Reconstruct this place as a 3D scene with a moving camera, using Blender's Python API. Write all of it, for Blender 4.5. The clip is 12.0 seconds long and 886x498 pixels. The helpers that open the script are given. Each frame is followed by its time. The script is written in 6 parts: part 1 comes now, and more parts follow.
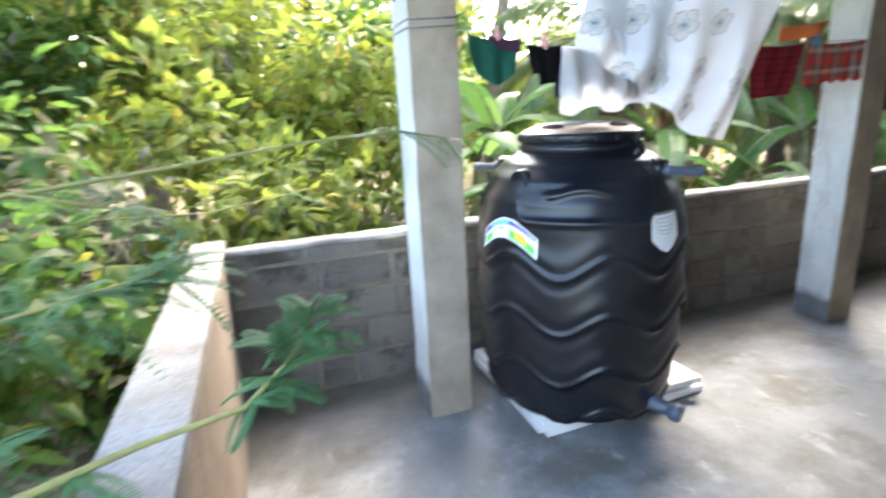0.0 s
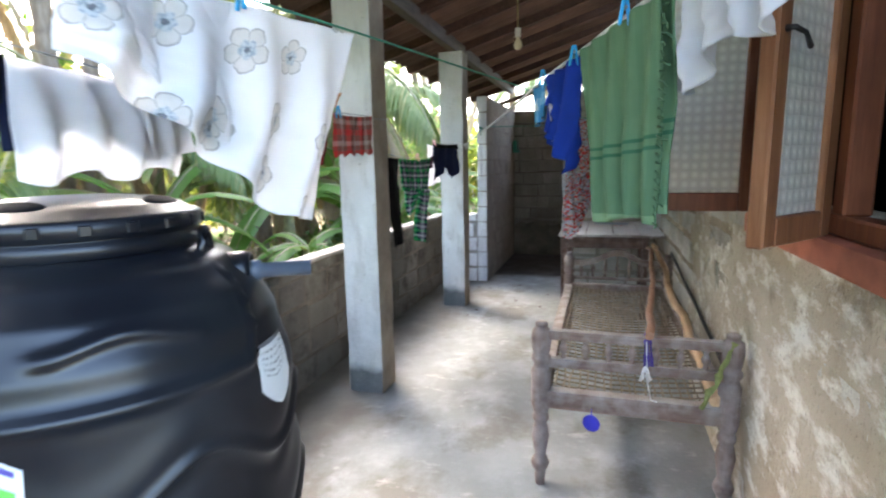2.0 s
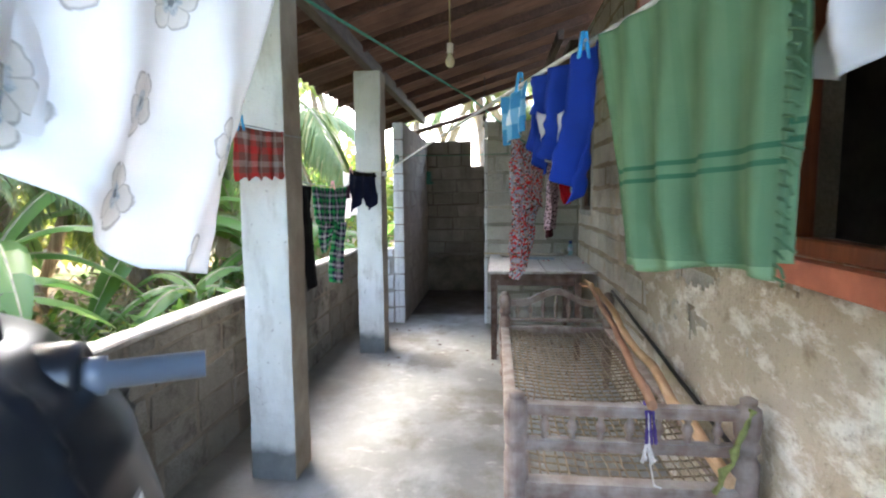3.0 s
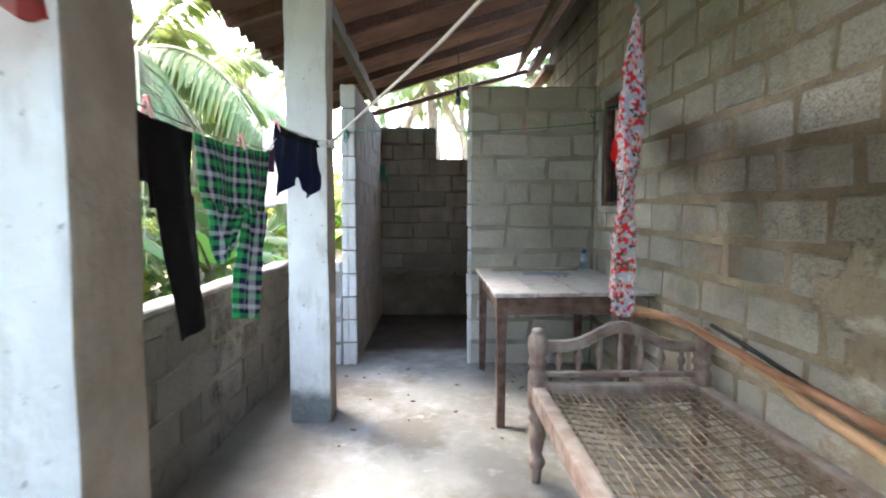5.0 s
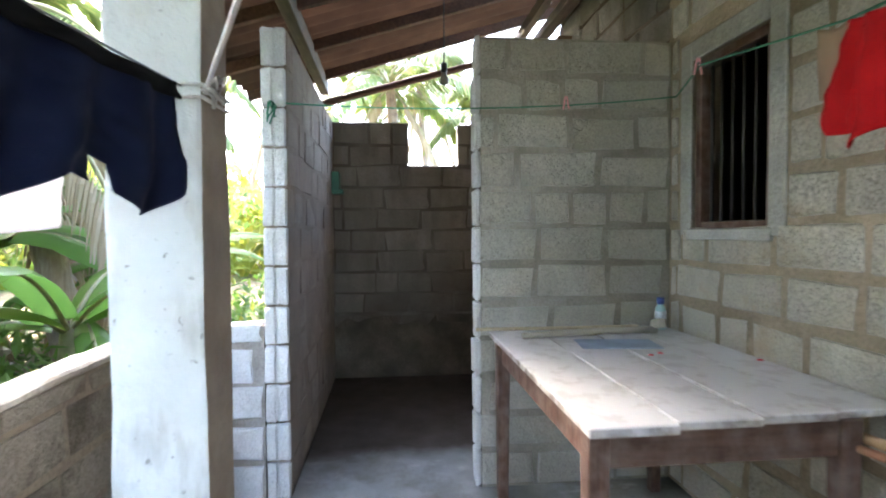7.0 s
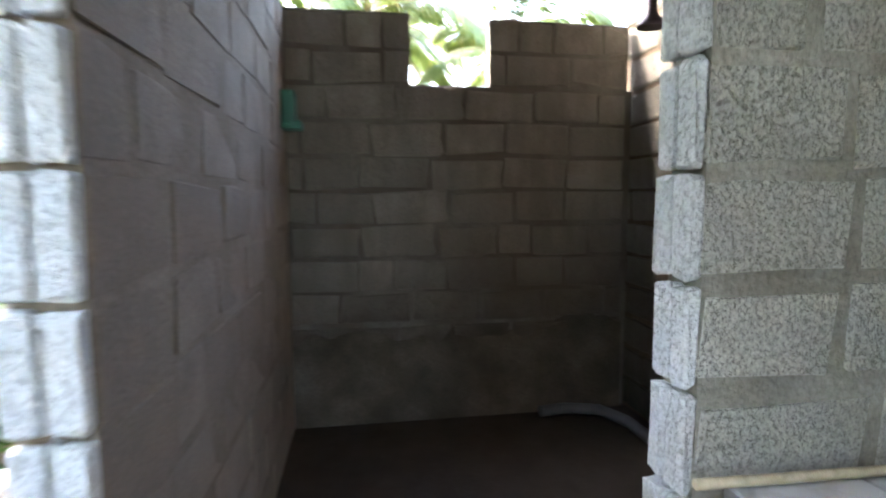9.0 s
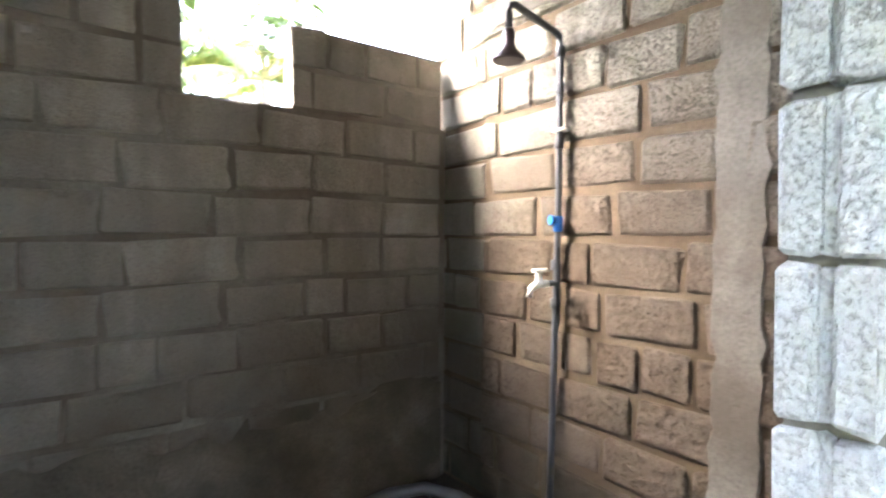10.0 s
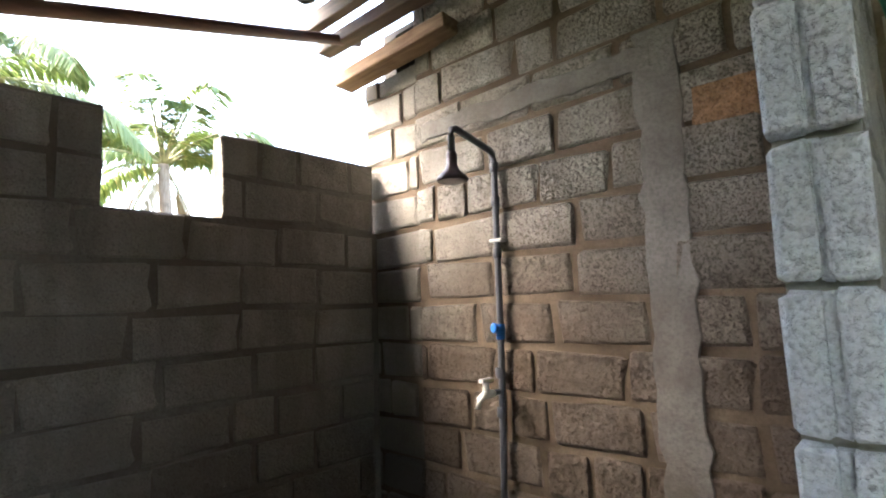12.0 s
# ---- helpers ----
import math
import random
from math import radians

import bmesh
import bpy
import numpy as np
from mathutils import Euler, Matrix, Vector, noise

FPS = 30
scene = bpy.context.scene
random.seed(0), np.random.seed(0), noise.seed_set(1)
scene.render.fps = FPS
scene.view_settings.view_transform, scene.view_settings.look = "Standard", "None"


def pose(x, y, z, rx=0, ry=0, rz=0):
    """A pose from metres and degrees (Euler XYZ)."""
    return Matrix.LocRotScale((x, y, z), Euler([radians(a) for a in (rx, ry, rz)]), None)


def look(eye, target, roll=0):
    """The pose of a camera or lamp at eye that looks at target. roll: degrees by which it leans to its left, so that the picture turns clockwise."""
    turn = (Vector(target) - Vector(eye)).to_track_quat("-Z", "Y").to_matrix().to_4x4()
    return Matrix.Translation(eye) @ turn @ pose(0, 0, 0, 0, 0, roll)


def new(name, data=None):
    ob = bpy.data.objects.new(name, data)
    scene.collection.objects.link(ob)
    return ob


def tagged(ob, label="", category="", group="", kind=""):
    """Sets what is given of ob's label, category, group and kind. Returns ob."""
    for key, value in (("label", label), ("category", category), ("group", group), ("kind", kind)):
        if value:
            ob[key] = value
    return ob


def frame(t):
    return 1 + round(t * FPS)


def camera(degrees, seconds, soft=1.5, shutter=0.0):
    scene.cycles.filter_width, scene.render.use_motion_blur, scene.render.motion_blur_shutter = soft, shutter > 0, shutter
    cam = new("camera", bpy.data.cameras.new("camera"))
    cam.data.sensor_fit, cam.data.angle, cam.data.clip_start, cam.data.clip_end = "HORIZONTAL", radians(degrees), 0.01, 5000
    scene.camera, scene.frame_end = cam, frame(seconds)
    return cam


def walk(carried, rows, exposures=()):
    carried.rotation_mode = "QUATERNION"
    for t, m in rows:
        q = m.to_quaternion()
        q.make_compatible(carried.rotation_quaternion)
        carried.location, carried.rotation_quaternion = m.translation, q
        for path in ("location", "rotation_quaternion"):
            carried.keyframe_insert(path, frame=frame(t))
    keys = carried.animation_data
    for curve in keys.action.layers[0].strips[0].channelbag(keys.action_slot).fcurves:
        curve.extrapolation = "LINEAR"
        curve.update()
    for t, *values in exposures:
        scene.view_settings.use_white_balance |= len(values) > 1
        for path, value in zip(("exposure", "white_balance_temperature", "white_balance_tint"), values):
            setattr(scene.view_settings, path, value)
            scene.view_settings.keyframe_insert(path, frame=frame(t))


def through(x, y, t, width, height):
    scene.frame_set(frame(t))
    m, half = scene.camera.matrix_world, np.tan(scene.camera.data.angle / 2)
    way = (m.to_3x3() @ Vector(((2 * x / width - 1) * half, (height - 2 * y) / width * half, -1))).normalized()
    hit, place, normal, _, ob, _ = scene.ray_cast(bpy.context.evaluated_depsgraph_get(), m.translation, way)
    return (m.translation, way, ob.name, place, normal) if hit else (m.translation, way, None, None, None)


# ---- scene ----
cam = camera(80.5, 12.0, soft=2.0, shutter=0.35)
PATH = [
    (0, (-0.206, 0.286, 1.419), (0.423, 2.113, 0.901), -3.0),
    (0.5, (-0.104, 0.519, 1.407), (1.065, 2.091, 1.004), -2.3),
    (1, (-0.001, 0.695, 1.409), (1.493, 1.982, 1.071), -2.6),
    (1.5, (0.094, 0.927, 1.395), (1.822, 1.89, 1.099), -2.1),
    (2, (0.223, 1.119, 1.391), (2.113, 1.69, 1.072), -1.1),
    (2.5, (0.45, 1.262, 1.383), (2.405, 1.614, 1.145), -1.5),
    (3, (0.691, 1.411, 1.373), (2.671, 1.61, 1.172), -0.4),
    (3.2, (0.803, 1.48, 1.359), (2.792, 1.617, 1.193), -0.7),
    (5, (2.194, 1.796, 1.189), (4.189, 1.757, 1.049), 0.1),
    (5.5, (2.616, 1.815, 1.187), (4.611, 1.759, 1.062), -0.7),
    (6, (2.987, 1.897, 1.176), (4.982, 1.784, 1.085), 0.1),
    (6.5, (3.336, 1.968, 1.197), (5.324, 1.766, 1.103), -0.3),
    (7, (3.779, 1.932, 1.221), (5.767, 1.724, 1.16), -0.3),
    (7.2, (3.936, 1.924, 1.219), (5.926, 1.73, 1.161), -0.6),
    (8.8, (5.294, 2.014, 1.198), (7.285, 1.873, 1.067), -0.1),
    (9, (5.476, 2.032, 1.212), (7.441, 1.716, 1.018), -0.2),
    (9.5, (5.873, 2.113, 1.217), (7.721, 1.365, 1.068), -0.1),
    (10, (6.078, 2.162, 1.282), (7.675, 0.961, 1.212), 0.3),
    (10.5, (6.156, 2.26, 1.333), (7.502, 0.782, 1.271), -1.1),
    (11, (6.186, 2.28, 1.36), (7.529, 0.799, 1.41), -0.9),
    (11.5, (6.19, 2.259, 1.401), (7.528, 0.782, 1.573), -1.5),
    (12, (6.187, 2.265, 1.423), (7.531, 0.799, 1.634), -1.8),
]
EXPOSURES = [(0, 4.3), (0.5, 4.2), (1.5, 4.32), (2.5, 4.65), (3.2, 4.7), (5.0, 5.02), (6.0, 5.2), (7.0, 5.2), (8.8, 5.15), (9.5, 6.0), (10.0, 6.2), (10.5, 6.0), (11.0, 5.5), (12.0, 4.75)]
walk(cam, [(t, look(eye, target, roll)) for t, eye, target, roll in PATH], EXPOSURES)

# ---- sky, sun ----
world = bpy.data.worlds.new("world")
scene.world = world
world.use_nodes = True
wt = world.node_tree
sky = wt.nodes.new("ShaderNodeTexSky")
sky.sky_type = 'NISHITA'
sky.sun_disc = False
sky.sun_elevation = radians(42)
sky.sun_rotation = radians(35)
sky.air_density, sky.dust_density, sky.ozone_density = 1.0, 4.0, 1.0
wt.links.new(sky.outputs[0], wt.nodes["Background"].inputs[0])
wt.nodes["Background"].inputs[1].default_value = 0.15
sun_data = bpy.data.lights.new("sun", 'SUN')
sun_data.energy, sun_data.angle, sun_data.color = 0.33, radians(30), (1.0, 0.965, 0.92)
sun = new("sun", sun_data)
sun.matrix_world = look((0, 0, 0), (-0.426, -0.609, -0.669))

# ---- materials ----
class Nodes:
    """Short hand for one procedural material."""

    def __init__(self, name):
        self.m = bpy.data.materials.new(name)
        self.m.use_nodes = True
        self.t = self.m.node_tree
        self.b = self.t.nodes["Principled BSDF"]
        self.out = self.t.nodes["Material Output"]
        self.coord = self.t.nodes.new("ShaderNodeTexCoord")
        self.geo = self.t.nodes.new("ShaderNodeNewGeometry")
        self.pos = self.geo.outputs["Position"]
        self.obj = self.coord.outputs["Object"]
        self.uv = self.coord.outputs["UV"]

    def put(self, value, socket):
        if isinstance(value, bpy.types.NodeSocket):
            self.t.links.new(value, socket)
        elif isinstance(value, tuple) and len(value) == 3 and socket.type == 'RGBA':
            socket.default_value = (*value, 1.0)
        else:
            socket.default_value = value

    def rand(self):
        return self.t.nodes.new("ShaderNodeObjectInfo").outputs["Random"]

    def island(self):
        return self.geo.outputs["Random Per Island"]

    def noise(self, scale, detail=4.0, vec=None, rough=0.55, stretch=None):
        n = self.t.nodes.new("ShaderNodeTexNoise")
        n.inputs["Scale"].default_value, n.inputs["Detail"].default_value = scale, detail
        n.inputs["Roughness"].default_value = rough
        v = self.pos if vec is None else vec
        if stretch:
            mp = self.t.nodes.new("ShaderNodeMapping")
            mp.inputs["Scale"].default_value = stretch
            self.t.links.new(v, mp.inputs["Vector"])
            v = mp.outputs[0]
        self.t.links.new(v, n.inputs["Vector"])
        return n.outputs["Fac"]

    def voronoi(self, scale, vec=None, feature='F1', jitter=1.0, out="Distance"):
        n = self.t.nodes.new("ShaderNodeTexVoronoi")
        n.voronoi_dimensions = '2D' if vec is not None else '3D'
        n.feature = feature
        n.inputs["Scale"].default_value = scale
        n.inputs["Randomness"].default_value = jitter
        self.t.links.new(self.pos if vec is None else vec, n.inputs["Vector"])
        return n.outputs[out]

    def math(self, op, a, b=0.0):
        n = self.t.nodes.new("ShaderNodeMath")
        n.operation = op
        self.put(a, n.inputs[0]), self.put(b, n.inputs[1])
        return n.outputs[0]

    def ramp(self, fac, *stops):
        n = self.t.nodes.new("ShaderNodeValToRGB")
        e = n.color_ramp.elements
        while len(e) < len(stops):
            e.new(0.5)
        for el, (p, c) in zip(e, stops):
            el.position = p
            el.color = (*c, 1.0) if isinstance(c, tuple) else (c, c, c, 1.0)
        self.put(fac, n.inputs[0])
        return n.outputs[0]

    def step(self, fac, lo, hi):
        n = self.t.nodes.new("ShaderNodeMapRange")
        self.put(fac, n.inputs[0])
        n.inputs[1].default_value, n.inputs[2].default_value = lo, hi
        return n.outputs[0]

    def mix(self, fac, a, b, mode='MIX'):
        n = self.t.nodes.new("ShaderNodeMix")
        n.data_type, n.blend_type = 'RGBA', mode
        self.put(fac, n.inputs[0]), self.put(a, n.inputs[6]), self.put(b, n.inputs[7])
        return n.outputs[2]

    def axis(self, vec, i):
        n = self.t.nodes.new("ShaderNodeSeparateXYZ")
        self.t.links.new(vec, n.inputs[0])
        return n.outputs[i]

    def bump(self, height, strength=0.4, dist=0.01):
        n = self.t.nodes.new("ShaderNodeBump")
        n.inputs["Strength"].default_value, n.inputs["Distance"].default_value = strength, dist
        self.put(height, n.inputs["Height"])
        self.t.links.new(n.outputs[0], self.b.inputs["Normal"])

    def done(self, color, rough=0.8, metal=0.0, spec=0.5, through=0.0):
        self.put(color, self.b.inputs["Base Color"])
        self.put(rough, self.b.inputs["Roughness"])
        self.b.inputs["Metallic"].default_value = metal
        self.b.inputs["Specular IOR Level"].default_value = spec
        if through:
            tr = self.t.nodes.new("ShaderNodeBsdfTranslucent")
            self.put(color, tr.inputs[0])
            mx = self.t.nodes.new("ShaderNodeMixShader")
            mx.inputs[0].default_value = through
            self.t.links.new(self.b.outputs[0], mx.inputs[1])
            self.t.links.new(tr.outputs[0], mx.inputs[2])
            self.t.links.new(mx.outputs[0], self.out.inputs[0])
        return self.m


def block_material(name, dark, light, stain=None, stain_z=1.1, pores=1.0, smear=None, dirt=1.0):
    """Cement blocks: each its own tone, sandy grain and open pores."""
    n = Nodes(name)
    tone = n.ramp(n.rand(), (0.0, dark), (0.45, tuple((a + b) / 2 for a, b in zip(dark, light))), (1.0, light))
    grain = n.noise(150, 3)
    blotch = n.noise(5, 5)
    col = n.mix(n.step(blotch, 0.35, 0.7), tone, tuple(c * (1 - 0.32 * dirt) for c in light))
    col = n.mix(n.step(grain, 0.35, 0.65), n.mix(0.3 * dirt, col, (0.12, 0.105, 0.09)), col)
    pore = n.step(n.noise(130, 4, rough=0.7), 0.36, 0.48)
    col = n.mix(n.math('MULTIPLY', n.math('SUBTRACT', 1.0, pore), 0.3 * dirt * pores), col, (0.07, 0.06, 0.048))
    if smear:
        patch = n.step(n.math('ADD', n.noise(2.4, 6, rough=0.65), n.math('MULTIPLY', n.noise(11, 4), 0.25)), 0.65, 0.77)
        col = n.mix(n.math('MULTIPLY', patch, 0.85), col, smear)
        soot = n.step(n.math('ADD', n.noise(1.1, 6, rough=0.7), n.math('MULTIPLY', n.rand(), 0.12)), 0.58, 0.76)
        col = n.mix(n.math('MULTIPLY', soot, 0.55), col, (0.13, 0.12, 0.09))
    if stain:
        z = n.axis(n.pos, 2)
        edge = n.math('ADD', z, n.math('MULTIPLY', n.noise(1.3, 5), 1.5))
        wet = n.step(edge, stain_z + 0.85, stain_z + 0.25)
        streak = n.step(n.noise(3.0, 5, stretch=(2.0, 2.0, 0.5)), 0.42, 0.62)
        amount = n.math('MAXIMUM', n.math('MULTIPLY', wet, 0.75), n.math('MULTIPLY', streak, 0.35))
        col = n.mix(amount, col, stain)
        slime = n.step(n.math('ADD', z, n.math('MULTIPLY', n.noise(1.9, 5, rough=0.6), 1.6)), 1.25, 0.8)
        col = n.mix(n.math('MULTIPLY', slime, 0.8), col, (0.03, 0.03, 0.02))
    lump = n.math('MULTIPLY', n.noise(24, 5, rough=0.65), 2.2)
    n.bump(n.math('ADD', lump, n.math('ADD', n.math('MULTIPLY', pore, 0.9), n.math('MULTIPLY', grain, 0.5))), 0.9 * pores, 0.009)
    return n.done(col, 0.92, spec=0.2)


M_BLOCK = block_material("grey_cement_block", (0.46, 0.43, 0.37), (0.72, 0.69, 0.61), smear=(0.46, 0.38, 0.28), dirt=0.8)
M_BLOCK_STUB = block_material("greenish_grey_cement_block", (0.46, 0.445, 0.385), (0.64, 0.625, 0.555), dirt=0.8)
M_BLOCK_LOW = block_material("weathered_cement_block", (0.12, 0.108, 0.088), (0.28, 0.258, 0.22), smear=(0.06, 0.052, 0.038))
# near-white tone includes the daylight that falls on the exposed block ends
M_BLOCK_END = block_material("daylit_pale_cement_block", (0.74, 0.76, 0.77), (0.82, 0.83, 0.83), dirt=0.7, pores=0.85)
M_BLOCK_SMEAR = block_material("plaster_smeared_block", (0.275, 0.22, 0.17), (0.345, 0.29, 0.235), pores=0.5)
M_LATERITE = block_material("orange_laterite_block", (0.3, 0.16, 0.08), (0.34, 0.19, 0.1))
M_BLOCK_BATH = block_material("stained_cement_block", (0.25, 0.23, 0.202), (0.385, 0.355, 0.312), (0.085, 0.066, 0.048), 1.0)
M_BLOCK_SHOWER = block_material("lime_stained_block", (0.28, 0.25, 0.21), (0.46, 0.43, 0.38), (0.085, 0.052, 0.032), 1.6, dirt=1.25, pores=1.35)


def mortar_material(name, base, pale, stain=None, smear=None):
    n = Nodes(name)
    col = n.mix(n.step(n.noise(4, 6), 0.35, 0.68), base, pale)
    if smear:
        patch = n.step(n.math('ADD', n.noise(2.4, 6, rough=0.65), n.math('MULTIPLY', n.noise(11, 4), 0.25)), 0.65, 0.77)
        col = n.mix(n.math('MULTIPLY', patch, 0.85), col, smear)
    col = n.mix(n.math('MULTIPLY', n.step(n.noise(90, 3), 0.4, 0.7), 0.4), col, tuple(c * 0.5 for c in base))
    if stain:
        col = n.mix(n.math('MULTIPLY', n.step(n.noise(2.2, 5), 0.4, 0.6), 0.7), col, stain)
    n.bump(n.math('ADD', n.noise(60, 5), n.noise(14, 3)), 0.6, 0.01)
    return n.done(col, 0.95, spec=0.15)


M_MORTAR = mortar_material("sandy_mortar", (0.24, 0.2, 0.145), (0.36, 0.305, 0.23), smear=(0.46, 0.38, 0.28))
M_MORTAR_STUB = mortar_material("grey_flush_mortar", (0.24, 0.226, 0.19), (0.4, 0.38, 0.33))


def make_render_material():
    """Sandy render: tan ground, pale worn patches, pits and trowel lumps."""
    n = Nodes("patchy_sandy_render")
    lumps = n.noise(7, 6, rough=0.68)
    col = n.mix(n.step(n.noise(2.2, 5), 0.35, 0.65), (0.4, 0.33, 0.24), (0.5, 0.44, 0.35))
    col = n.mix(n.step(n.noise(5.5, 6, rough=0.7, stretch=(0.7, 1, 1.5)), 0.5, 0.62), col, (0.7, 0.67, 0.6))
    col = n.mix(n.math('MULTIPLY', n.step(lumps, 0.42, 0.3), 0.7), col, (0.25, 0.195, 0.135))
    col = n.mix(n.math('MULTIPLY', n.step(n.noise(70, 4), 0.6, 0.7), 0.5), col, (0.2, 0.16, 0.12))
    n.bump(n.math('ADD', n.math('MULTIPLY', lumps, 3.0), n.math('ADD', n.noise(28, 5), n.math('MULTIPLY', n.noise(110, 3), 0.4))), 0.9, 0.014)
    return n.done(col, 0.95, spec=0.15)


M_RENDER = make_render_material()
M_MORTAR_LOW = mortar_material("dark_mortar", (0.13, 0.11, 0.085), (0.22, 0.19, 0.15))
M_MORTAR_BATH = mortar_material("brown_mortar", (0.15, 0.135, 0.115), (0.22, 0.2, 0.175), (0.085, 0.068, 0.05))
M_MORTAR_SHOWER = mortar_material("sandy_brown_mortar", (0.09, 0.066, 0.046), (0.18, 0.14, 0.1), (0.06, 0.042, 0.028))
M_SKIM = mortar_material("dark_damp_skim", (0.09, 0.075, 0.058), (0.17, 0.145, 0.115), (0.05, 0.042, 0.032))
M_PLASTER = mortar_material("rough_brown_plaster", (0.22, 0.178, 0.138), (0.31, 0.262, 0.212))


def make_column_material():
    n = Nodes("cement_washed_column")
    col = n.mix(n.step(n.noise(2.5, 6), 0.35, 0.7), (0.50, 0.50, 0.47), (0.66, 0.66, 0.63))
    col = n.mix(n.math('MULTIPLY', n.step(n.noise(11, 6, stretch=(1, 1, 0.35)), 0.52, 0.7), 0.5), col, (0.3, 0.28, 0.24))
    spots = n.step(n.noise(38, 4), 0.66, 0.72)
    col = n.mix(n.math('MULTIPLY', spots, 0.6), col, (0.16, 0.14, 0.12))
    hz = n.math('ADD', n.axis(n.pos, 2), n.math('MULTIPLY', n.noise(7, 4), 0.08))
    col = n.mix(n.math('MULTIPLY', n.step(hz, 1.42, 1.6), 0.3), col, (0.44, 0.42, 0.36))
    crack = n.math('MULTIPLY', n.step(hz, 1.43, 1.445), n.step(hz, 1.47, 1.455))
    col = n.mix(n.math('MULTIPLY', n.math('MULTIPLY', crack, n.step(n.noise(4, 3), 0.45, 0.6)), 0.45), col, (0.3, 0.27, 0.23))
    z = n.math('ADD', n.axis(n.pos, 2), n.math('MULTIPLY', n.noise(9, 4), 0.12))
    col = n.mix(n.step(z, 0.26, 0.19), col, n.mix(n.noise(12, 4), (0.1, 0.11, 0.11), (0.2, 0.2, 0.19)))
    # faces turned towards the house are mixed browner and darker
    house_face = n.step(n.math('MULTIPLY', n.axis(n.geo.outputs["Normal"], 1), -1.0), 0.5, 0.75)
    col = n.mix(n.math('MULTIPLY', house_face, 0.92), col, n.mix(n.step(n.noise(5, 5), 0.3, 0.7), (0.2, 0.15, 0.1), (0.34, 0.275, 0.2)))
    n.bump(n.math('ADD', n.math('MULTIPLY', n.noise(9, 5), 2.5), n.math('ADD', n.noise(30, 6), n.math('MULTIPLY', spots, -0.6))), 0.45, 0.012)
    return n.done(col, 0.9, spec=0.2)


def make_floor_material():
    n = Nodes("worn_concrete_floor")
    big = n.noise(0.9, 6, rough=0.6)
    mid = n.noise(3.7, 6, rough=0.65)
    col = n.mix(n.step(big, 0.35, 0.65), (0.15, 0.155, 0.15), (0.22, 0.23, 0.225))
    col = n.mix(n.step(mid, 0.45, 0.68), col, (0.27, 0.28, 0.275))
    col = n.mix(n.math('MULTIPLY', n.step(n.noise(1.7, 6, rough=0.68), 0.5, 0.62), 0.8), col, (0.12, 0.11, 0.09))
    scuff = n.step(n.noise(9, 6, rough=0.7, stretch=(1, 0.45, 1)), 0.58, 0.68)
    col = n.mix(n.math('MULTIPLY', scuff, 0.5), col, (0.42, 0.415, 0.395))
    col = n.mix(n.math('MULTIPLY', n.step(n.noise(120, 3), 0.55, 0.75), 0.35), col, (0.16, 0.15, 0.13))
    # earthy band along the parapet, brown in the wash room
    y = n.math('ADD', n.axis(n.pos, 1), n.math('MULTIPLY', n.noise(2.1, 5), 0.9))
    col = n.mix(n.math('MULTIPLY', n.step(y, 2.6, 3.05), 0.85), col, n.mix(n.noise(6, 5), (0.06, 0.055, 0.04), (0.17, 0.145, 0.11)))
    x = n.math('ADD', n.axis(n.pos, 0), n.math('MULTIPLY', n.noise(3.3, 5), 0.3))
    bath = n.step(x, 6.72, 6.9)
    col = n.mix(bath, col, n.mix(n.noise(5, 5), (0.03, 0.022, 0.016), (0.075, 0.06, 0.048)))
    n.bump(n.math('ADD', n.noise(45, 6), n.math('MULTIPLY', n.noise(7, 4), 2.0)), 0.25, 0.008)
    return n.done(col, n.ramp(mid, (0.3, 0.6), (0.7, 0.85)), spec=0.25)


M_COLUMN = make_column_material()
M_FLOOR = make_floor_material()


def wood_material(name, dark, light, axis=0, rough=0.7, dust=0.0, dust_color=(0.42, 0.39, 0.35)):
    n = Nodes(name)
    st = [9.0, 9.0, 9.0]
    st[axis] = 0.7
    g = n.noise(5, 6, vec=n.obj, stretch=tuple(st), rough=0.65)
    col = n.mix(n.step(g, 0.3, 0.7), dark, light)
    col = n.mix(n.math('MULTIPLY', n.step(n.noise(6, 5), 0.5, 0.75), 0.5), col, tuple(c * 0.45 for c in dark))
    if dust:
        up = n.step(n.axis(n.geo.outputs["Normal"], 2), 0.1, 0.9)
        d = n.math('MULTIPLY', n.math('ADD', n.math('MULTIPLY', up, 0.6), n.step(n.noise(14, 5), 0.4, 0.75)), dust)
        col = n.mix(d, col, dust_color)
    n.bump(g, 0.3, 0.004)
    return n.done(col, rough, spec=0.35)


M_RAFTER = wood_material("dark_roof_timber", (0.05, 0.025, 0.018), (0.11, 0.055, 0.038), 1)
M_BEAM = wood_material("dark_beam_timber", (0.05, 0.034, 0.028), (0.12, 0.085, 0.065), 0)
M_BEDWOOD = wood_material("dusty_bed_wood", (0.13, 0.085, 0.07), (0.22, 0.16, 0.135), 2, 0.8, 0.75, (0.34, 0.29, 0.255))
M_TABLEWOOD = wood_material("brown_table_wood", (0.05, 0.022, 0.016), (0.12, 0.065, 0.045), 2, 0.6, 0.25)
M_TABLETOP = wood_material("dusty_table_boards", (0.2, 0.17, 0.15), (0.32, 0.29, 0.27), 0, 0.8, 1.25, (0.56, 0.555, 0.55))
M_FRAME = wood_material("red_brown_window_wood", (0.13, 0.035, 0.015), (0.24, 0.08, 0.035), 2, 0.4)
M_SASH = wood_material("varnished_sash_wood", (0.2, 0.075, 0.03), (0.34, 0.15, 0.07), 2, 0.4)
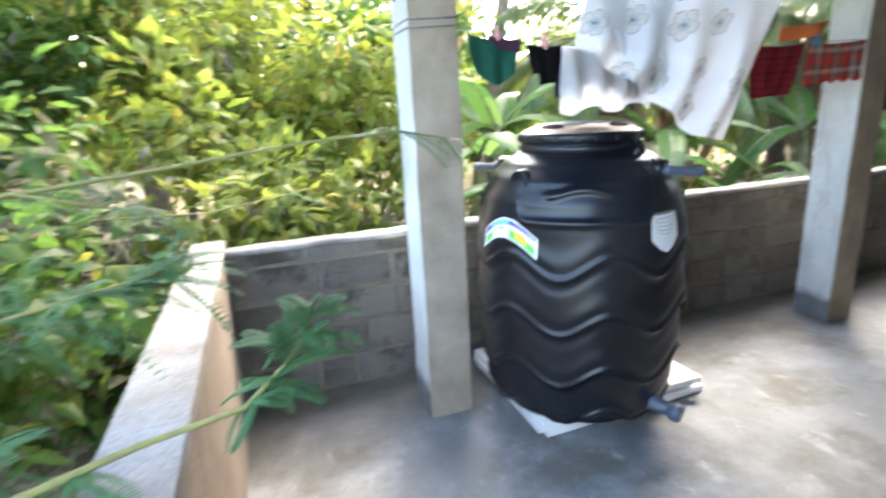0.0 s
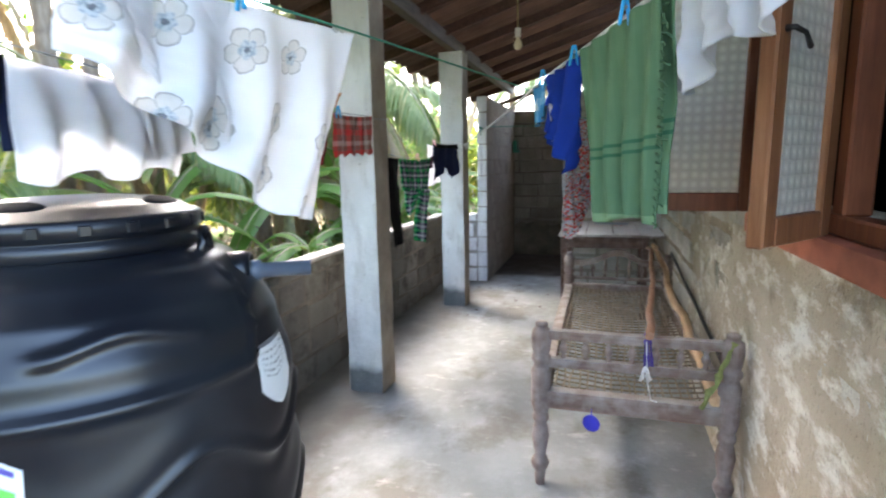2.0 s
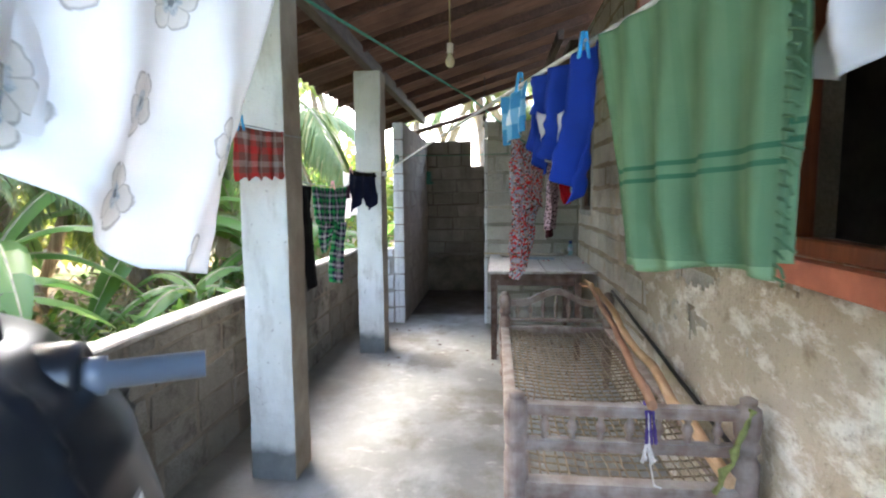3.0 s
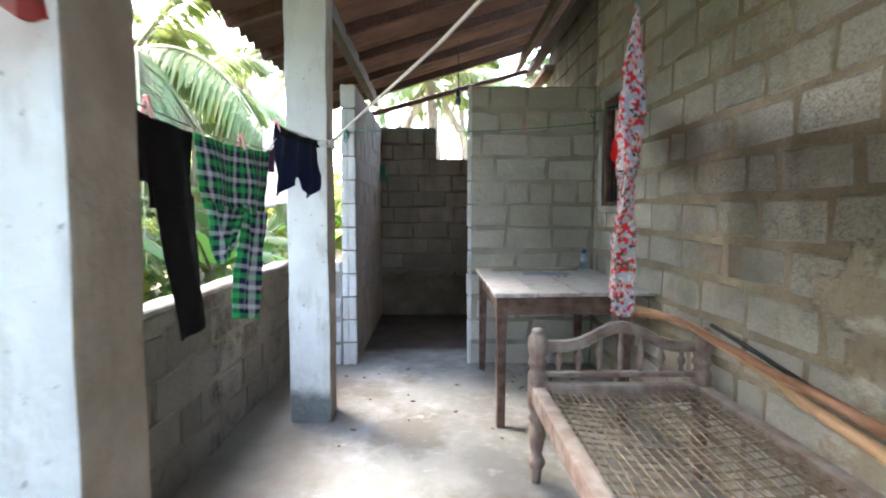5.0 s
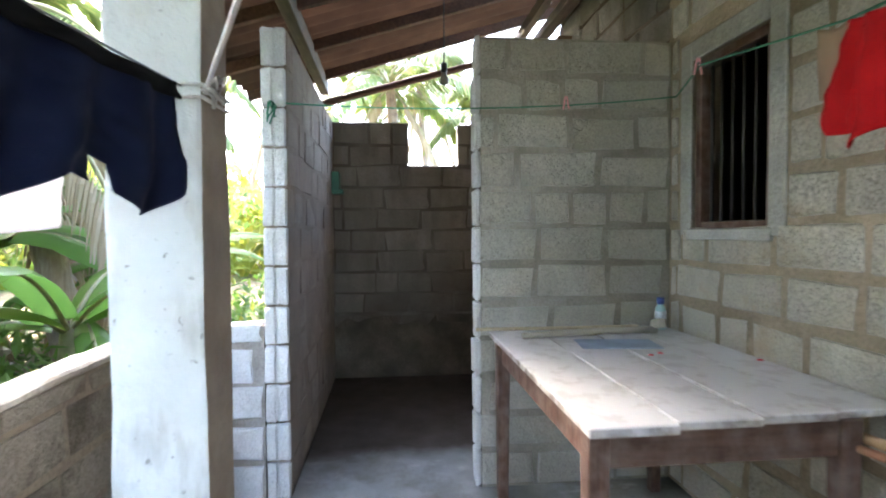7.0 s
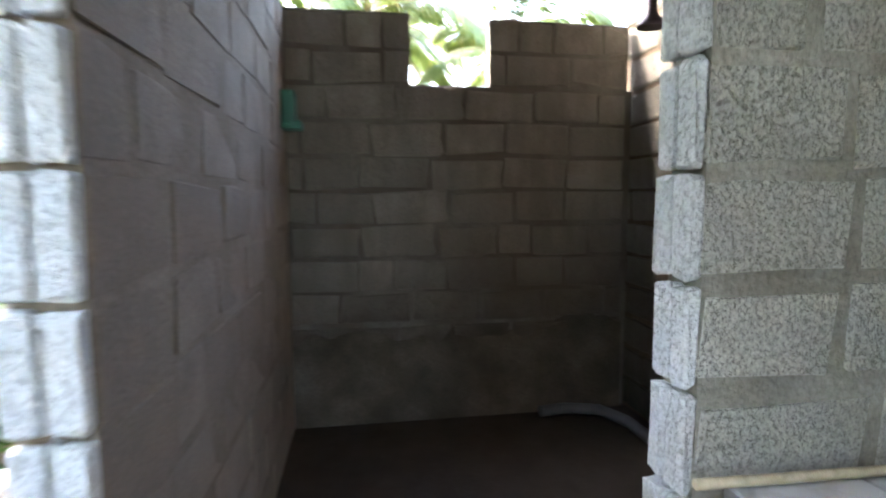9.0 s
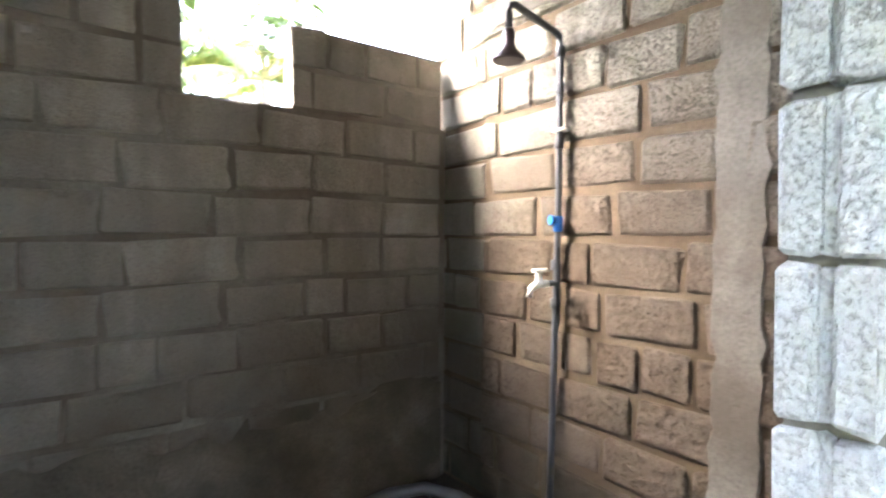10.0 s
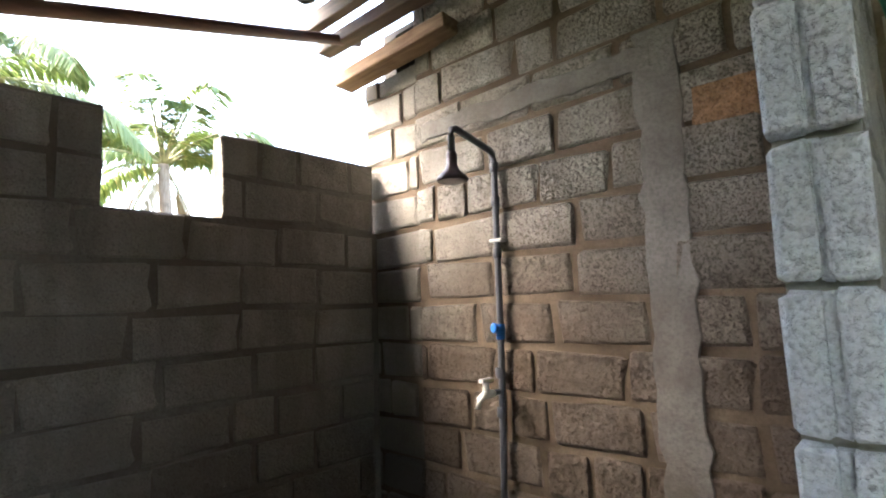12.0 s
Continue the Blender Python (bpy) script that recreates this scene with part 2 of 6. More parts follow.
M_STICK = wood_material("peeled_stick", (0.42, 0.24, 0.12), (0.62, 0.42, 0.25), 0, 0.6)
M_BAMBOO = wood_material("pale_bamboo", (0.38, 0.31, 0.2), (0.55, 0.47, 0.33), 0, 0.5)


def make_roof_material():
    n = Nodes("aged_fibre_cement_sheet")
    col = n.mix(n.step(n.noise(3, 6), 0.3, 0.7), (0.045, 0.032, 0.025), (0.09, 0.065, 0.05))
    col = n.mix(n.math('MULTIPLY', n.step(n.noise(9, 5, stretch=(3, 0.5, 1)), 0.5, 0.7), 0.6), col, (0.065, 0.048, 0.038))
    n.bump(n.noise(50, 4), 0.2, 0.004)
    return n.done(col, 0.9, spec=0.2)


M_ROOF = make_roof_material()


def plain_material(name, color, rough=0.5, metal=0.0, vary=0.25, scale=8.0, spec=0.5, through=0.0, bump=0.0):
    n = Nodes(name)
    f = n.noise(scale, 5)
    col = n.mix(n.step(f, 0.3, 0.7), tuple(c * (1 - vary) for c in color), tuple(min(1, c * (1 + vary * 0.5)) for c in color))
    if bump:
        n.bump(n.noise(scale * 8, 4), bump, 0.004)
    return n.done(col, rough, metal, spec, through)


def make_tank_material():
    n = Nodes("black_plastic_tank")
    dust = n.step(n.noise(3.5, 6), 0.45, 0.75)
    col = n.mix(n.math('MULTIPLY', dust, 0.35), (0.005, 0.006, 0.009), (0.026, 0.028, 0.032))
    n.bump(n.noise(40, 3), 0.04, 0.003)
    return n.done(col, n.ramp(dust, (0.0, 0.3), (1.0, 0.45)), spec=0.4)


M_TANK = make_tank_material()
M_PVC = plain_material("grey_pvc_pipe", (0.09, 0.11, 0.145), 0.4)
M_DARKPIPE = plain_material("dark_grey_pipe", (0.06, 0.065, 0.08), 0.4)
M_BLACK = plain_material("black_iron", (0.03, 0.028, 0.028), 0.5, 0.3)
M_TILE = plain_material("white_tile", (0.75, 0.73, 0.7), 0.35, vary=0.15)
M_DARKROOM = plain_material("unlit_room_shade", (0.05, 0.045, 0.04), 0.9)
M_BLUE = plain_material("blue_plastic", (0.03, 0.03, 0.4), 0.35, vary=0.15)
M_TAP = plain_material("white_plastic", (0.72, 0.7, 0.66), 0.35, vary=0.1)
M_RED_CEMENT = plain_material("red_oxide_cement", (0.42, 0.13, 0.07), 0.75, vary=0.35)
M_BULB = plain_material("cream_bulb", (0.75, 0.7, 0.5), 0.25, vary=0.05)
M_GREENBOX = plain_material("green_plastic", (0.01, 0.13, 0.09), 0.4)
M_ROPE_W = plain_material("white_rope", (0.62, 0.6, 0.55), 0.9, scale=120, bump=0.5)
M_ROPE_G = plain_material("green_cord", (0.04, 0.2, 0.13), 0.8, scale=80)
M_WIRE = plain_material("grey_wire", (0.2, 0.2, 0.19), 0.5)
M_PEG_B = plain_material("blue_peg", (0.02, 0.3, 0.6), 0.35, vary=0.1)
M_PEG_P = plain_material("pink_peg", (0.75, 0.33, 0.35), 0.35, vary=0.1)


def ground_material():
    n = Nodes("leaf_litter_ground")
    v = n.voronoi(14, out="Color")
    col = n.mix(n.noise(1.2, 5), (0.11, 0.075, 0.045), (0.2, 0.15, 0.09))
    col = n.mix(n.step(n.axis(v, 0), 0.55, 0.7), col, (0.26, 0.21, 0.13))
    col = n.mix(n.step(n.noise(0.5, 5), 0.5, 0.65), col, (0.06, 0.1, 0.025))
    n.bump(n.axis(v, 1), 0.6, 0.03)
    return n.done(col, 0.95, spec=0.1)


M_GROUND = ground_material()

# ---- building helpers ----
def part(name, bm, material, parent, label="", smooth=False):
    """Links a bmesh as one mesh object under a thing or a part."""
    me = bpy.data.meshes.new(name)
    bm.normal_update()
    bm.to_mesh(me)
    bm.free()
    for mt in (material if isinstance(material, (list, tuple)) else [material]):
        me.materials.append(mt)
    if smooth:
        for p in me.polygons:
            p.use_smooth = True
    ob = new(name, me)
    if parent is not None:
        ob.parent = parent
    if label:
        ob["label"] = label
    return ob


def thing(name, label, category, at=(0, 0, 0), rz=0.0, group=""):
    ob = new(name)
    ob.empty_display_size = 0.1
    ob.matrix_world = pose(*at, 0, 0, rz)
    return tagged(ob, label, category, group)


def structure(name, bm, material, label="", category="", smooth=False):
    ob = part(name, bm, material, None, "", smooth)
    return tagged(ob, label, category, "", "structure")


def box(bm, x0, y0, z0, x1, y1, z1, bevel=0.0, m=None, mat=0, segments=1):
    made = bmesh.ops.create_cube(bm, size=1.0)["verts"]
    c, s = Vector(((x0 + x1) / 2, (y0 + y1) / 2, (z0 + z1) / 2)), Vector((abs(x1 - x0), abs(y1 - y0), abs(z1 - z0)))
    for v in made:
        v.co = Vector(a * b for a, b in zip(v.co, s)) + c
    faces = {f for v in made for f in v.link_faces}
    if bevel:
        edges = {e for v in made for e in v.link_edges}
        res = bmesh.ops.bevel(bm, geom=list(edges), offset=bevel, segments=segments, affect='EDGES', profile=0.7)
        faces = {f for f in faces if f.is_valid} | set(res["faces"])
    for f in faces:
        f.material_index = mat
    verts = {v for f in faces for v in f.verts}
    if m is not None:
        for v in verts:
            v.co = m @ v.co
    return verts


def tube(bm, pts, radii, seg=8, caps=True, mat=0):
    """A round bar along a line of points."""
    pts = [Vector(p) for p in pts]
    if not isinstance(radii, (list, tuple)):
        radii = [radii] * len(pts)
    rings, up = [], Vector((0, 0, 1))
    for i, p in enumerate(pts):
        d = (pts[min(i + 1, len(pts) - 1)] - pts[max(i - 1, 0)]).normalized()
        ref = up if abs(d.dot(up)) < 0.95 else Vector((1, 0, 0))
        a = d.cross(ref).normalized()
        b = a.cross(d)
        rings.append([bm.verts.new(p + radii[i] * (math.cos(2 * math.pi * k / seg) * a + math.sin(2 * math.pi * k / seg) * b)) for k in range(seg)])
    for r0, r1 in zip(rings, rings[1:]):
        for k in range(seg):
            f = bm.faces.new((r0[k], r0[(k + 1) % seg], r1[(k + 1) % seg], r1[k]))
            f.material_index, f.smooth = mat, True
    if caps:
        bm.faces.new(rings[0][::-1]).material_index = mat
        bm.faces.new(rings[-1]).material_index = mat


def lathe(bm, profile, seg=24, at=(0, 0, 0), m=None, mat=0):
    """A turned body: profile of (radius, height)."""
    rings = []
    for r, z in profile:
        ring = []
        for k in range(seg):
            a = 2 * math.pi * k / seg
            co = Vector((r * math.cos(a), r * math.sin(a), z)) + Vector(at)
            ring.append(bm.verts.new(m @ co if m is not None else co))
        rings.append(ring)
    for r0, r1 in zip(rings, rings[1:]):
        for k in range(seg):
            f = bm.faces.new((r0[k], r0[(k + 1) % seg], r1[(k + 1) % seg], r1[k]))
            f.material_index, f.smooth = mat, True
    bm.faces.new(rings[0][::-1]).material_index = mat
    bm.faces.new(rings[-1]).material_index = mat


def rot_to(direction):
    return Vector(direction).to_track_quat('Z', 'Y').to_matrix().to_4x4()


# ---- floor and ground ----
WALL_Y, LOW_Y, STUB_X, BACK_X = 0.555, 2.88, 6.22, 8.233
LOW_TOP = 0.81

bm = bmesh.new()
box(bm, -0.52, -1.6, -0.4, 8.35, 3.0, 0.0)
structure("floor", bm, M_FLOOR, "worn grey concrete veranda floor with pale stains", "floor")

bm = bmesh.new()
R = 400.0
gv = []
N_G = 60
for i in range(N_G + 1):
    row = []
    for j in range(N_G + 1):
        u, v = (i / N_G * 2 - 1), (j / N_G * 2 - 1)
        x, y = 3 + math.copysign(abs(u) ** 3, u) * R, 2 + math.copysign(abs(v) ** 3, v) * R
        far = max(0.0, math.hypot(x - 3, y - 1.5) - 6)
        row.append(bm.verts.new((x, y, -0.38 + 0.12 * noise.noise((x * 0.5, y * 0.5, 0)) * min(1, far) + 0.02 * min(far, 30))))
    gv.append(row)
for i in range(N_G):
    for j in range(N_G):
        bm.faces.new((gv[i][j], gv[i + 1][j], gv[i + 1][j + 1], gv[i][j + 1]))
structure("ground", bm, M_GROUND, "brown garden earth covered with fallen leaves", "ground", True)


# ---- block walls ----
BLOCK_MESHES = {}


def block_meshes(thick, material):
    """A few rough-edged blocks 0.385 m long that the walls share."""
    key = (thick, material.name)
    if key not in BLOCK_MESHES:
        made = []
        for k in range(6):
            b = bmesh.new()
            box(b, -0.1925, -thick / 2, -0.0925, 0.1925, thick / 2, 0.0925, 0.012)
            rng = random.Random(k * 7 + int(thick * 1000))
            for v in b.verts:
                v.co += Vector((rng.uniform(-0.015, 0.015), rng.uniform(-0.004, 0.004), rng.uniform(-0.011, 0.011)))
            me = bpy.data.meshes.new("block")
            b.to_mesh(me)
            b.free()
            me.materials.append(material)
            made.append(me)
        BLOCK_MESHES[key] = made
    return BLOCK_MESHES[key]


PENDING = []


def lay_blocks(wall, start, angle, length, thick, material, top, holes=(), course=0.179, length_block=0.36, seed=1, z0=0.0, joint=0.015, swap=None):
    """Queues one block after another along a wall. holes: (u0, u1, z0, z1). top: height at u."""
    PENDING.append((wall, start, angle, length, thick, material, top, holes, course, length_block, seed, z0, joint, swap))


def build_blocks(wall, start, angle, length, thick, material, top, holes, course, length_block, seed, z0, joint, swap):
    rng = random.Random(seed)
    meshes = block_meshes(thick, material)
    turn = Matrix.Translation((start[0], start[1], 0)) @ Matrix.Rotation(radians(angle), 4, 'Z')
    z, row = z0, 0
    while True:
        h = course
        if z > max(top(0), top(length)):
            break
        u = -length_block * (0.5 if row % 2 else 0.0) - rng.uniform(0, 0.08)
        while u < length:
            w = length_block * rng.choice((1, 1, 1.05, 0.93, 1.12, 0.8, 0.52))
            a, b = max(u, 0.0), min(u + w, length)
            u += w
            pieces = [(a, b)]
            for h0, h1, hz0, hz1 in holes:
                if z + h * 0.5 > hz0 and z + h * 0.5 < hz1:
                    cut = []
                    for p0, p1 in pieces:
                        if p0 < h0:
                            cut.append((p0, min(p1, h0)))
                        if p1 > h1:
                            cut.append((max(p0, h1), p1))
                    pieces = [p for p in cut if p[1] > p[0]]
            for p0, p1 in pieces:
                if p1 - p0 < 0.05 or z + 0.06 > top((p0 + p1) / 2):
                    continue
                hh = min(h, top((p0 + p1) / 2) - z)
                ob = new("block", rng.choice(meshes))
                ob.parent = wall
                sx = (p1 - p0 - joint) / 0.385 * rng.choice((1, -1))
                ob.matrix_basis = turn @ Matrix.LocRotScale(
                    ((p0 + p1) / 2, rng.uniform(-0.002, 0.002), z + hh / 2 + rng.uniform(-0.007, 0.007)),
                    Euler((0, rng.uniform(-0.02, 0.02), rng.uniform(-0.004, 0.004))), (abs(sx), 1, (hh - joint) / 0.185))
        z += h
        row += 1


# parapet of the veranda
bm = bmesh.new()
box(bm, -0.41, LOW_Y + 0.006, -0.4, 6.22, LOW_Y + 0.094, LOW_TOP - 0.012)
wall_low = structure("wall_parapet", bm, M_MORTAR_LOW, "low weathered cement block parapet wall of the veranda", "wall")
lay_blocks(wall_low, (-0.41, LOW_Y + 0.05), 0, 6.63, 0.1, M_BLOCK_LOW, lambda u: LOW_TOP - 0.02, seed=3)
bm = bmesh.new()
box(bm, -0.41, LOW_Y - 0.006, LOW_TOP - 0.024, 6.22, LOW_Y + 0.113, LOW_TOP + 0.006, 0.008)
bmesh.ops.subdivide_edges(bm, edges=[e for e in bm.edges if abs((e.verts[0].co - e.verts[1].co).x) > 1], cuts=90)
for v in bm.verts:
    q = v.co * 7
    v.co += Vector((0, 0.008 * noise.noise(q), 0.009 * noise.noise(q + Vector((3, 5, 1)))))
M_COPING = mortar_material("pale_cement_coping", (0.22, 0.2, 0.175), (0.42, 0.4, 0.37))
M_STRIP = mortar_material("rough_grey_cement", (0.14, 0.13, 0.118), (0.24, 0.225, 0.205), (0.09, 0.075, 0.06))
part("coping", bm, M_COPING, wall_low, "pale rough cement coping")

# end parapet towards the garden, plastered
bm = bmesh.new()
box(bm, -0.53, 0.85, -0.4, -0.41, LOW_Y + 0.1, LOW_TOP + 0.01, 0.012, segments=2)
wall_end = structure("wall_parapet_end", bm, M_PLASTER, "low end wall with rough brown plaster", "wall")
bm = bmesh.new()
box(bm, -0.545, 0.84, LOW_TOP + 0.011, -0.395, LOW_Y + 0.11, LOW_TOP + 0.045, 0.01, segments=2)
part("coping", bm, M_COPING, wall_end, "pale worn cement coping")

# house wall with the casement window, the barred window and the wash-room part
ROOF0, SLOPE = 2.44, 0.304


def roof_z(y):
    return ROOF0 + (2.49 - y) * SLOPE


WIN_A = (1.08, 2.34, 1.2, 2.2)
WIN_B = (5.555, 6.045, 1.235, 1.99)
HX0, HX1 = 0.42, 8.333
H_TOP = 2.93
HT = 0.15
bm = bmesh.new()
y0, y1 = WALL_Y - HT + 0.006, WALL_Y - 0.006
box(bm, HX0, y0, -0.4, STUB_X + 0.03, y1, WIN_A[2])
box(bm, HX0, y0, WIN_A[2], WIN_A[0], y1, H_TOP)
box(bm, WIN_A[1], y0, WIN_A[2], WIN_B[0], y1, H_TOP)
box(bm, WIN_A[0], y0, WIN_A[3], WIN_A[1], y1, H_TOP)
box(bm, WIN_B[1], y0, WIN_A[2], STUB_X + 0.03, y1, H_TOP)
box(bm, WIN_B[0], y0, WIN_B[3], WIN_B[1], y1, H_TOP)
box(bm, WIN_B[0], y0, WIN_A[2], WIN_B[1], y1, WIN_B[2])
wall_house = structure("wall_house", bm, M_MORTAR, "house wall of unplastered cement blocks with sandy mortar", "wall")
hole = [(WIN_A[0] - HX0 - 0.07, WIN_A[1] - HX0 + 0.07, WIN_A[2] - 0.02, WIN_A[3] + 0.08), (WIN_B[0] - HX0 - 0.09, WIN_B[1] - HX0 + 0.1, WIN_B[2] - 0.03, WIN_B[3] + 0.1)]
lay_blocks(wall_house, (HX0, WALL_Y - HT / 2), 0, STUB_X - HX0, HT, M_BLOCK, lambda u: H_TOP, hole, seed=11, joint=0.03)
bm = bmesh.new()
box(bm, STUB_X + 0.02, WALL_Y - HT + 0.02, -0.05, 7.9, WALL_Y - 0.01, H_TOP - 0.02)
box(bm, 7.9, WALL_Y - HT + 0.02, -0.05, HX1 - 0.01, WALL_Y - 0.046, 2.6)
wall_bath = structure("wall_wash_room", bm, M_MORTAR_SHOWER, "brown stained block wall behind the shower", "wall")
lay_blocks(wall_bath, (STUB_X, WALL_Y - HT / 2), 0, 7.92 - STUB_X, HT, M_BLOCK_SHOWER, lambda u: H_TOP, seed=17, joint=0.02)
lay_blocks(wall_bath, (7.93, WALL_Y - HT / 2 - 0.035), 0, HX1 - 7.93, HT, M_BLOCK_BATH, lambda u: 2.62, seed=18, joint=0.02)

# cement strip, one laterite block and smears on the wash-room wall
bm = bmesh.new()
box(bm, 6.705, WALL_Y - 0.014, 0.0, 6.85, WALL_Y + 0.005, 2.32, 0.004)
bmesh.ops.subdivide_edges(bm, edges=[e for e in bm.edges if abs((e.verts[0].co - e.verts[1].co).z) > 1], cuts=40)
for v in bm.verts:
    v.co.x += 0.012 * noise.noise((v.co.z * 5, 4 if v.co.x < 6.77 else 9, 0)) + 0.024 * noise.noise((v.co.z * 14, 2 if v.co.x < 6.77 else 7, 0))
part("cement_strip", bm, M_STRIP, wall_bath, "rough grey cement strip")
bm = bmesh.new()
box(bm, 6.79, WALL_Y - 0.014, 2.185, 7.87, WALL_Y + 0.006, 2.272, 0.004)
bmesh.ops.subdivide_edges(bm, edges=[e for e in bm.edges if abs((e.verts[0].co - e.verts[1].co).x) > 0.5], cuts=60)
for v in bm.verts:
    v.co.z += 0.016 * noise.noise((v.co.x * 6, 1 if v.co.z > 2.228 else 6, 2)) + 0.014 * noise.noise((v.co.x * 18, 3 if v.co.z > 2.228 else 8, 2))
part("mortar_band", bm, M_STRIP, wall_bath, "rough grey cement levelling band")
bm = bmesh.new()
box(bm, 6.44, WALL_Y - 0.05, 1.945, 6.68, WALL_Y + 0.004, 2.085, 0.01)
part("laterite_block", bm, M_LATERITE, wall_bath, "orange-brown laterite block")

# house corner; room behind the window, its darkness put into the wall colour
bm = bmesh.new()
box(bm, HX0, -1.6, -0.4, HX0 + 0.15, WALL_Y - HT, H_TOP)
structure("wall_house_side", bm, M_MORTAR, "side wall of the house, rough mortar", "wall")
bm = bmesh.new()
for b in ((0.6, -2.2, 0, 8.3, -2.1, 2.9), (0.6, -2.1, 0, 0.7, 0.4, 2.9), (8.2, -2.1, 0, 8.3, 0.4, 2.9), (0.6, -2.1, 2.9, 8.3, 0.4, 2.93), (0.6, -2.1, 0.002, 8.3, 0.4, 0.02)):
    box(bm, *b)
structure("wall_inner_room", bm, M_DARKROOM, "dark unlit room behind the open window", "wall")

# stub wall, partition and back wall of the wash room
T = 0.1
bm = bmesh.new()
box(bm, STUB_X + 0.004, WALL_Y, 0, STUB_X + T - 0.004, 1.495, 2.14)
wall_stub = structure("wall_stub", bm, M_MORTAR_STUB, "grey cement block wall beside the wash room opening", "wall")
lay_blocks(wall_stub, (STUB_X + T / 2, WALL_Y), 90, 1.505 - WALL_Y, T, M_BLOCK_STUB, lambda u: 2.15, seed=21, joint=0.018)


def partition_top(u):
    return 2.16 + 0.03 * (u > 1.0)


bm = bmesh.new()
box(bm, STUB_X + 0.01, 2.386, 0, BACK_X, 2.489, 2.15)
wall_part = structure("wall_partition", bm, M_PLASTER, "partition wall of cement blocks smeared with brown plaster", "wall")
lay_blocks(wall_part, (STUB_X, 2.438), 0, BACK_X - STUB_X, 0.11, M_BLOCK_SMEAR, partition_top, seed=23, joint=0.01)
NOTCH = (1.345, 1.748, 1.806)
bm = bmesh.new()
box(bm, BACK_X + 0.009, WALL_Y - 0.03, 0, BACK_X + T - 0.006, 2.49, NOTCH[2] - 0.01)
box(bm, BACK_X + 0.004, WALL_Y, NOTCH[2] - 0.01, BACK_X + T - 0.006, NOTCH[0] - 0.01, 2.14)
box(bm, BACK_X + 0.004, NOTCH[1] + 0.01, NOTCH[2] - 0.01, BACK_X + T - 0.006, 2.49, 2.15)
wall_back = structure("wall_back", bm, M_MORTAR_BATH, "brown stained block back wall with a notch left open", "wall")
lay_blocks(wall_back, (BACK_X + T / 2, WALL_Y), 90, 2.385 - WALL_Y, T, M_BLOCK_BATH, lambda u: 2.16, ((NOTCH[0] - WALL_Y, NOTCH[1] - WALL_Y, NOTCH[2] - 0.03, 3),), seed=29)


def skim(wall, start, along, face, length, height, seed):
    """Thin cement skim with a ragged top edge over the foot of a wall."""
    b = bmesh.new()
    start, along, face = Vector(start), Vector(along), Vector(face)
    nu, nv, rows = 60, 14, []
    for i in range(nu + 1):
        u = length * i / nu
        top = height * (1 + 0.28 * noise.noise((u * 2.1, seed, 0)) + 0.14 * noise.noise((u * 9, seed, 3)))
        rows.append([b.verts.new(start + along * u + Vector((0, 0, top * j / nv)) + face * (0.0065 * (1 - (j / nv) ** 6) - 0.001 + 0.0025 * noise.noise((u * 6, j * 0.6, seed)))) for j in range(nv + 1)])
    for i in range(nu):
        for j in range(nv):
            b.faces.new((rows[i][j], rows[i + 1][j], rows[i + 1][j + 1], rows[i][j + 1]))
    bmesh.ops.recalc_face_normals(b, faces=b.faces[:])
    if sum((f.normal.dot(face) for f in b.faces)) < 0:
        bmesh.ops.reverse_faces(b, faces=b.faces[:])
    bmesh.ops.solidify(b, geom=b.faces[:], thickness=0.008)
    part("plaster_skim", b, M_SKIM, wall, "dark stained cement skim")


skim(wall_back, (BACK_X, WALL_Y + 0.0, 0.0), (0, 1, 0), (-1, 0, 0), 2.385 - WALL_Y, 0.5, 5)


def patchy_render(wall, x0, x1, z1, y, seed):
    """Thin sandy render, trowelled over the blocks and left off in places."""
    b = bmesh.new()
    nu, nv = int((x1 - x0) / 0.02), int(z1 / 0.02)
    grid = [[b.verts.new((x0 + (x1 - x0) * i / nu, y + 0.0045 + 0.003 * noise.noise((i * 0.11, j * 0.11, seed)) + 0.003 * noise.noise((i * 0.4, j * 0.4, seed)), 0.004 + (z1 - 0.004) * j / nv)) for j in range(nv + 1)] for i in range(nu + 1)]
    for i in range(nu):
        for j in range(nv):
            x, z = x0 + (x1 - x0) * i / nu, z1 * j / nv
            cover = noise.noise((x * 1.6, z * 2.6, seed)) + 0.55 * noise.noise((x * 5.5, z * 7, seed + 4)) + 0.25 * noise.noise((x * 19, z * 19, seed))
            cover += 1.0 - 2.0 * max(0.0, x - 2.3) / (x1 - 2.3) - 0.5 * max(0.0, z / z1 - 0.85) / 0.15
            if cover > 0.0:
                b.faces.new((grid[i][j], grid[i][j + 1], grid[i + 1][j + 1], grid[i + 1][j]))
    bmesh.ops.delete(b, geom=[v for v in b.verts if not v.link_faces], context='VERTS')
    bmesh.ops.solidify(b, geom=b.faces[:], thickness=0.0025)
    part("render_coat", b, M_RENDER, wall, "patchy sandy render over the blocks", True)


patchy_render(wall_house, HX0 + 0.01, 4.9, 1.118, WALL_Y, 7)
# low return between the parapet and the partition
bm = bmesh.new()
box(bm, STUB_X + 0.006, 2.5, -0.4, STUB_X + T, LOW_Y + 0.1, LOW_TOP - 0.01)
wall_return = structure("wall_return", bm, M_COPING, "short low block wall beside the partition", "wall")
lay_blocks(wall_return, (STUB_X + T / 2, 2.5), 90, 0.48, T, M_BLOCK_END, lambda u: LOW_TOP, seed=31)


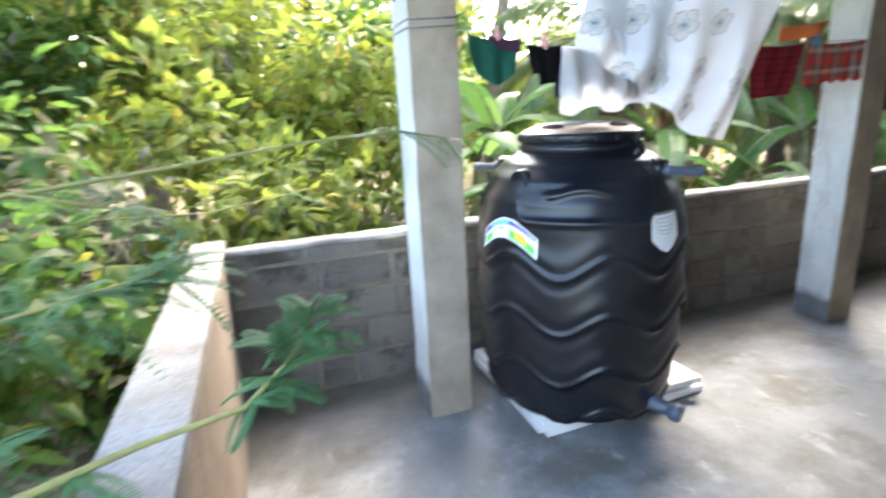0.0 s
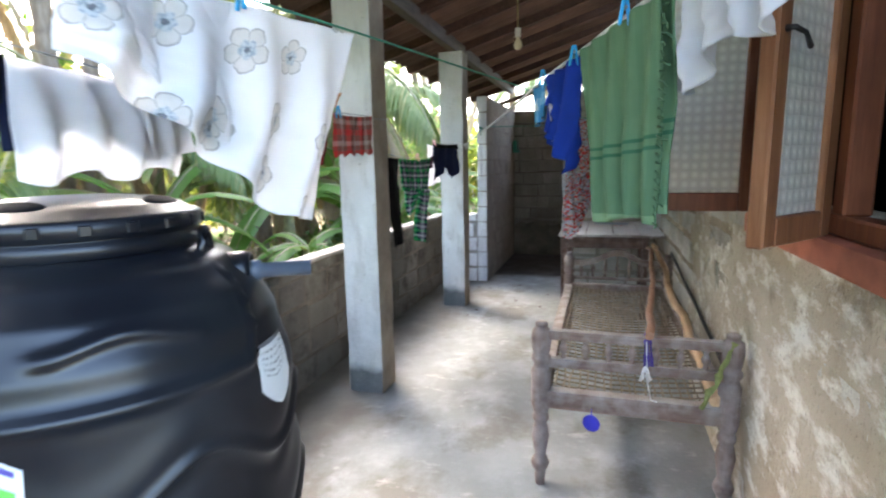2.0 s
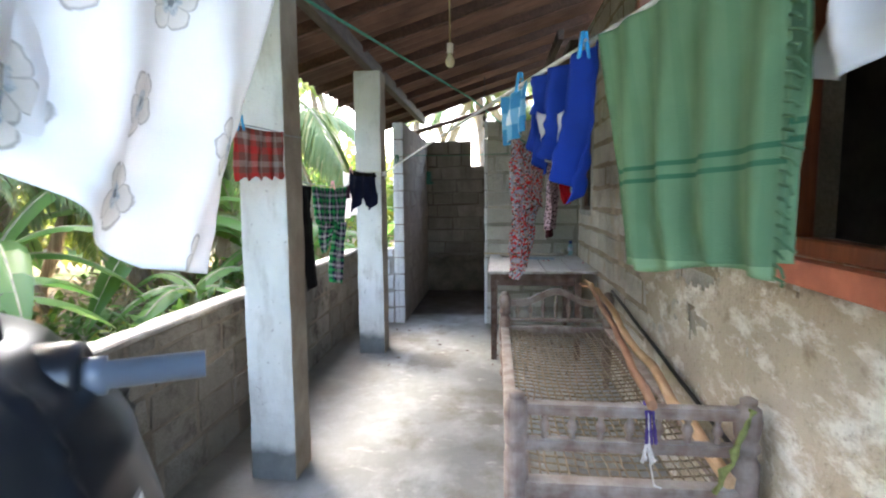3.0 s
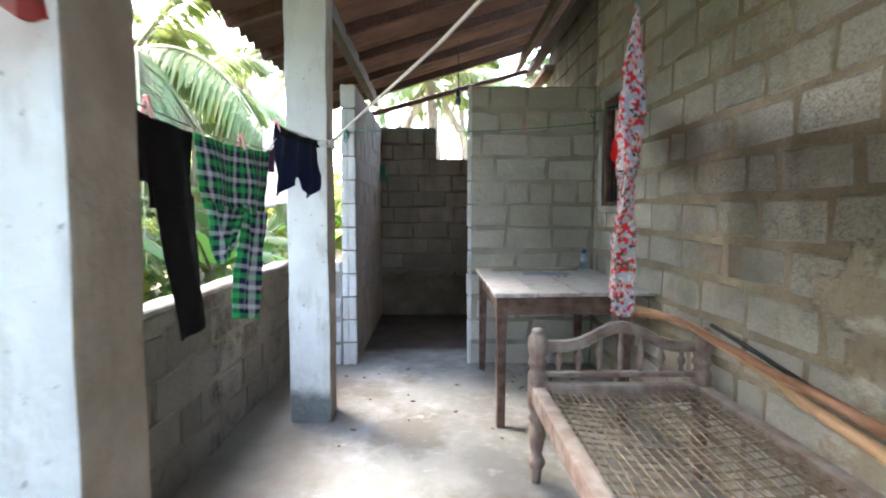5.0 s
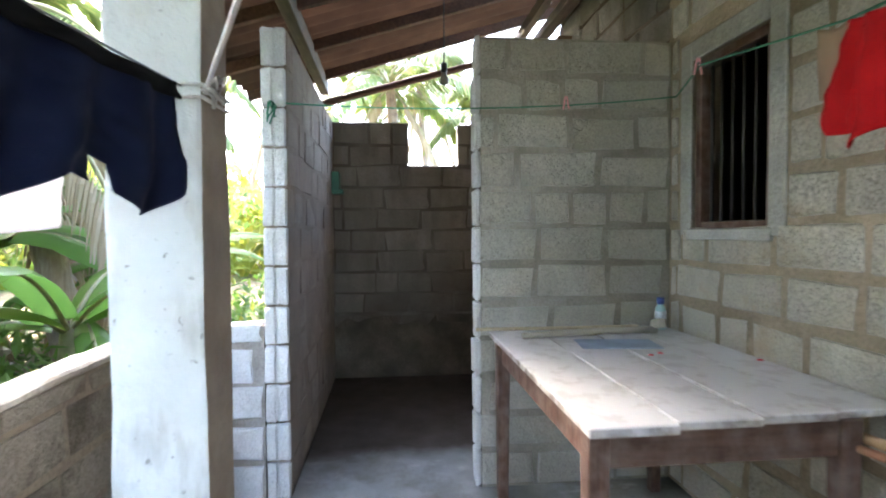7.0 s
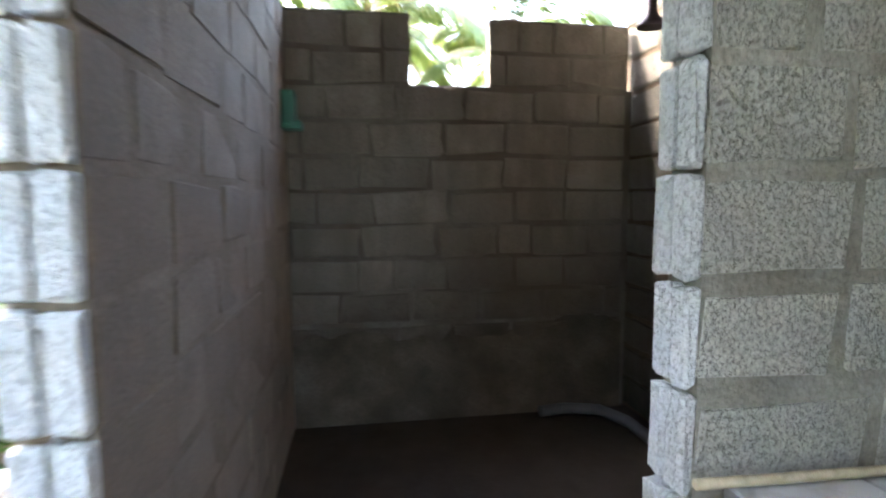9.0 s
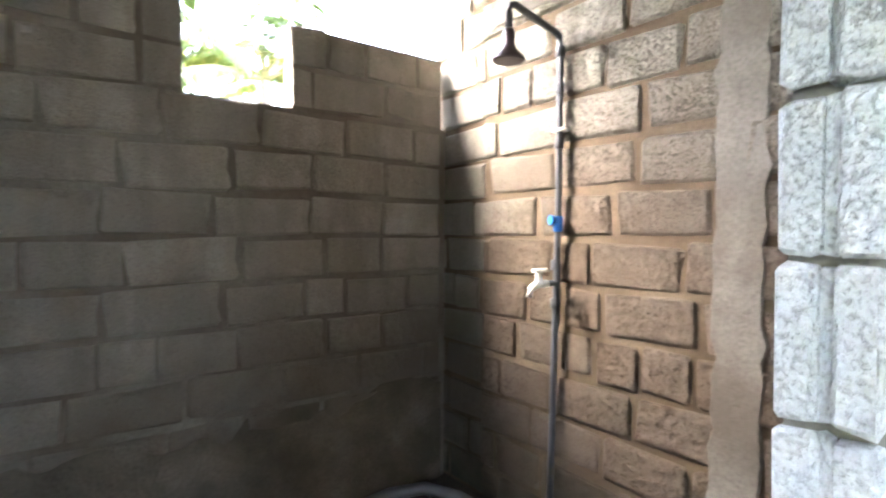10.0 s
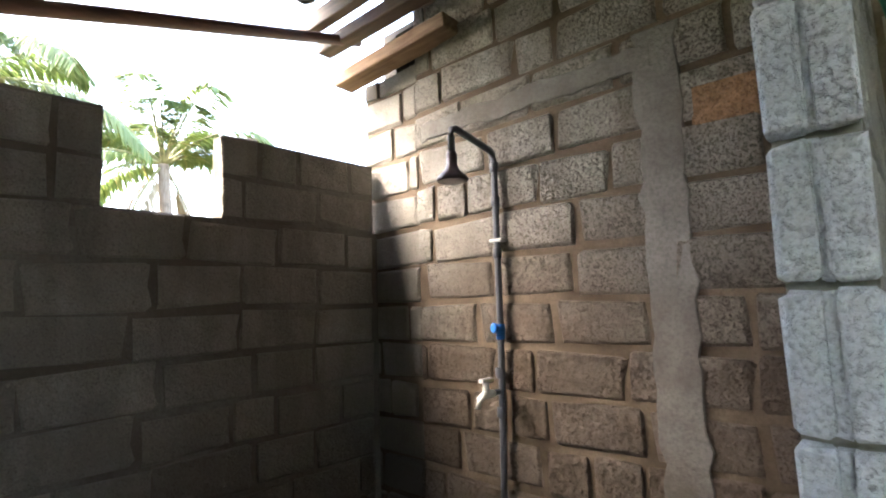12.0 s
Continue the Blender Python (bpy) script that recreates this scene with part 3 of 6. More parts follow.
def end_caps(wall, corner, angle, width, top, seed):
    """Slurry-coated block ends, two ribs and a groove to each course; their white carries daylight."""
    rr = random.Random(seed)
    turn = Matrix.Translation((corner[0], corner[1], 0)) @ Matrix.Rotation(radians(angle), 4, 'Z')
    z = 0.0
    while z < top - 0.05:
        h = min(0.179, top - z)
        b = bmesh.new()
        g = width * rr.uniform(0.08, 0.13)
        lean = rr.uniform(-0.004, 0.004)
        for u0, u1 in ((0.001, width / 2 - g / 2), (width / 2 + g / 2, width - 0.001)):
            box(b, u0, -0.016 + lean, z + 0.006, u1, 0.012, z + h - 0.006, 0.006)
        box(b, width / 2 - g / 2 - 0.002, -0.004, z + 0.006, width / 2 + g / 2 + 0.002, 0.012, z + h - 0.006)
        for v in b.verts:
            v.co += Vector((rr.uniform(-0.003, 0.003), rr.uniform(-0.004, 0.003), rr.uniform(-0.004, 0.004)))
            v.co = turn @ v.co
        part("block_end", b, M_BLOCK_END, wall)
        z += 0.179


end_caps(wall_stub, (STUB_X + T, 1.508), 180, T, 2.15, 5)
end_caps(wall_part, (STUB_X - 0.002, 2.492), -90, 0.107, 2.16, 6)


# ---- columns ----
def column(x, y, w, d, h):
    b = bmesh.new()
    verts = box(b, 0, 0, -0.02, w, d, h, 0.012, segments=2)
    bmesh.ops.subdivide_edges(b, edges=[e for e in b.edges if abs((e.verts[0].co - e.verts[1].co).z) > 1], cuts=14)
    for v in b.verts:
        q = Vector((v.co.x + x, v.co.y + y, v.co.z))
        v.co += 0.006 * Vector((noise.noise(q * 5), noise.noise(q * 5 + Vector((7, 0, 0))), 0))
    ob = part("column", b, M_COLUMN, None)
    ob.location = (x, y, 0)
    return tagged(ob, "square veranda column in pale worn cement, dark damp foot", "column", "veranda columns")


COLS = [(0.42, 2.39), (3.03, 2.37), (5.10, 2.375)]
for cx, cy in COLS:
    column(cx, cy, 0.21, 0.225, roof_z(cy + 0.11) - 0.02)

# ---- roof ----
RX0, RX1, EAVE_Y, RIDGE_Y = -0.8, 8.45, 3.09, -0.3
bm = bmesh.new()
nx = int((RX1 - RX0) / 0.0225)
rows = []
for s in range(5):
    y = EAVE_Y + (RIDGE_Y - EAVE_Y) * s / 4
    for dz in (0,):
        rows.append([bm.verts.new((RX0 + i * 0.0225, y, roof_z(y) + 0.135 + 0.022 * math.cos(i * 0.0225 / 0.146 * 2 * math.pi) + 0.006 * noise.noise((i * 0.01, y, 0)))) for i in range(nx)])
for r0, r1 in zip(rows, rows[1:]):
    for i in range(nx - 1):
        bm.faces.new((r0[i], r0[i + 1], r1[i + 1], r1[i]))
bmesh.ops.solidify(bm, geom=bm.faces[:], thickness=0.007)
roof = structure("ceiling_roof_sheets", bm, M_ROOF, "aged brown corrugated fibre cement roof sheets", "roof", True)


def timber(name, p0, p1, w, h, material, label, category, group=""):
    """A sawn timber from p0 to p1 (centres)."""
    p0, p1 = Vector(p0), Vector(p1)
    L = (p1 - p0).length
    b = bmesh.new()
    box(b, 0, -w / 2, -h / 2, L, w / 2, h / 2, 0.005)
    ob = part(name, b, material, None)
    d = (p1 - p0).normalized()
    side = Vector((0, 0, 1)).cross(d).normalized()
    up = d.cross(side)
    ob.matrix_world = Matrix.Translation(p0) @ Matrix((d, side, up)).transposed().to_4x4()
    return tagged(ob, label, category, group)


timber("roof_beam", (-0.8, 2.47, roof_z(2.47) + 0.035), (8.45, 2.47, roof_z(2.47) + 0.035), 0.075, 0.11, M_BEAM, "dark stained timber beam on the columns", "beam")
for i in range(14):
    x = -0.67 + i * 0.685
    timber("rafter", (x, EAVE_Y - 0.03, roof_z(EAVE_Y - 0.03) + 0.075), (x, 0.5, roof_z(0.5) + 0.075), 0.05, 0.075, M_RAFTER, "dark reddish roof rafter under the sheets", "rafter", "roof rafters")

b = bmesh.new()
tube(b, [(8.32, 2.75, 2.24), (8.315, 1.7, 2.535), (8.32, 0.56, 2.85)], [0.032, 0.03, 0.027], 10)
tagged(part("roof_pole", b, M_RAFTER, None), "thin round pole under the roof's end", "pole")

# ---- more roof timber, on the wash-room side ----
timber("wall_plate", (6.0, 0.66, 2.83), (8.5, 0.66, 2.83), 0.09, 0.07, M_BEAM, "rough timber plate along the house wall under the roof", "beam")
timber("roof_purlin", (5.9, 0.8, 2.885), (8.5, 0.8, 2.885), 0.06, 0.09, M_BEAM, "dark timber purlin under the roof sheets", "beam")
M_OLDWOOD = wood_material("bug_eaten_plank", (0.12, 0.07, 0.042), (0.27, 0.18, 0.11), 0, 0.85)
timber("timber_offcut", (7.62, 0.60, 2.66), (8.36, 0.64, 2.6), 0.12, 0.07, M_OLDWOOD, "old worm-eaten timber end resting on the block wall", "beam")

# ---- black water tank on white tiles ----
TX, TY = 1.13, 2.27


def tank_radius(z):
    prof = ((0.06, 0.37), (0.12, 0.405), (0.3, 0.435), (0.6, 0.45), (0.9, 0.44), (1.0, 0.42), (1.08, 0.385), (1.14, 0.33), (1.18, 0.26))
    for (z0, r0), (z1, r1) in zip(prof, prof[1:]):
        if z <= z1:
            k = (z - z0) / (z1 - z0)
            k = k * k * (3 - 2 * k) * 0.5 + k * 0.5
            return r0 + (r1 - r0) * k
    return prof[-1][1]


def tank_relief(a, z):
    """Wavy ribs round the body and arches on the shoulder. a: angle from the front."""
    d = 0.0
    for i, zb in enumerate((0.10, 0.305, 0.535, 0.765)):
        wave = zb - 0.045 * math.cos(7 * (a + 0.13))
        s = (z - wave) / 0.013
        d += 0.017 * math.exp(-s * s) + 0.010 * math.exp(-((z - wave - 0.05) / 0.05) ** 2) - 0.006 * math.exp(-((z - wave + 0.04) / 0.025) ** 2)
    b = (a - 0.08 + math.pi / 3) % (2 * math.pi / 3) - math.pi / 3
    side = max(0.0, abs(b) - 0.55)
    arch = 0.94 + 6.5 * side * side
    if abs(b) < 0.72:
        d += 0.015 * math.exp(-((z - arch) / 0.014) ** 2)
    crest = 1.05 + 0.012 * math.cos(9 * b)
    if abs(b) < 0.42:
        d += 0.014 * math.exp(-((z - crest) / 0.012) ** 2) * min(1, (0.42 - abs(b)) * 8)
    return d


tank = thing("water_tank", "large black plastic water tank with wavy ribs on tiles", "water tank", (TX, TY, 0.04))
FRONT = math.atan2(0.7 - TY, 0.0 - TX)
bm = bmesh.new()
NA, NZ = 220, 130
rings = []
for j in range(NZ + 1):
    z = 0.06 + (1.18 - 0.06) * j / NZ
    ring = []
    for i in range(NA):
        a = 2 * math.pi * i / NA
        r = tank_radius(z) + tank_relief((a - FRONT + math.pi) % (2 * math.pi) - math.pi, z)
        ring.append(bm.verts.new((r * math.cos(a), r * math.sin(a), z)))
    rings.append(ring)
for r0, r1 in zip(rings, rings[1:]):
    for i in range(NA):
        bm.faces.new((r0[i], r0[(i + 1) % NA], r1[(i + 1) % NA], r1[i]))
bm.faces.new(rings[0][::-1]), bm.faces.new(rings[-1])
part("tank_body", bm, M_TANK, tank, smooth=True)
bm = bmesh.new()
lathe(bm, [(0.245, 1.175), (0.258, 1.185), (0.258, 1.21), (0.25, 1.214), (0.25, 1.218), (0.262, 1.222), (0.262, 1.252), (0.252, 1.26), (0.236, 1.264), (0.222, 1.275), (0.17, 1.29), (0.09, 1.297), (0.02, 1.298)], 48)
lid = part("lid", bm, M_TANK, tank, "black screw lid with scooped grips")
# low raised discs whose dull black stands for shade inside the scoops
M_SCOOP_SHADE = plain_material("dull_black_scoop_shade", (0.004, 0.004, 0.005), 0.8, vary=0.1, spec=0.1)
for k in range(4):
    a = k * math.pi / 2 + 0.35
    b = bmesh.new()
    lathe(b, [(0.062, 0.0), (0.058, 0.005), (0.046, 0.009), (0.004, 0.01)], 20, m=Matrix.Rotation(a, 4, 'Z') @ Matrix.Translation((0.19, 0, 1.279)) @ Matrix.Rotation(0.3, 4, 'Y') @ Matrix.Diagonal((0.5, 1.0, 1.0, 1.0)))
    part("grip", b, M_SCOOP_SHADE, lid, "low raised disc, coloured as the shaded hollow of a grip", True)
for k in range(20):
    a = k * math.pi / 10
    b = bmesh.new()
    box(b, 0.257, -0.012, 1.226, 0.267, 0.012, 1.25, 0.003, Matrix.Rotation(a, 4, 'Z'))
    part("lid_rib", b, M_TANK, lid)


def tank_point(angle, z, out=0.0):
    a = FRONT + angle
    r = tank_radius(z) + out
    return Vector((r * math.cos(a), r * math.sin(a), z))


def tank_stub(angle, z, name, pipe, label):
    """A moulded inlet boss, with a pipe where there is one."""
    a = FRONT + angle
    d = Vector((math.cos(a), math.sin(a), 0.0))
    b = bmesh.new()
    m = Matrix.Translation(tank_point(angle, z, -0.1)) @ rot_to(d)
    lathe(b, [(0.05, 0), (0.05, 0.085), (0.047, 0.1), (0.04, 0.104), (0.038, 0.098), (0.01, 0.097)], 24, m=m)
    boss = part(name, b, M_TANK, tank)
    if pipe:
        b = bmesh.new()
        lathe(b, [(0.026, 0.09), (0.026, 0.125), (0.019, 0.127), (0.019, 0.09 + pipe), (0.014, 0.09 + pipe), (0.013, 0.13)], 20, m=m)
        part("pipe", b, M_PVC, boss, label)


tank_stub(-0.62, 1.08, "inlet_boss", 0.0, "")
tank_stub(1.12, 1.1, "outlet_boss", 0.155, "short grey overflow pipe")
tank_stub(-1.75, 1.1, "side_boss", 0.14, "short dark inlet pipe")
b = bmesh.new()
m = Matrix.Translation(tank_point(1.0, 1.165, -0.005)) @ Matrix.Rotation(FRONT + 1.0, 4, 'Z')
tube(b, [m @ Vector((0, 0.026 * math.cos(math.pi * k / 11), -0.012 + 0.06 * math.sin(math.pi * k / 11))) for k in range(12)], 0.011, 8)
part("lifting_eye", b, M_TANK, tank, "small moulded lifting eye")
# drain outlet near the foot
a = FRONT + 0.9
m = Matrix.Translation(tank_point(0.9, 0.13, -0.03)) @ rot_to((math.cos(a + 0.2), math.sin(a + 0.2), -0.12))
b = bmesh.new()
lathe(b, [(0.034, 0), (0.034, 0.07), (0.028, 0.075), (0.028, 0.115), (0.038, 0.12), (0.038, 0.155), (0.03, 0.16)], 20, m=m)
part("drain_outlet", b, M_PVC, tank, "blue-grey drain outlet with cap")


def label_patch(name, a0, a1, bottom, height, material, label):
    """A thin sticker bent round the tank."""
    b = bmesh.new()
    uvl = b.loops.layers.uv.new("UVMap")
    cols, rws = 26, 8
    grid = [[b.verts.new(tank_point(a0 + (a1 - a0) * i / cols, bottom(i / cols) + height(i / cols) * j / rws, 0.004 + tank_relief(a0 + (a1 - a0) * i / cols, bottom(i / cols) + height(i / cols) * j / rws))) for j in range(rws + 1)] for i in range(cols + 1)]
    for i in range(cols):
        for j in range(rws):
            f = b.faces.new((grid[i][j], grid[i + 1][j], grid[i + 1][j + 1], grid[i][j + 1]))
            for lp, (du, dv) in zip(f.loops, ((0, 0), (1, 0), (1, 1), (0, 1))):
                lp[uvl].uv = ((i + du) / cols, (j + dv) / rws)
    return part(name, b, material, tank, label, True)


def sticker_material():
    n = Nodes("printed_sticker")
    u, v = n.axis(n.uv, 0), n.axis(n.uv, 1)
    col = n.mix(n.math('GREATER_THAN', n.math('ADD', v, n.math('MULTIPLY', u, -0.15)), 0.62), (0.82, 0.84, 0.82), (0.07, 0.05, 0.24))
    low = n.math('MULTIPLY', n.math('LESS_THAN', v, 0.5), n.math('MAXIMUM', n.math('LESS_THAN', u, 0.22), n.math('GREATER_THAN', u, 0.58)))
    col = n.mix(low, col, (0.12, 0.5, 0.06))
    mid = n.math('MULTIPLY', n.math('GREATER_THAN', v, 0.66), n.math('MULTIPLY', n.math('GREATER_THAN', u, 0.18), n.math('LESS_THAN', u, 0.55)))
    col = n.mix(mid, col, (0.2, 0.45, 0.6))
    org = n.math('MULTIPLY', n.math('MULTIPLY', n.math('GREATER_THAN', u, 0.68), n.math('LESS_THAN', u, 0.85)), n.math('MULTIPLY', n.math('GREATER_THAN', v, 0.22), n.math('LESS_THAN', v, 0.62)))
    col = n.mix(org, col, (0.8, 0.4, 0.04))
    bar = n.math('MULTIPLY', n.math('MULTIPLY', n.math('GREATER_THAN', u, 0.25), n.math('LESS_THAN', u, 0.56)), n.math('MULTIPLY', n.math('GREATER_THAN', v, 0.42), n.math('LESS_THAN', v, 0.55)))
    col = n.mix(n.math('MULTIPLY', bar, n.math('GREATER_THAN', n.noise(14, 0, vec=n.uv, stretch=(6, 0.1, 1)), 0.48)), col, (0.25, 0.25, 0.25))
    edge = n.math('MAXIMUM', n.math('MAXIMUM', n.math('LESS_THAN', u, 0.03), n.math('GREATER_THAN', u, 0.97)), n.math('MAXIMUM', n.math('LESS_THAN', v, 0.08), n.math('GREATER_THAN', v, 0.93)))
    return n.done(n.mix(edge, col, (0.85, 0.86, 0.84)), 0.35)


def shield_material():
    n = Nodes("white_notice_sticker")
    u, v = n.axis(n.uv, 0), n.axis(n.uv, 1)
    line = n.math('GREATER_THAN', n.math('SINE', n.math('MULTIPLY', v, 62.0)), 0.25)
    text = n.math('MULTIPLY', line, n.math('GREATER_THAN', n.noise(9, 0, vec=n.uv, stretch=(5, 1, 1)), 0.52))
    inside = n.math('MULTIPLY', n.math('MULTIPLY', n.math('GREATER_THAN', u, 0.12), n.math('LESS_THAN', u, 0.88)), n.math('MULTIPLY', n.math('GREATER_THAN', v, 0.42), n.math('LESS_THAN', v, 0.86)))
    col = n.mix(n.math('MULTIPLY', n.math('MULTIPLY', text, inside), 0.75), (0.72, 0.73, 0.72), (0.12, 0.12, 0.12))
    col = n.mix(n.math('GREATER_THAN', v, 0.93), col, (0.15, 0.15, 0.16))
    return n.done(col, 0.4)


label_patch("brand_sticker", -1.0, -0.31, lambda u: 0.795 + 0.07 * math.sin(math.pi * u), lambda u: 0.078, sticker_material(), "curved green, white and orange printed sticker")
label_patch("notice_sticker", 0.68, 1.02, lambda u: 0.805 + 0.055 * abs(2 * u - 1) ** 1.6, lambda u: 0.155 - 0.055 * abs(2 * u - 1) ** 1.6, shield_material(), "white shield-shaped notice sticker with print")

# the white slabs under the tank
for i, (x0, y0, x1, y1, rz) in enumerate(((0.83, 2.05, 1.72, 2.80, 1.5), (0.80, 2.03, 1.64, 2.79, -1.0), (0.815, 2.04, 1.69, 2.8, 0.5))):
    b = bmesh.new()
    box(b, x0 - 1.25, y0 - 2.4, 0, x1 - 1.25, y1 - 2.4, 0.0325, 0.004)
    ob = part("white_slab", b, M_TILE, None)
    ob.matrix_world = pose(1.25, 2.4, 0.0332 * i, 0, 0, rz)
    tagged(ob, "thick white slab lying under the water tank", "slab", "slabs under the tank")


# ---- rope bed with turned posts ----
def turned(b, x, y, z0, z1, spec, seg=14):
    """spec: (share of the height, radius)."""
    lathe(b, [(r, z0 + (z1 - z0) * k) for k, r in spec], seg, (x, y, 0))


bed = thing("rope_bed", "old dusty wooden bed frame with turned posts and rope netting", "bed", (0, 0, 0))
BX0, BX1, BY0, BY1 = 2.36, 4.42, 0.62, 1.34
POST = ((0.0, 0.019), (0.03, 0.022), (0.09, 0.024), (0.11, 0.034), (0.14, 0.04), (0.17, 0.032), (0.19, 0.024), (0.24, 0.03), (0.31, 0.038), (0.37, 0.031), (0.39, 0.025), (0.41, 0.034), (0.43, 0.036), (0.45, 0.028), (0.48, 0.036), (0.51, 0.041),
        (0.71, 0.042), (0.73, 0.034), (0.75, 0.03), (0.77, 0.041), (0.79, 0.042), (0.81, 0.033), (0.83, 0.038), (0.9, 0.043), (0.95, 0.038), (0.965, 0.024), (0.975, 0.026), (0.99, 0.026), (1.0, 0.012))
for x in (BX0, BX1):
    for y in (BY0, BY1):
        b = bmesh.new()
        turned(b, x, y, 0.0, 0.74 if x == BX0 else 0.69, POST, 18)
        part("bed_post", b, M_BEDWOOD, bed)
M_BEDRAIL = wood_material("dusty_bed_rail", (0.13, 0.08, 0.06), (0.22, 0.15, 0.12), 0, 0.8, 0.8, (0.35, 0.315, 0.285))
for y in (BY0, BY1):
    b = bmesh.new()
    box(b, BX0 + 0.02, y - 0.03, 0.36, BX1 - 0.02, y + 0.03, 0.44, 0.014, segments=2)
    part("side_rail", b, M_BEDRAIL, bed)
M_BEDCROSS = wood_material("dusty_bed_cross_rail", (0.12, 0.075, 0.055), (0.22, 0.15, 0.12), 1, 0.8, 0.8, (0.35, 0.315, 0.285))
for x in (BX0, BX1):
    b = bmesh.new()
    box(b, x - 0.03, BY0, 0.365, x + 0.03, BY1, 0.445, 0.016, segments=2)
    part("end_rail", b, M_BEDCROSS, bed)
BALUSTER = ((0, 0.008), (0.12, 0.012), (0.25, 0.008), (0.35, 0.014), (0.5, 0.018), (0.65, 0.014), (0.75, 0.008), (0.88, 0.012), (1, 0.008))
for x, (m0, m1, t0, t1) in ((BX0, (0.545, 0.585, 0.665, 0.705)), (BX1, (0.475, 0.5, 0.0, 0.0))):
    b = bmesh.new()
    box(b, x - 0.018, BY0, m0, x + 0.018, BY1, m1, 0.01, segments=2)
    part("middle_rail", b, M_BEDCROSS, bed)
    b = bmesh.new()
    if t1:
        box(b, x - 0.022, BY0, t0, x + 0.022, BY1, t1, 0.012, segments=2)
    else:
        crest = []
        for k in range(25):
            u = k / 24
            h = 0.6 + 0.085 * math.exp(-((u - 0.5) / 0.26) ** 2) + 0.01 * math.cos(4 * math.pi * u)
            crest.append((BY0 + (BY1 - BY0) * u, h))
        loops = [[b.verts.new((x + sx, y, h + sz)) for sx, sz in ((-0.016, -0.024), (0.016, -0.024), (0.016, 0.024), (-0.016, 0.024))] for y, h in crest]
        for l0, l1 in zip(loops, loops[1:]):
            for k in range(4):
                b.faces.new((l0[k], l0[(k + 1) % 4], l1[(k + 1) % 4], l1[k]))
        b.faces.new(loops[0][::-1]), b.faces.new(loops[-1])
    part("top_rail", b, M_BEDCROSS, bed)
    for k in range(7):
        y = BY0 + 0.09 + (BY1 - BY0 - 0.18) * k / 6
        u = (y - BY0) / (BY1 - BY0)
        zt = t0 if t1 else 0.58 + 0.085 * math.exp(-((u - 0.5) / 0.26) ** 2)
        b = bmesh.new()
        turned(b, x, y, m1 - 0.004, zt + 0.004, BALUSTER, 10)
        part("baluster", b, M_BEDWOOD, bed)
M_COIR = plain_material("dusty_coir_rope", (0.2, 0.16, 0.11), 0.95, vary=0.5, scale=40, bump=0.4)
rng = random.Random(4)
net = bmesh.new()
for k in range(38):
    x = BX0 + 0.06 + (BX1 - BX0 - 0.12) * k / 37
    j = rng.uniform(-0.012, 0.012)
    pts = [(x + j * math.sin(3 * i), BY0 + 0.02 + (BY1 - BY0 - 0.04) * i / 8, 0.425 - 0.03 * math.sin(math.pi * i / 8)) for i in range(9)]
    tube(net, pts, 0.0042, 4, False)
for k in range(19):
    y = BY0 + 0.05 + (BY1 - BY0 - 0.1) * k / 18
    j = rng.uniform(-0.012, 0.012)
    pts = [(BX0 + 0.02 + (BX1 - BX0 - 0.04) * i / 12, y + j * math.sin(2 * i), 0.43 - 0.03 * math.sin(math.pi * (y - BY0) / (BY1 - BY0))) for i in range(13)]
    tube(net, pts, 0.0042, 4, False)
ob = part("rope_netting", net, M_COIR, bed, "dark dusty coir rope netting")
ob["kind"] = "stuff"
# things hanging on the bed
disc = bmesh.new()
lathe(disc, [(0.002, -0.006), (0.03, -0.006), (0.036, -0.002), (0.036, 0.002), (0.03, 0.006), (0.002, 0.006)], 24, m=pose(2.325, 1.13, 0.325, 90, 0, 75))
tube(disc, [(2.325, 1.13, 0.36), (2.328, 1.13, 0.385)], 0.002, 5)
tagged(part("plastic_disc", disc, M_BLUE, None), "round dark blue plastic lid hanging from the bed rail", "lid")
M_RAG = plain_material("knotted_white_string", (0.62, 0.6, 0.58), 0.9, scale=60)
M_PURPLE = plain_material("purple_rag", (0.07, 0.04, 0.2), 0.9, scale=40)
knot = bmesh.new()
for k in range(4):
    rr = random.Random(k)
    pts = [(2.335, 0.93, 0.58)]
    for i in range(5):
        pts.append((2.335 - 0.004 * i, 0.93 + (k - 1.5) * 0.0035 * i + rr.uniform(-0.005, 0.005), 0.58 + 0.012 - 0.014 * i + rr.uniform(-0.008, 0.008)))
    tube(knot, pts, 0.006, 6)
tube(knot, [(2.335, 0.93, 0.69), (2.33, 0.925, 0.6), (2.33, 0.92, 0.52), (2.335, 0.905, 0.45), (2.335, 0.88, 0.44)], 0.003, 5)
tagged(part("string_knot", knot, M_RAG, None), "knotted white string tied to the bed end", "string")
rag = bmesh.new()
for k in range(3):
    tube(rag, [(2.375, 0.915 + 0.008 * k, 0.71), (2.336, 0.915 + 0.01 * k, 0.69), (2.33, 0.91 + 0.012 * k, 0.63), (2.332, 0.905 + 0.014 * k, 0.59)], 0.006, 6)
tagged(part("purple_rag", rag, M_PURPLE, None), "small dark purple rag tied to the bed rail", "rag")


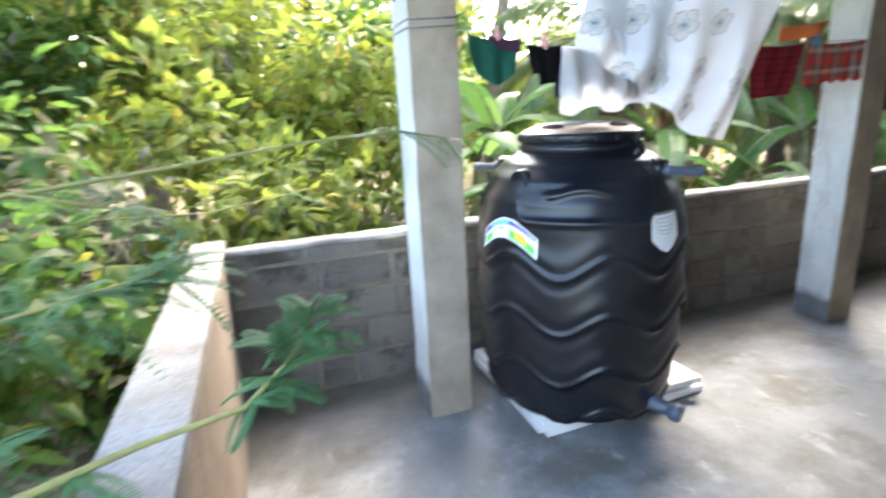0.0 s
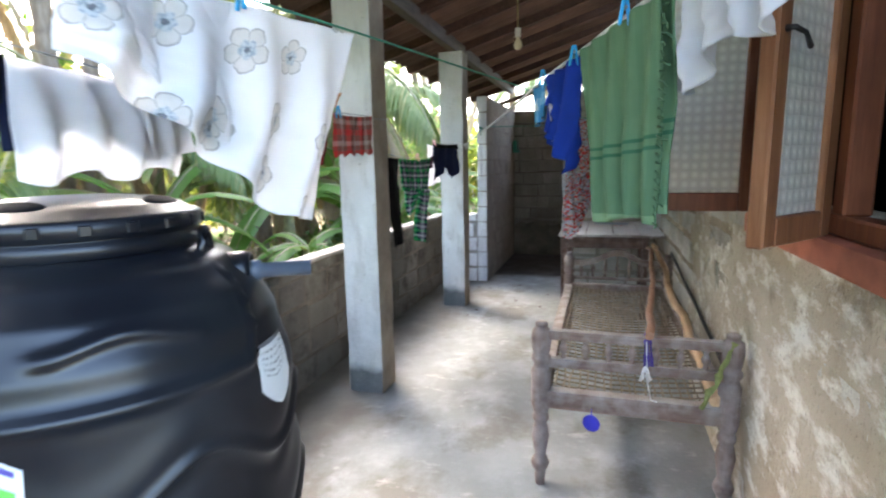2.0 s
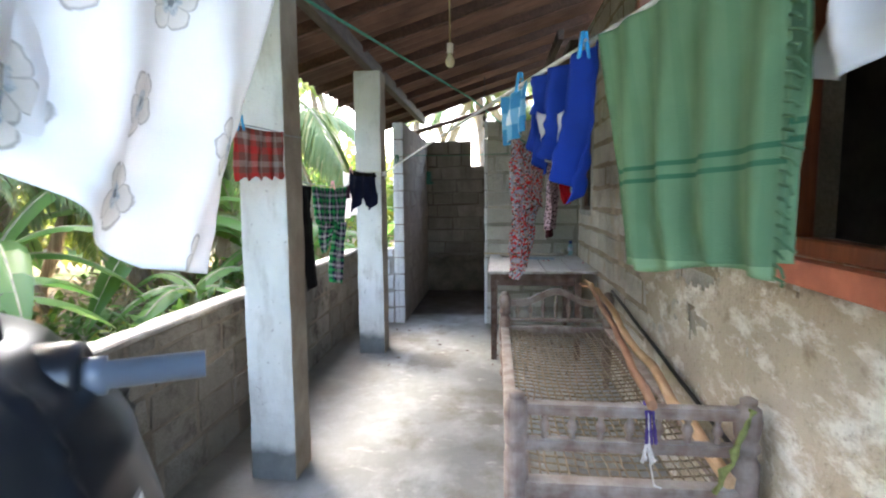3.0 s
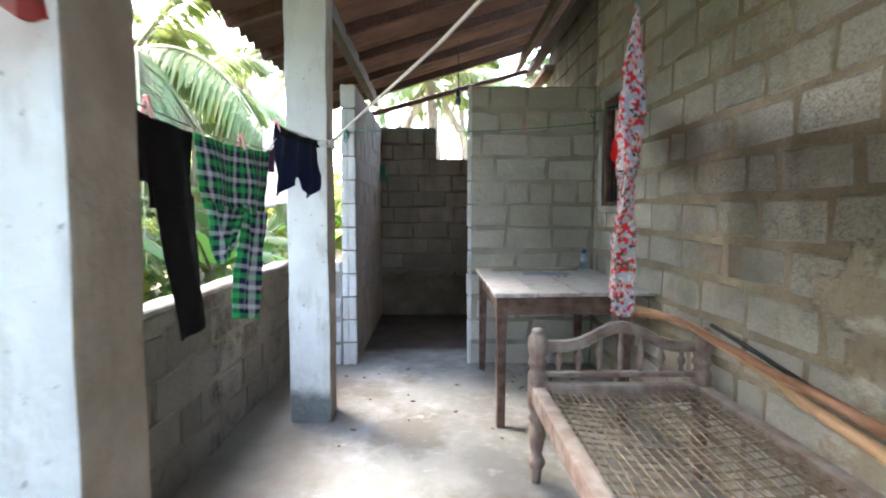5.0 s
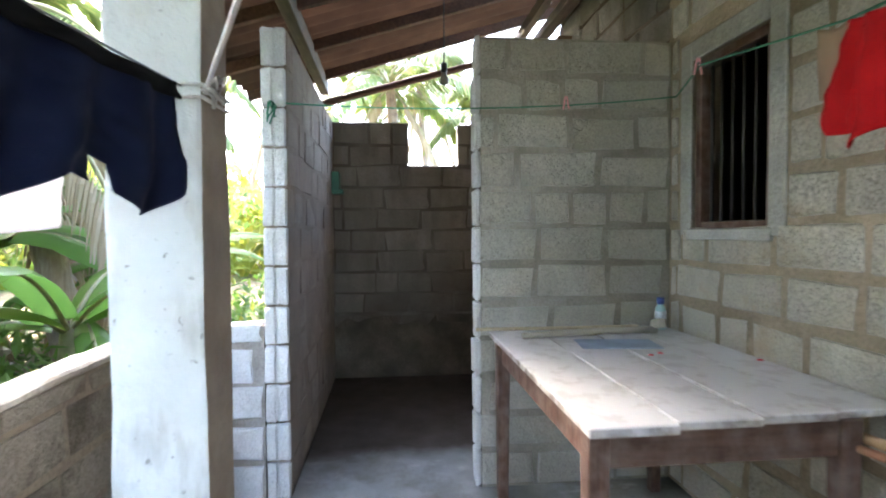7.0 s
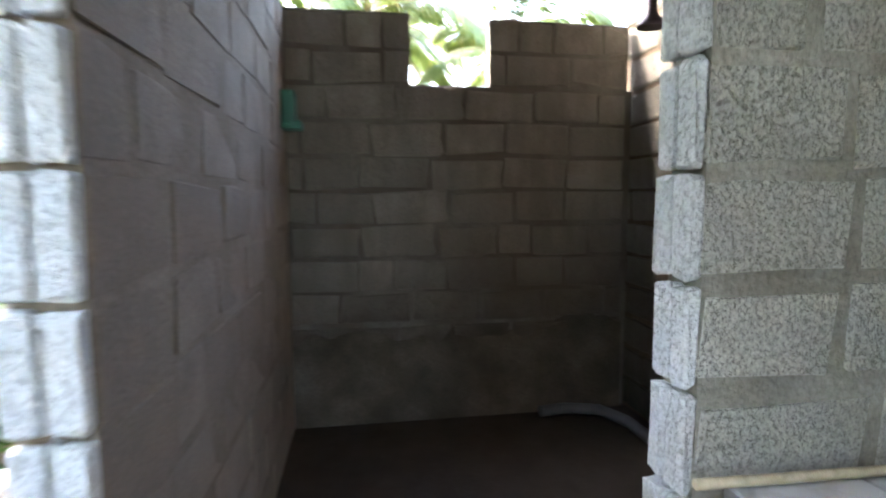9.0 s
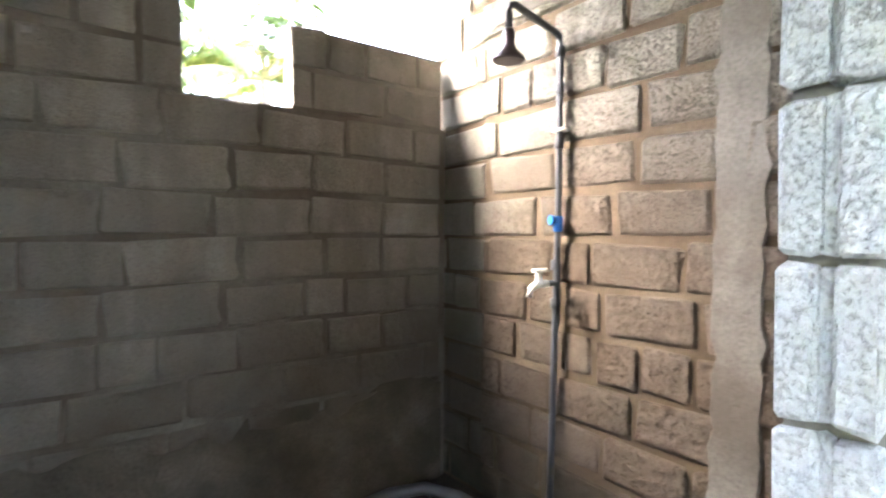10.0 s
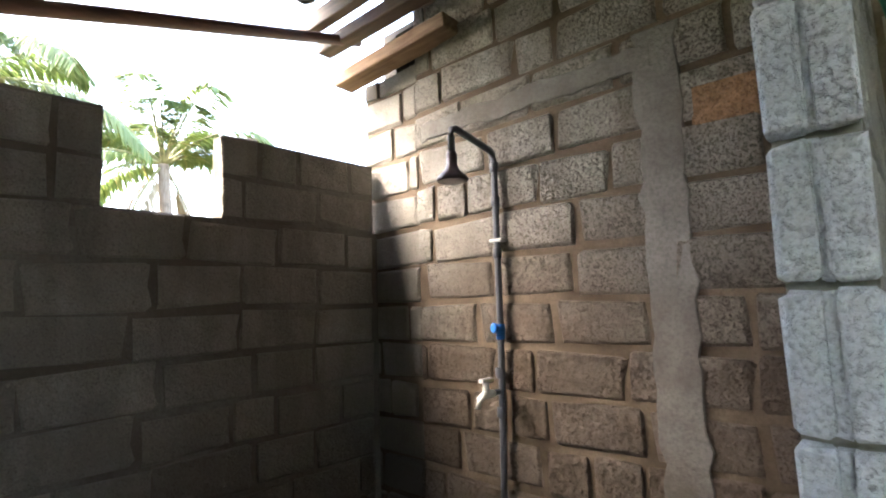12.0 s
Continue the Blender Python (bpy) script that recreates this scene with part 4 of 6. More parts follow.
def stick(name, pts, r0, r1, material, label, wobble=0.012, seed=1):
    rr = random.Random(seed)
    a = [Vector(p) for p in pts]
    line = []
    for p, q in zip(a, a[1:]):
        for k in range(6):
            line.append(p.lerp(q, k / 6) + Vector((0, rr.uniform(-wobble, wobble), rr.uniform(-wobble, wobble) * 0.5)))
    line.append(a[-1])
    b = bmesh.new()
    tube(b, line, [r0 + (r1 - r0) * k / (len(line) - 1) for k in range(len(line))], 9)
    return tagged(part(name, b, material, None), label, "stick", "sticks on the bed")


stick("wooden_stick", ((5.12, 0.66, 0.655), (4.4, 0.70, 0.715), (3.3, 0.70, 0.60), (2.34, 0.67, 0.465)), 0.014, 0.024, M_STICK, "long crooked peeled stick laid across the bed", 0.014, 5)
M_STICK_B = wood_material("brown_stick", (0.24, 0.11, 0.06), (0.4, 0.22, 0.13), 0, 0.6)
stick("wooden_stick", ((5.1, 0.72, 0.64), (4.4, 0.75, 0.73), (3.3, 0.83, 0.72), (2.33, 0.92, 0.715)), 0.011, 0.017, M_STICK_B, "thin brown stick laid across the bed ends", 0.008, 8)
stick("wooden_stick", ((4.38, 0.605, 0.71), (3.2, 0.585, 0.56), (2.42, 0.585, 0.48)), 0.009, 0.01, M_BLACK, "thin dark rod between the bed and the wall", 0.002, 9)
M_MOSS = plain_material("dry_green_twig", (0.2, 0.22, 0.07), 0.9, scale=50)
b = bmesh.new()
rr = random.Random(60)
tube(b, [(2.33 - 0.012 * (k % 2), 0.625 + 0.011 * k + rr.uniform(-0.012, 0.012), 0.71 - 0.034 * k) for k in range(9)], [0.006 + 0.012 * rr.random() for k in range(9)], 7)
tagged(part("withered_twig", b, M_MOSS, None), "withered green twig caught on the bed post", "twig")

# ---- table ----
table = thing("wooden_table", "old brown wooden table with a dusty grey board top", "table", (0, 0, 0))
TX0, TX1, TY0, TY1, TZ = 4.98, 6.19, 0.575, 1.47, 0.76
edges = [TY1, 1.235, 1.0, 0.78, TY0]
for k, (ya, yb) in enumerate(zip(edges, edges[1:])):
    b = bmesh.new()
    box(b, TX0 + (-0.03, -0.004, 0.01, 0.026)[k], yb + 0.003, TZ - 0.026, TX1, ya - 0.003, TZ - (0.0, 0.003, 0.001, 0.004)[k], 0.004)
    part("board", b, M_TABLETOP, table, "dusty grey board")
for x in (TX0 + 0.05, TX1 - 0.09):
    for y in (TY0 + 0.16 if x < 5.5 else TY0 + 0.12, TY1 - 0.05):
        b = bmesh.new()
        v = box(b, x - 0.03, y - 0.03, 0, x + 0.03, y + 0.03, TZ - 0.027, 0.004)
        for q in v:
            k = 1 - 0.25 * (1 - q.co.z / TZ)
            q.co.x, q.co.y = x + (q.co.x - x) * k, y + (q.co.y - y) * k
        part("leg", b, M_TABLEWOOD, table)
M_APRON = wood_material("brown_table_apron", (0.055, 0.026, 0.018), (0.13, 0.07, 0.05), 1, 0.6, 0.2)
for n, bx in (("front_apron", (TX0 + 0.035, TY0 + 0.19, 0.63, TX0 + 0.06, TY1 - 0.08, 0.733)), ("back_apron", (TX1 - 0.1, TY0 + 0.15, 0.63, TX1 - 0.075, TY1 - 0.08, 0.733)),
              ("side_apron", (TX0 + 0.08, TY1 - 0.065, 0.63, TX1 - 0.12, TY1 - 0.04, 0.733)), ("side_apron", (TX0 + 0.08, TY0 + 0.13, 0.63, TX1 - 0.12, TY0 + 0.155, 0.733))):
    b = bmesh.new()
    box(b, *bx, 0.003)
    part(n, b, M_APRON if n != "side_apron" else M_TABLEWOOD, table)
# things on the table
stick("bamboo_pole", ((6.17, 1.53, 0.772), (6.155, 1.1, 0.772), (6.16, 0.75, 0.772)), 0.009, 0.008, M_BAMBOO, "thin straight bamboo pole on the table", 0.001, 3)
M_GREYWOOD = wood_material("grey_driftwood", (0.3, 0.27, 0.22), (0.48, 0.44, 0.37), 1, 0.8)
stick("flat_palm_stalk", ((5.98, 1.36, 0.776), (6.02, 1.05, 0.779), (6.04, 0.72, 0.776)), 0.014, 0.016, M_GREYWOOD, "grey dried palm stalk on the table", 0.003, 4)
b = bmesh.new()
box(b, -0.09, -0.022, 0.0, 0.09, 0.022, 0.04, 0.006, pose(6.02, 0.72, 0.786, 0, 12, -20))
tagged(part("wood_offcut", b, M_GREYWOOD, None), "short sawn wood offcut on the table", "wood")
bottle = thing("small_bottle", "small blue and white plastic bottle on the table", "bottle", (6.14, 0.645, 0.76))
b = bmesh.new()
lathe(b, [(0.022, 0), (0.026, 0.004), (0.026, 0.085), (0.023, 0.1), (0.015, 0.112), (0.015, 0.118)], 20)
part("bottle_body", b, plain_material("pale_blue_bottle", (0.3, 0.5, 0.55), 0.3, vary=0.1), bottle, "pale blue bottle body")
b = bmesh.new()
lathe(b, [(0.0268, 0.05), (0.0268, 0.085)], 20)
part("bottle_label", b, plain_material("white_blue_label", (0.55, 0.62, 0.72), 0.4, vary=0.4, scale=60), bottle, "white and blue printed label")
b = bmesh.new()
lathe(b, [(0.018, 0.118), (0.018, 0.145), (0.015, 0.15)], 20)
part("cap", b, plain_material("dark_blue_cap", (0.02, 0.05, 0.2), 0.35), bottle, "dark blue cap")
b = bmesh.new()
box(b, -0.16, -0.09, 0, 0.16, 0.09, 0.003, 0.001, pose(5.83, 1.0, 0.761, 0, 0, 82))
tagged(part("blue_sheet", b, plain_material("faded_blue_plastic", (0.25, 0.33, 0.45), 0.5), None), "faded blue plastic sheet lying on the table", "sheet")
M_PETAL = plain_material("red_petals", (0.5, 0.02, 0.04), 0.6)
for k, (x, y) in enumerate(((5.62, 0.965), (5.645, 0.915), (5.5, 0.62))):
    b = bmesh.new()
    lathe(b, [(0.002, 0), (0.011, 0.002), (0.012, 0.004), (0.004, 0.007)], 9, (x, y, 0.7605))
    tagged(part("fallen_petal", b, M_PETAL, None), "small fallen red petal on the table", "petal", "petals on the table")
b = bmesh.new()
box(b, -0.035, -0.012, 0, 0.035, 0.012, 0.02, 0.008, pose(6.02, 1.27, 0.761, 0, 0, 75), segments=2)
tagged(part("paste_tube", b, plain_material("white_green_tube", (0.6, 0.68, 0.62), 0.35, vary=0.4, scale=30), None), "small white and green squeezed tube on the table", "tube")

# ---- casement window of the house ----
def frosted_material():
    n = Nodes("patterned_glass")
    uv = n.uv
    cell = n.voronoi(60, vec=uv, jitter=0.15)
    n.bump(cell, 0.5, 0.012)
    n.b.inputs["Transmission Weight"].default_value = 0.15
    return n.done(n.mix(n.step(cell, 0.1, 0.5), (0.85, 0.82, 0.72), (0.66, 0.62, 0.53)), 0.35)


M_FROST = frosted_material()
window_1 = thing("window_1", "open wooden casement window with patterned glass leaves", "window")
window_1["kind"] = "structure"
Z0, Z1 = WIN_A[2], WIN_A[3]
X0, X1 = WIN_A[0], WIN_A[1]
fw = 0.065
for n, bx in (("window_jamb", (X1 - fw, WALL_Y - 0.05, Z0, X1, WALL_Y + 0.012, Z1)), ("window_jamb", (X0, WALL_Y - 0.05, Z0, X0 + fw, WALL_Y + 0.012, Z1)),
              ("window_head", (X0 + fw, WALL_Y - 0.05, Z1 - fw, X1 - fw, WALL_Y + 0.012, Z1)), ("window_foot", (X0 + fw, WALL_Y - 0.05, Z0, X1 - fw, WALL_Y + 0.012, Z0 + 0.05)),
              ("mullion", (1.68, WALL_Y - 0.05, Z0 + 0.05, 1.745, WALL_Y + 0.012, Z1 - fw))):
    b = bmesh.new()
    box(b, *bx, 0.006)
    part(n, b, M_FRAME, window_1)
b = bmesh.new()
box(b, X0 - 0.08, WALL_Y - 0.02, Z0 - 0.075, X1 + 0.06, WALL_Y + 0.05, Z0 - 0.004, 0.01, segments=2)
part("window_sill", b, M_RED_CEMENT, window_1, "red oxide cement sill")


def casement(hinge, angle, width, z0, z1, wood):
    """A glazed leaf turned about its hinge."""
    m = Matrix.Translation((hinge[0], hinge[1], 0)) @ Matrix.Rotation(radians(angle), 4, 'Z')
    b = bmesh.new()
    s = 0.058
    box(b, 0, -0.019, z0, s, 0.019, z1, 0.005, m)
    box(b, width - s, -0.019, z0, width, 0.019, z1, 0.005, m)
    box(b, s, -0.0185, z0, width - s, 0.0185, z0 + s * 1.15, 0.004, m)
    box(b, s, -0.0185, z1 - s, width - s, 0.0185, z1, 0.004, m)
    leaf = part("casement_leaf", b, wood, window_1, "open glazed wooden leaf")
    b = bmesh.new()
    uvl = b.loops.layers.uv.new("UVMap")
    box(b, s - 0.005, -0.003, z0 + s, width - s + 0.005, 0.003, z1 - s + 0.004)
    for f in b.faces:
        for lp in f.loops:
            lp[uvl].uv = (lp.vert.co.x * 0.5, lp.vert.co.z * 0.5)
    for v in b.verts:
        v.co = m @ v.co
    pane = part("pane", b, M_FROST, leaf, "patterned obscure glass")
    pane.visible_shadow = False
    b = bmesh.new()
    zc = z0 + (z1 - z0) * 0.47
    tube(b, [m @ Vector((width - 0.03, 0.02, zc)), m @ Vector((width - 0.03, 0.035, zc)), m @ Vector((width - 0.06, 0.045, zc - 0.01)), m @ Vector((width - 0.11, 0.035, zc - 0.03))], [0.008, 0.006, 0.005, 0.006], 7)
    part("hook", b, M_BLACK, leaf, "dark iron hook")


casement((2.33, WALL_Y + 0.035), 88, 0.41, 1.205, 2.17, M_FRAME)
casement((1.77, WALL_Y + 0.022), 141, 0.35, 1.195, 2.17, M_SASH)

# ---- barred window ----
window_2 = thing("window_2", "small barred wooden window with plastered reveal", "window")
window_2["kind"] = "structure"
X0, X1, Z0, Z1 = WIN_B
for n, bx in (("window_jamb", (X0, WALL_Y - 0.09, Z0, X0 + 0.04, WALL_Y - 0.02, Z1)), ("window_jamb", (X1 - 0.04, WALL_Y - 0.09, Z0, X1, WALL_Y - 0.02, Z1)),
              ("window_head", (X0 + 0.04, WALL_Y - 0.09, Z1 - 0.04, X1 - 0.04, WALL_Y - 0.02, Z1)), ("window_foot", (X0 + 0.04, WALL_Y - 0.09, Z0, X1 - 0.04, WALL_Y - 0.02, Z0 + 0.03))):
    b = bmesh.new()
    box(b, *bx, 0.004)
    part(n, b, M_TABLEWOOD, window_2)
for k in range(6):
    b = bmesh.new()
    tube(b, [(X0 + 0.07 + k * 0.07, WALL_Y - 0.055, Z0 + 0.02), (X0 + 0.07 + k * 0.07, WALL_Y - 0.055, Z1 - 0.02)], 0.0075, 8)
    part("window_bar", b, M_BLACK, window_2)
M_REVEAL = mortar_material("pale_reveal_plaster", (0.3, 0.3, 0.28), (0.44, 0.44, 0.41))
for n, bx in (("surround", (X0 - 0.085, WALL_Y - 0.02, Z0 - 0.03, X0, WALL_Y + 0.004, Z1 + 0.09)), ("surround", (X1, WALL_Y - 0.02, Z0 - 0.03, X1 + 0.085, WALL_Y + 0.004, Z1 + 0.09)),
              ("surround", (X0, WALL_Y - 0.02, Z1, X1, WALL_Y + 0.004, Z1 + 0.09)), ("window_sill", (X0 - 0.02, WALL_Y - 0.09, Z0 - 0.05, X1 + 0.02, WALL_Y + 0.012, Z0))):
    b = bmesh.new()
    box(b, *bx, 0.005)
    part(n, b, M_REVEAL, window_2)

# ---- shower ----
PX, PY = 7.435, WALL_Y + 0.028
shower = thing("shower", "plain dark pipe shower with a blue stop valve on the wall", "shower")
b = bmesh.new()
tube(b, [(PX + 0.03, PY, 0.0), (PX + 0.012, PY, 0.8), (PX, PY, 1.3), (PX, PY, 2.0), (PX, PY + 0.006, 2.025), (PX - 0.005, PY + 0.03, 2.035), (PX - 0.085, PY + 0.33, 2.035), (PX - 0.09, PY + 0.355, 2.025), (PX - 0.09, PY + 0.36, 2.0), (PX - 0.09, PY + 0.36, 1.93)], 0.013, 12)
part("riser_pipe", b, M_DARKPIPE, shower)
b = bmesh.new()
lathe(b, [(0.016, 1.945), (0.02, 1.93), (0.018, 1.90), (0.026, 1.88), (0.052, 1.855), (0.055, 1.846), (0.05, 1.84)], 24, (PX - 0.09, PY + 0.36, 0))
part("shower_head", b, plain_material("purple_brown_plastic", (0.07, 0.05, 0.06), 0.4), shower, "dark purple-brown shower head")
for z in (1.0, 1.15, 1.62, 1.83, 1.97):
    b = bmesh.new()
    lathe(b, [(0.016, z - 0.02), (0.018, z - 0.017), (0.018, z + 0.017), (0.016, z + 0.02)], 14, (PX + (0.012 if z < 1.2 else 0), PY, 0))
    part("coupling", b, M_DARKPIPE, shower)
b = bmesh.new()
box(b, PX - 0.03, WALL_Y + 0.001, 1.665, PX + 0.03, PY + 0.016, 1.678, 0.003)
part("pipe_clip", b, M_TAP, shower, "white pipe clip")
b = bmesh.new()
lathe(b, [(0.015, -0.03), (0.018, -0.026), (0.018, 0.026), (0.015, 0.03)], 14, (PX, PY, 1.31))
lathe(b, [(0.009, 0), (0.009, 0.024), (0.02, 0.026), (0.021, 0.034), (0.014, 0.038)], 14, m=Matrix.Translation((PX, PY, 1.325)) @ rot_to((0.3, 1, 0)))
part("stop_valve", b, plain_material("bright_blue_valve", (0.02, 0.16, 0.55), 0.35, vary=0.1), shower, "bright blue stop valve")
tap = thing("water_tap", "white plastic tap on the shower pipe", "tap", (PX + 0.01, PY, 1.08))
b = bmesh.new()
tube(b, [(0, 0.0, 0), (0, 0.06, 0)], 0.012, 12)
part("tap_stem", b, M_DARKPIPE, tap)
b = bmesh.new()
tube(b, [(0, 0.05, 0.0), (0, 0.105, 0.0), (0.0, 0.135, -0.012), (0.0, 0.145, -0.045)], [0.014, 0.015, 0.013, 0.012], 12)
tube(b, [(0, 0.095, 0.0), (0, 0.095, 0.045)], [0.015, 0.011], 12)
part("tap_body", b, M_TAP, tap)
b = bmesh.new()
box(b, -0.012, 0.055, 0.045, 0.012, 0.125, 0.06, 0.006, segments=2)
part("tap_handle", b, M_TAP, tap)
soap = bmesh.new()
box(soap, 8.05, 2.32, 1.56, 8.19, 2.382, 1.72, 0.014, segments=2)
box(soap, 8.06, 2.29, 1.54, 8.18, 2.384, 1.58, 0.012, segments=2)
tagged(part("soap_holder", soap, M_GREENBOX, None), "dark green plastic soap holder on the wall", "holder")
M_HOSE = plain_material("grey_waste_pipe", (0.13, 0.13, 0.14), 0.45)
WASTE = [(8.15, 1.06, 0.035), (8.17, 0.9, 0.035), (8.12, 0.73, 0.035), (7.95, 0.65, 0.035), (7.7, 0.64, 0.035), (7.5, 0.65, 0.035)]
b = bmesh.new()
tube(b, WASTE, 0.03, 10)
tagged(part("waste_pipe", b, M_HOSE, None), "curved grey waste pipe on the wash room floor", "pipe")

# ---- light bulb on its cable ----
lamp = thing("light_bulb", "bare cream bulb hanging from the roof by its cable", "lamp", (3.98, 1.69, 0))
b = bmesh.new()
tube(b, [(-0.03, 0.0, roof_z(1.69) + 0.1), (-0.02, 0, 2.5), (0, 0, 2.3)], 0.005, 6)
part("cable", b, plain_material("yellowed_cable", (0.35, 0.3, 0.14), 0.6), lamp)
b = bmesh.new()
lathe(b, [(0.016, 2.3), (0.02, 2.295), (0.02, 2.245), (0.017, 2.24)], 14)
part("lamp_holder", b, M_TAP, lamp)
b = bmesh.new()
lathe(b, [(0.012, 2.242), (0.016, 2.225), (0.028, 2.2), (0.03, 2.185), (0.022, 2.165), (0.006, 2.156)], 18)
part("bulb", b, M_BULB, lamp)
lamp2 = thing("light_bulb", "pale bulb in its holder hanging in the wash room", "lamp", (7.3, 1.55, 0))
b = bmesh.new()
tube(b, [(0, 0, roof_z(1.55) + 0.1), (0, 0, 2.36)], 0.005, 6)
part("cable", b, M_BLACK, lamp2)
b = bmesh.new()
lathe(b, [(0.018, 2.36), (0.022, 2.35), (0.022, 2.3), (0.018, 2.295)], 14)
part("lamp_holder", b, M_BLACK, lamp2)
b = bmesh.new()
lathe(b, [(0.012, 2.297), (0.02, 2.28), (0.032, 2.25), (0.026, 2.22), (0.006, 2.21)], 18)
part("bulb", b, plain_material("smoked_bulb", (0.2, 0.19, 0.17), 0.2), lamp2)

# litter on the floor under and beside the table
M_LITTER = plain_material("dark_leaf_litter", (0.09, 0.045, 0.035), 0.9, vary=0.5, scale=60)
rr = random.Random(12)
lt = bmesh.new()
for k in range(70):
    x, y = rr.gauss(5.72, 0.16), rr.gauss(0.95, 0.13)
    if k > 45:
        x, y = rr.uniform(4.6, 6.15), rr.uniform(0.65, 2.6)
    s = rr.uniform(0.006, 0.016)
    box(lt, -s, -s * 0.5, 0.0, s, s * 0.5, 0.004, 0.0, pose(x, y, 0.0005, rr.uniform(-8, 8), rr.uniform(-8, 8), rr.uniform(0, 180)))
tagged(part("floor_litter", lt, M_LITTER, None), "small dry leaf scraps scattered on the floor", "litter", "", "stuff")

# ---- washing lines ----
def line(name, pts, r, material, label, sag=0.02):
    a = [Vector(p) for p in pts]
    out = []
    for p, q in zip(a, a[1:]):
        for k in range(5):
            u = k / 5
            out.append(p.lerp(q, u) - Vector((0, 0, sag * 4 * u * (1 - u))))
    out.append(a[-1])
    b = bmesh.new()
    tube(b, out, r, 6)
    return tagged(part(name, b, material, None), label, "washing line", "washing lines")


line("washing_line", ((0.62, 2.385, 1.89), (0.95, 2.04, 1.79), (1.72, 1.82, 1.78), (2.8, 1.5, 1.75), (3.6, 1.27, 1.67), (4.12, 1.085, 1.635), (4.5, 0.965, 1.665), (4.97, 0.805, 1.74), (5.6, 0.79, 1.83), (6.15, 0.57, 1.86)), 0.0035, M_ROPE_G, "thin green nylon washing line from column to house", 0.0)
line("washing_line", ((6.15, 0.57, 1.86), (6.2, 1.5, 1.80), (6.215, 2.42, 1.81)), 0.0035, M_ROPE_G, "thin green nylon line across the wash room opening", 0.01)
line("washing_line", ((5.095, 2.365, 1.56), (3.8, 1.77, 1.70), (2.3, 1.335, 1.70), (1.45, 0.985, 1.755), (1.32, 0.57, 1.9)), 0.006, M_ROPE_W, "thick white rope tied between column and window", 0.0)
line("washing_line", ((0.635, 2.5, 1.74), (1.6, 2.47, 1.66), (2.5, 2.42, 1.655), (3.025, 2.40, 1.67)), 0.0025, M_WIRE, "thin grey wire washing line between the columns", 0.0)
line("washing_line", ((3.245, 2.6, 1.56), (3.62, 2.58, 1.475), (4.0, 2.54, 1.445), (4.45, 2.49, 1.45), (4.6, 2.475, 1.57), (5.095, 2.42, 1.575)), 0.0025, M_WIRE, "thin grey wire washing line between the columns", 0.0)


def wrap(name, x0, y0, w, d, z, r, material, label, turns=2):
    b = bmesh.new()
    for k in range(turns):
        zz = z + k * 0.03
        e = r * 0.6
        tube(b, [(x0 - e, y0 - e, zz), (x0 + w + e, y0 - e, zz + 0.01), (x0 + w + e, y0 + d + e, zz + 0.006), (x0 - e, y0 + d + e, zz), (x0 - e, y0 - e, zz)], r, 6)
    return tagged(part(name, b, material, None), label, "rope", "ropes round the columns")


wrap("rope_binding", 5.10, 2.375, 0.21, 0.225, 1.55, 0.005, M_ROPE_W, "white rope wound round the column")
wrap("rope_binding", 0.42, 2.39, 0.21, 0.225, 1.73, 0.004, M_WIRE, "grey wire wound round the column")
wrap("rope_binding", 0.42, 2.39, 0.21, 0.225, 1.86, 0.005, M_ROPE_G, "green cord wound round the column", 1)
wrap("rope_binding", 3.03, 2.37, 0.21, 0.225, 1.655, 0.003, M_WIRE, "grey wire wound round the column", 1)
b = bmesh.new()
for k in range(6):
    rr = random.Random(k + 30)
    tube(b, [(6.19, 2.44, 1.81), (6.18 + rr.uniform(-0.02, 0.01), 2.44 + rr.uniform(-0.03, 0.03), 1.79 + rr.uniform(-0.03, 0.03)), (6.185, 2.44 + rr.uniform(-0.03, 0.03), 1.72 + rr.uniform(-0.02, 0.04))], 0.004, 5)
tagged(part("cord_knot", b, M_ROPE_G, None), "knotted green cord at the partition end", "rope")
b = bmesh.new()
for k in range(7):
    rr = random.Random(k + 50)
    tube(b, [(5.08, 2.36, 1.57), (5.05 + rr.uniform(-0.03, 0.03), 2.34 + rr.uniform(-0.03, 0.01), 1.57 + rr.uniform(-0.03, 0.04)), (5.07 + rr.uniform(-0.02, 0.02), 2.33 + rr.uniform(-0.02, 0.01), 1.52 + rr.uniform(-0.03, 0.04))], 0.005, 5)
tagged(part("rope_knot", b, M_ROPE_W, None), "frayed white rope knot on the column", "rope")


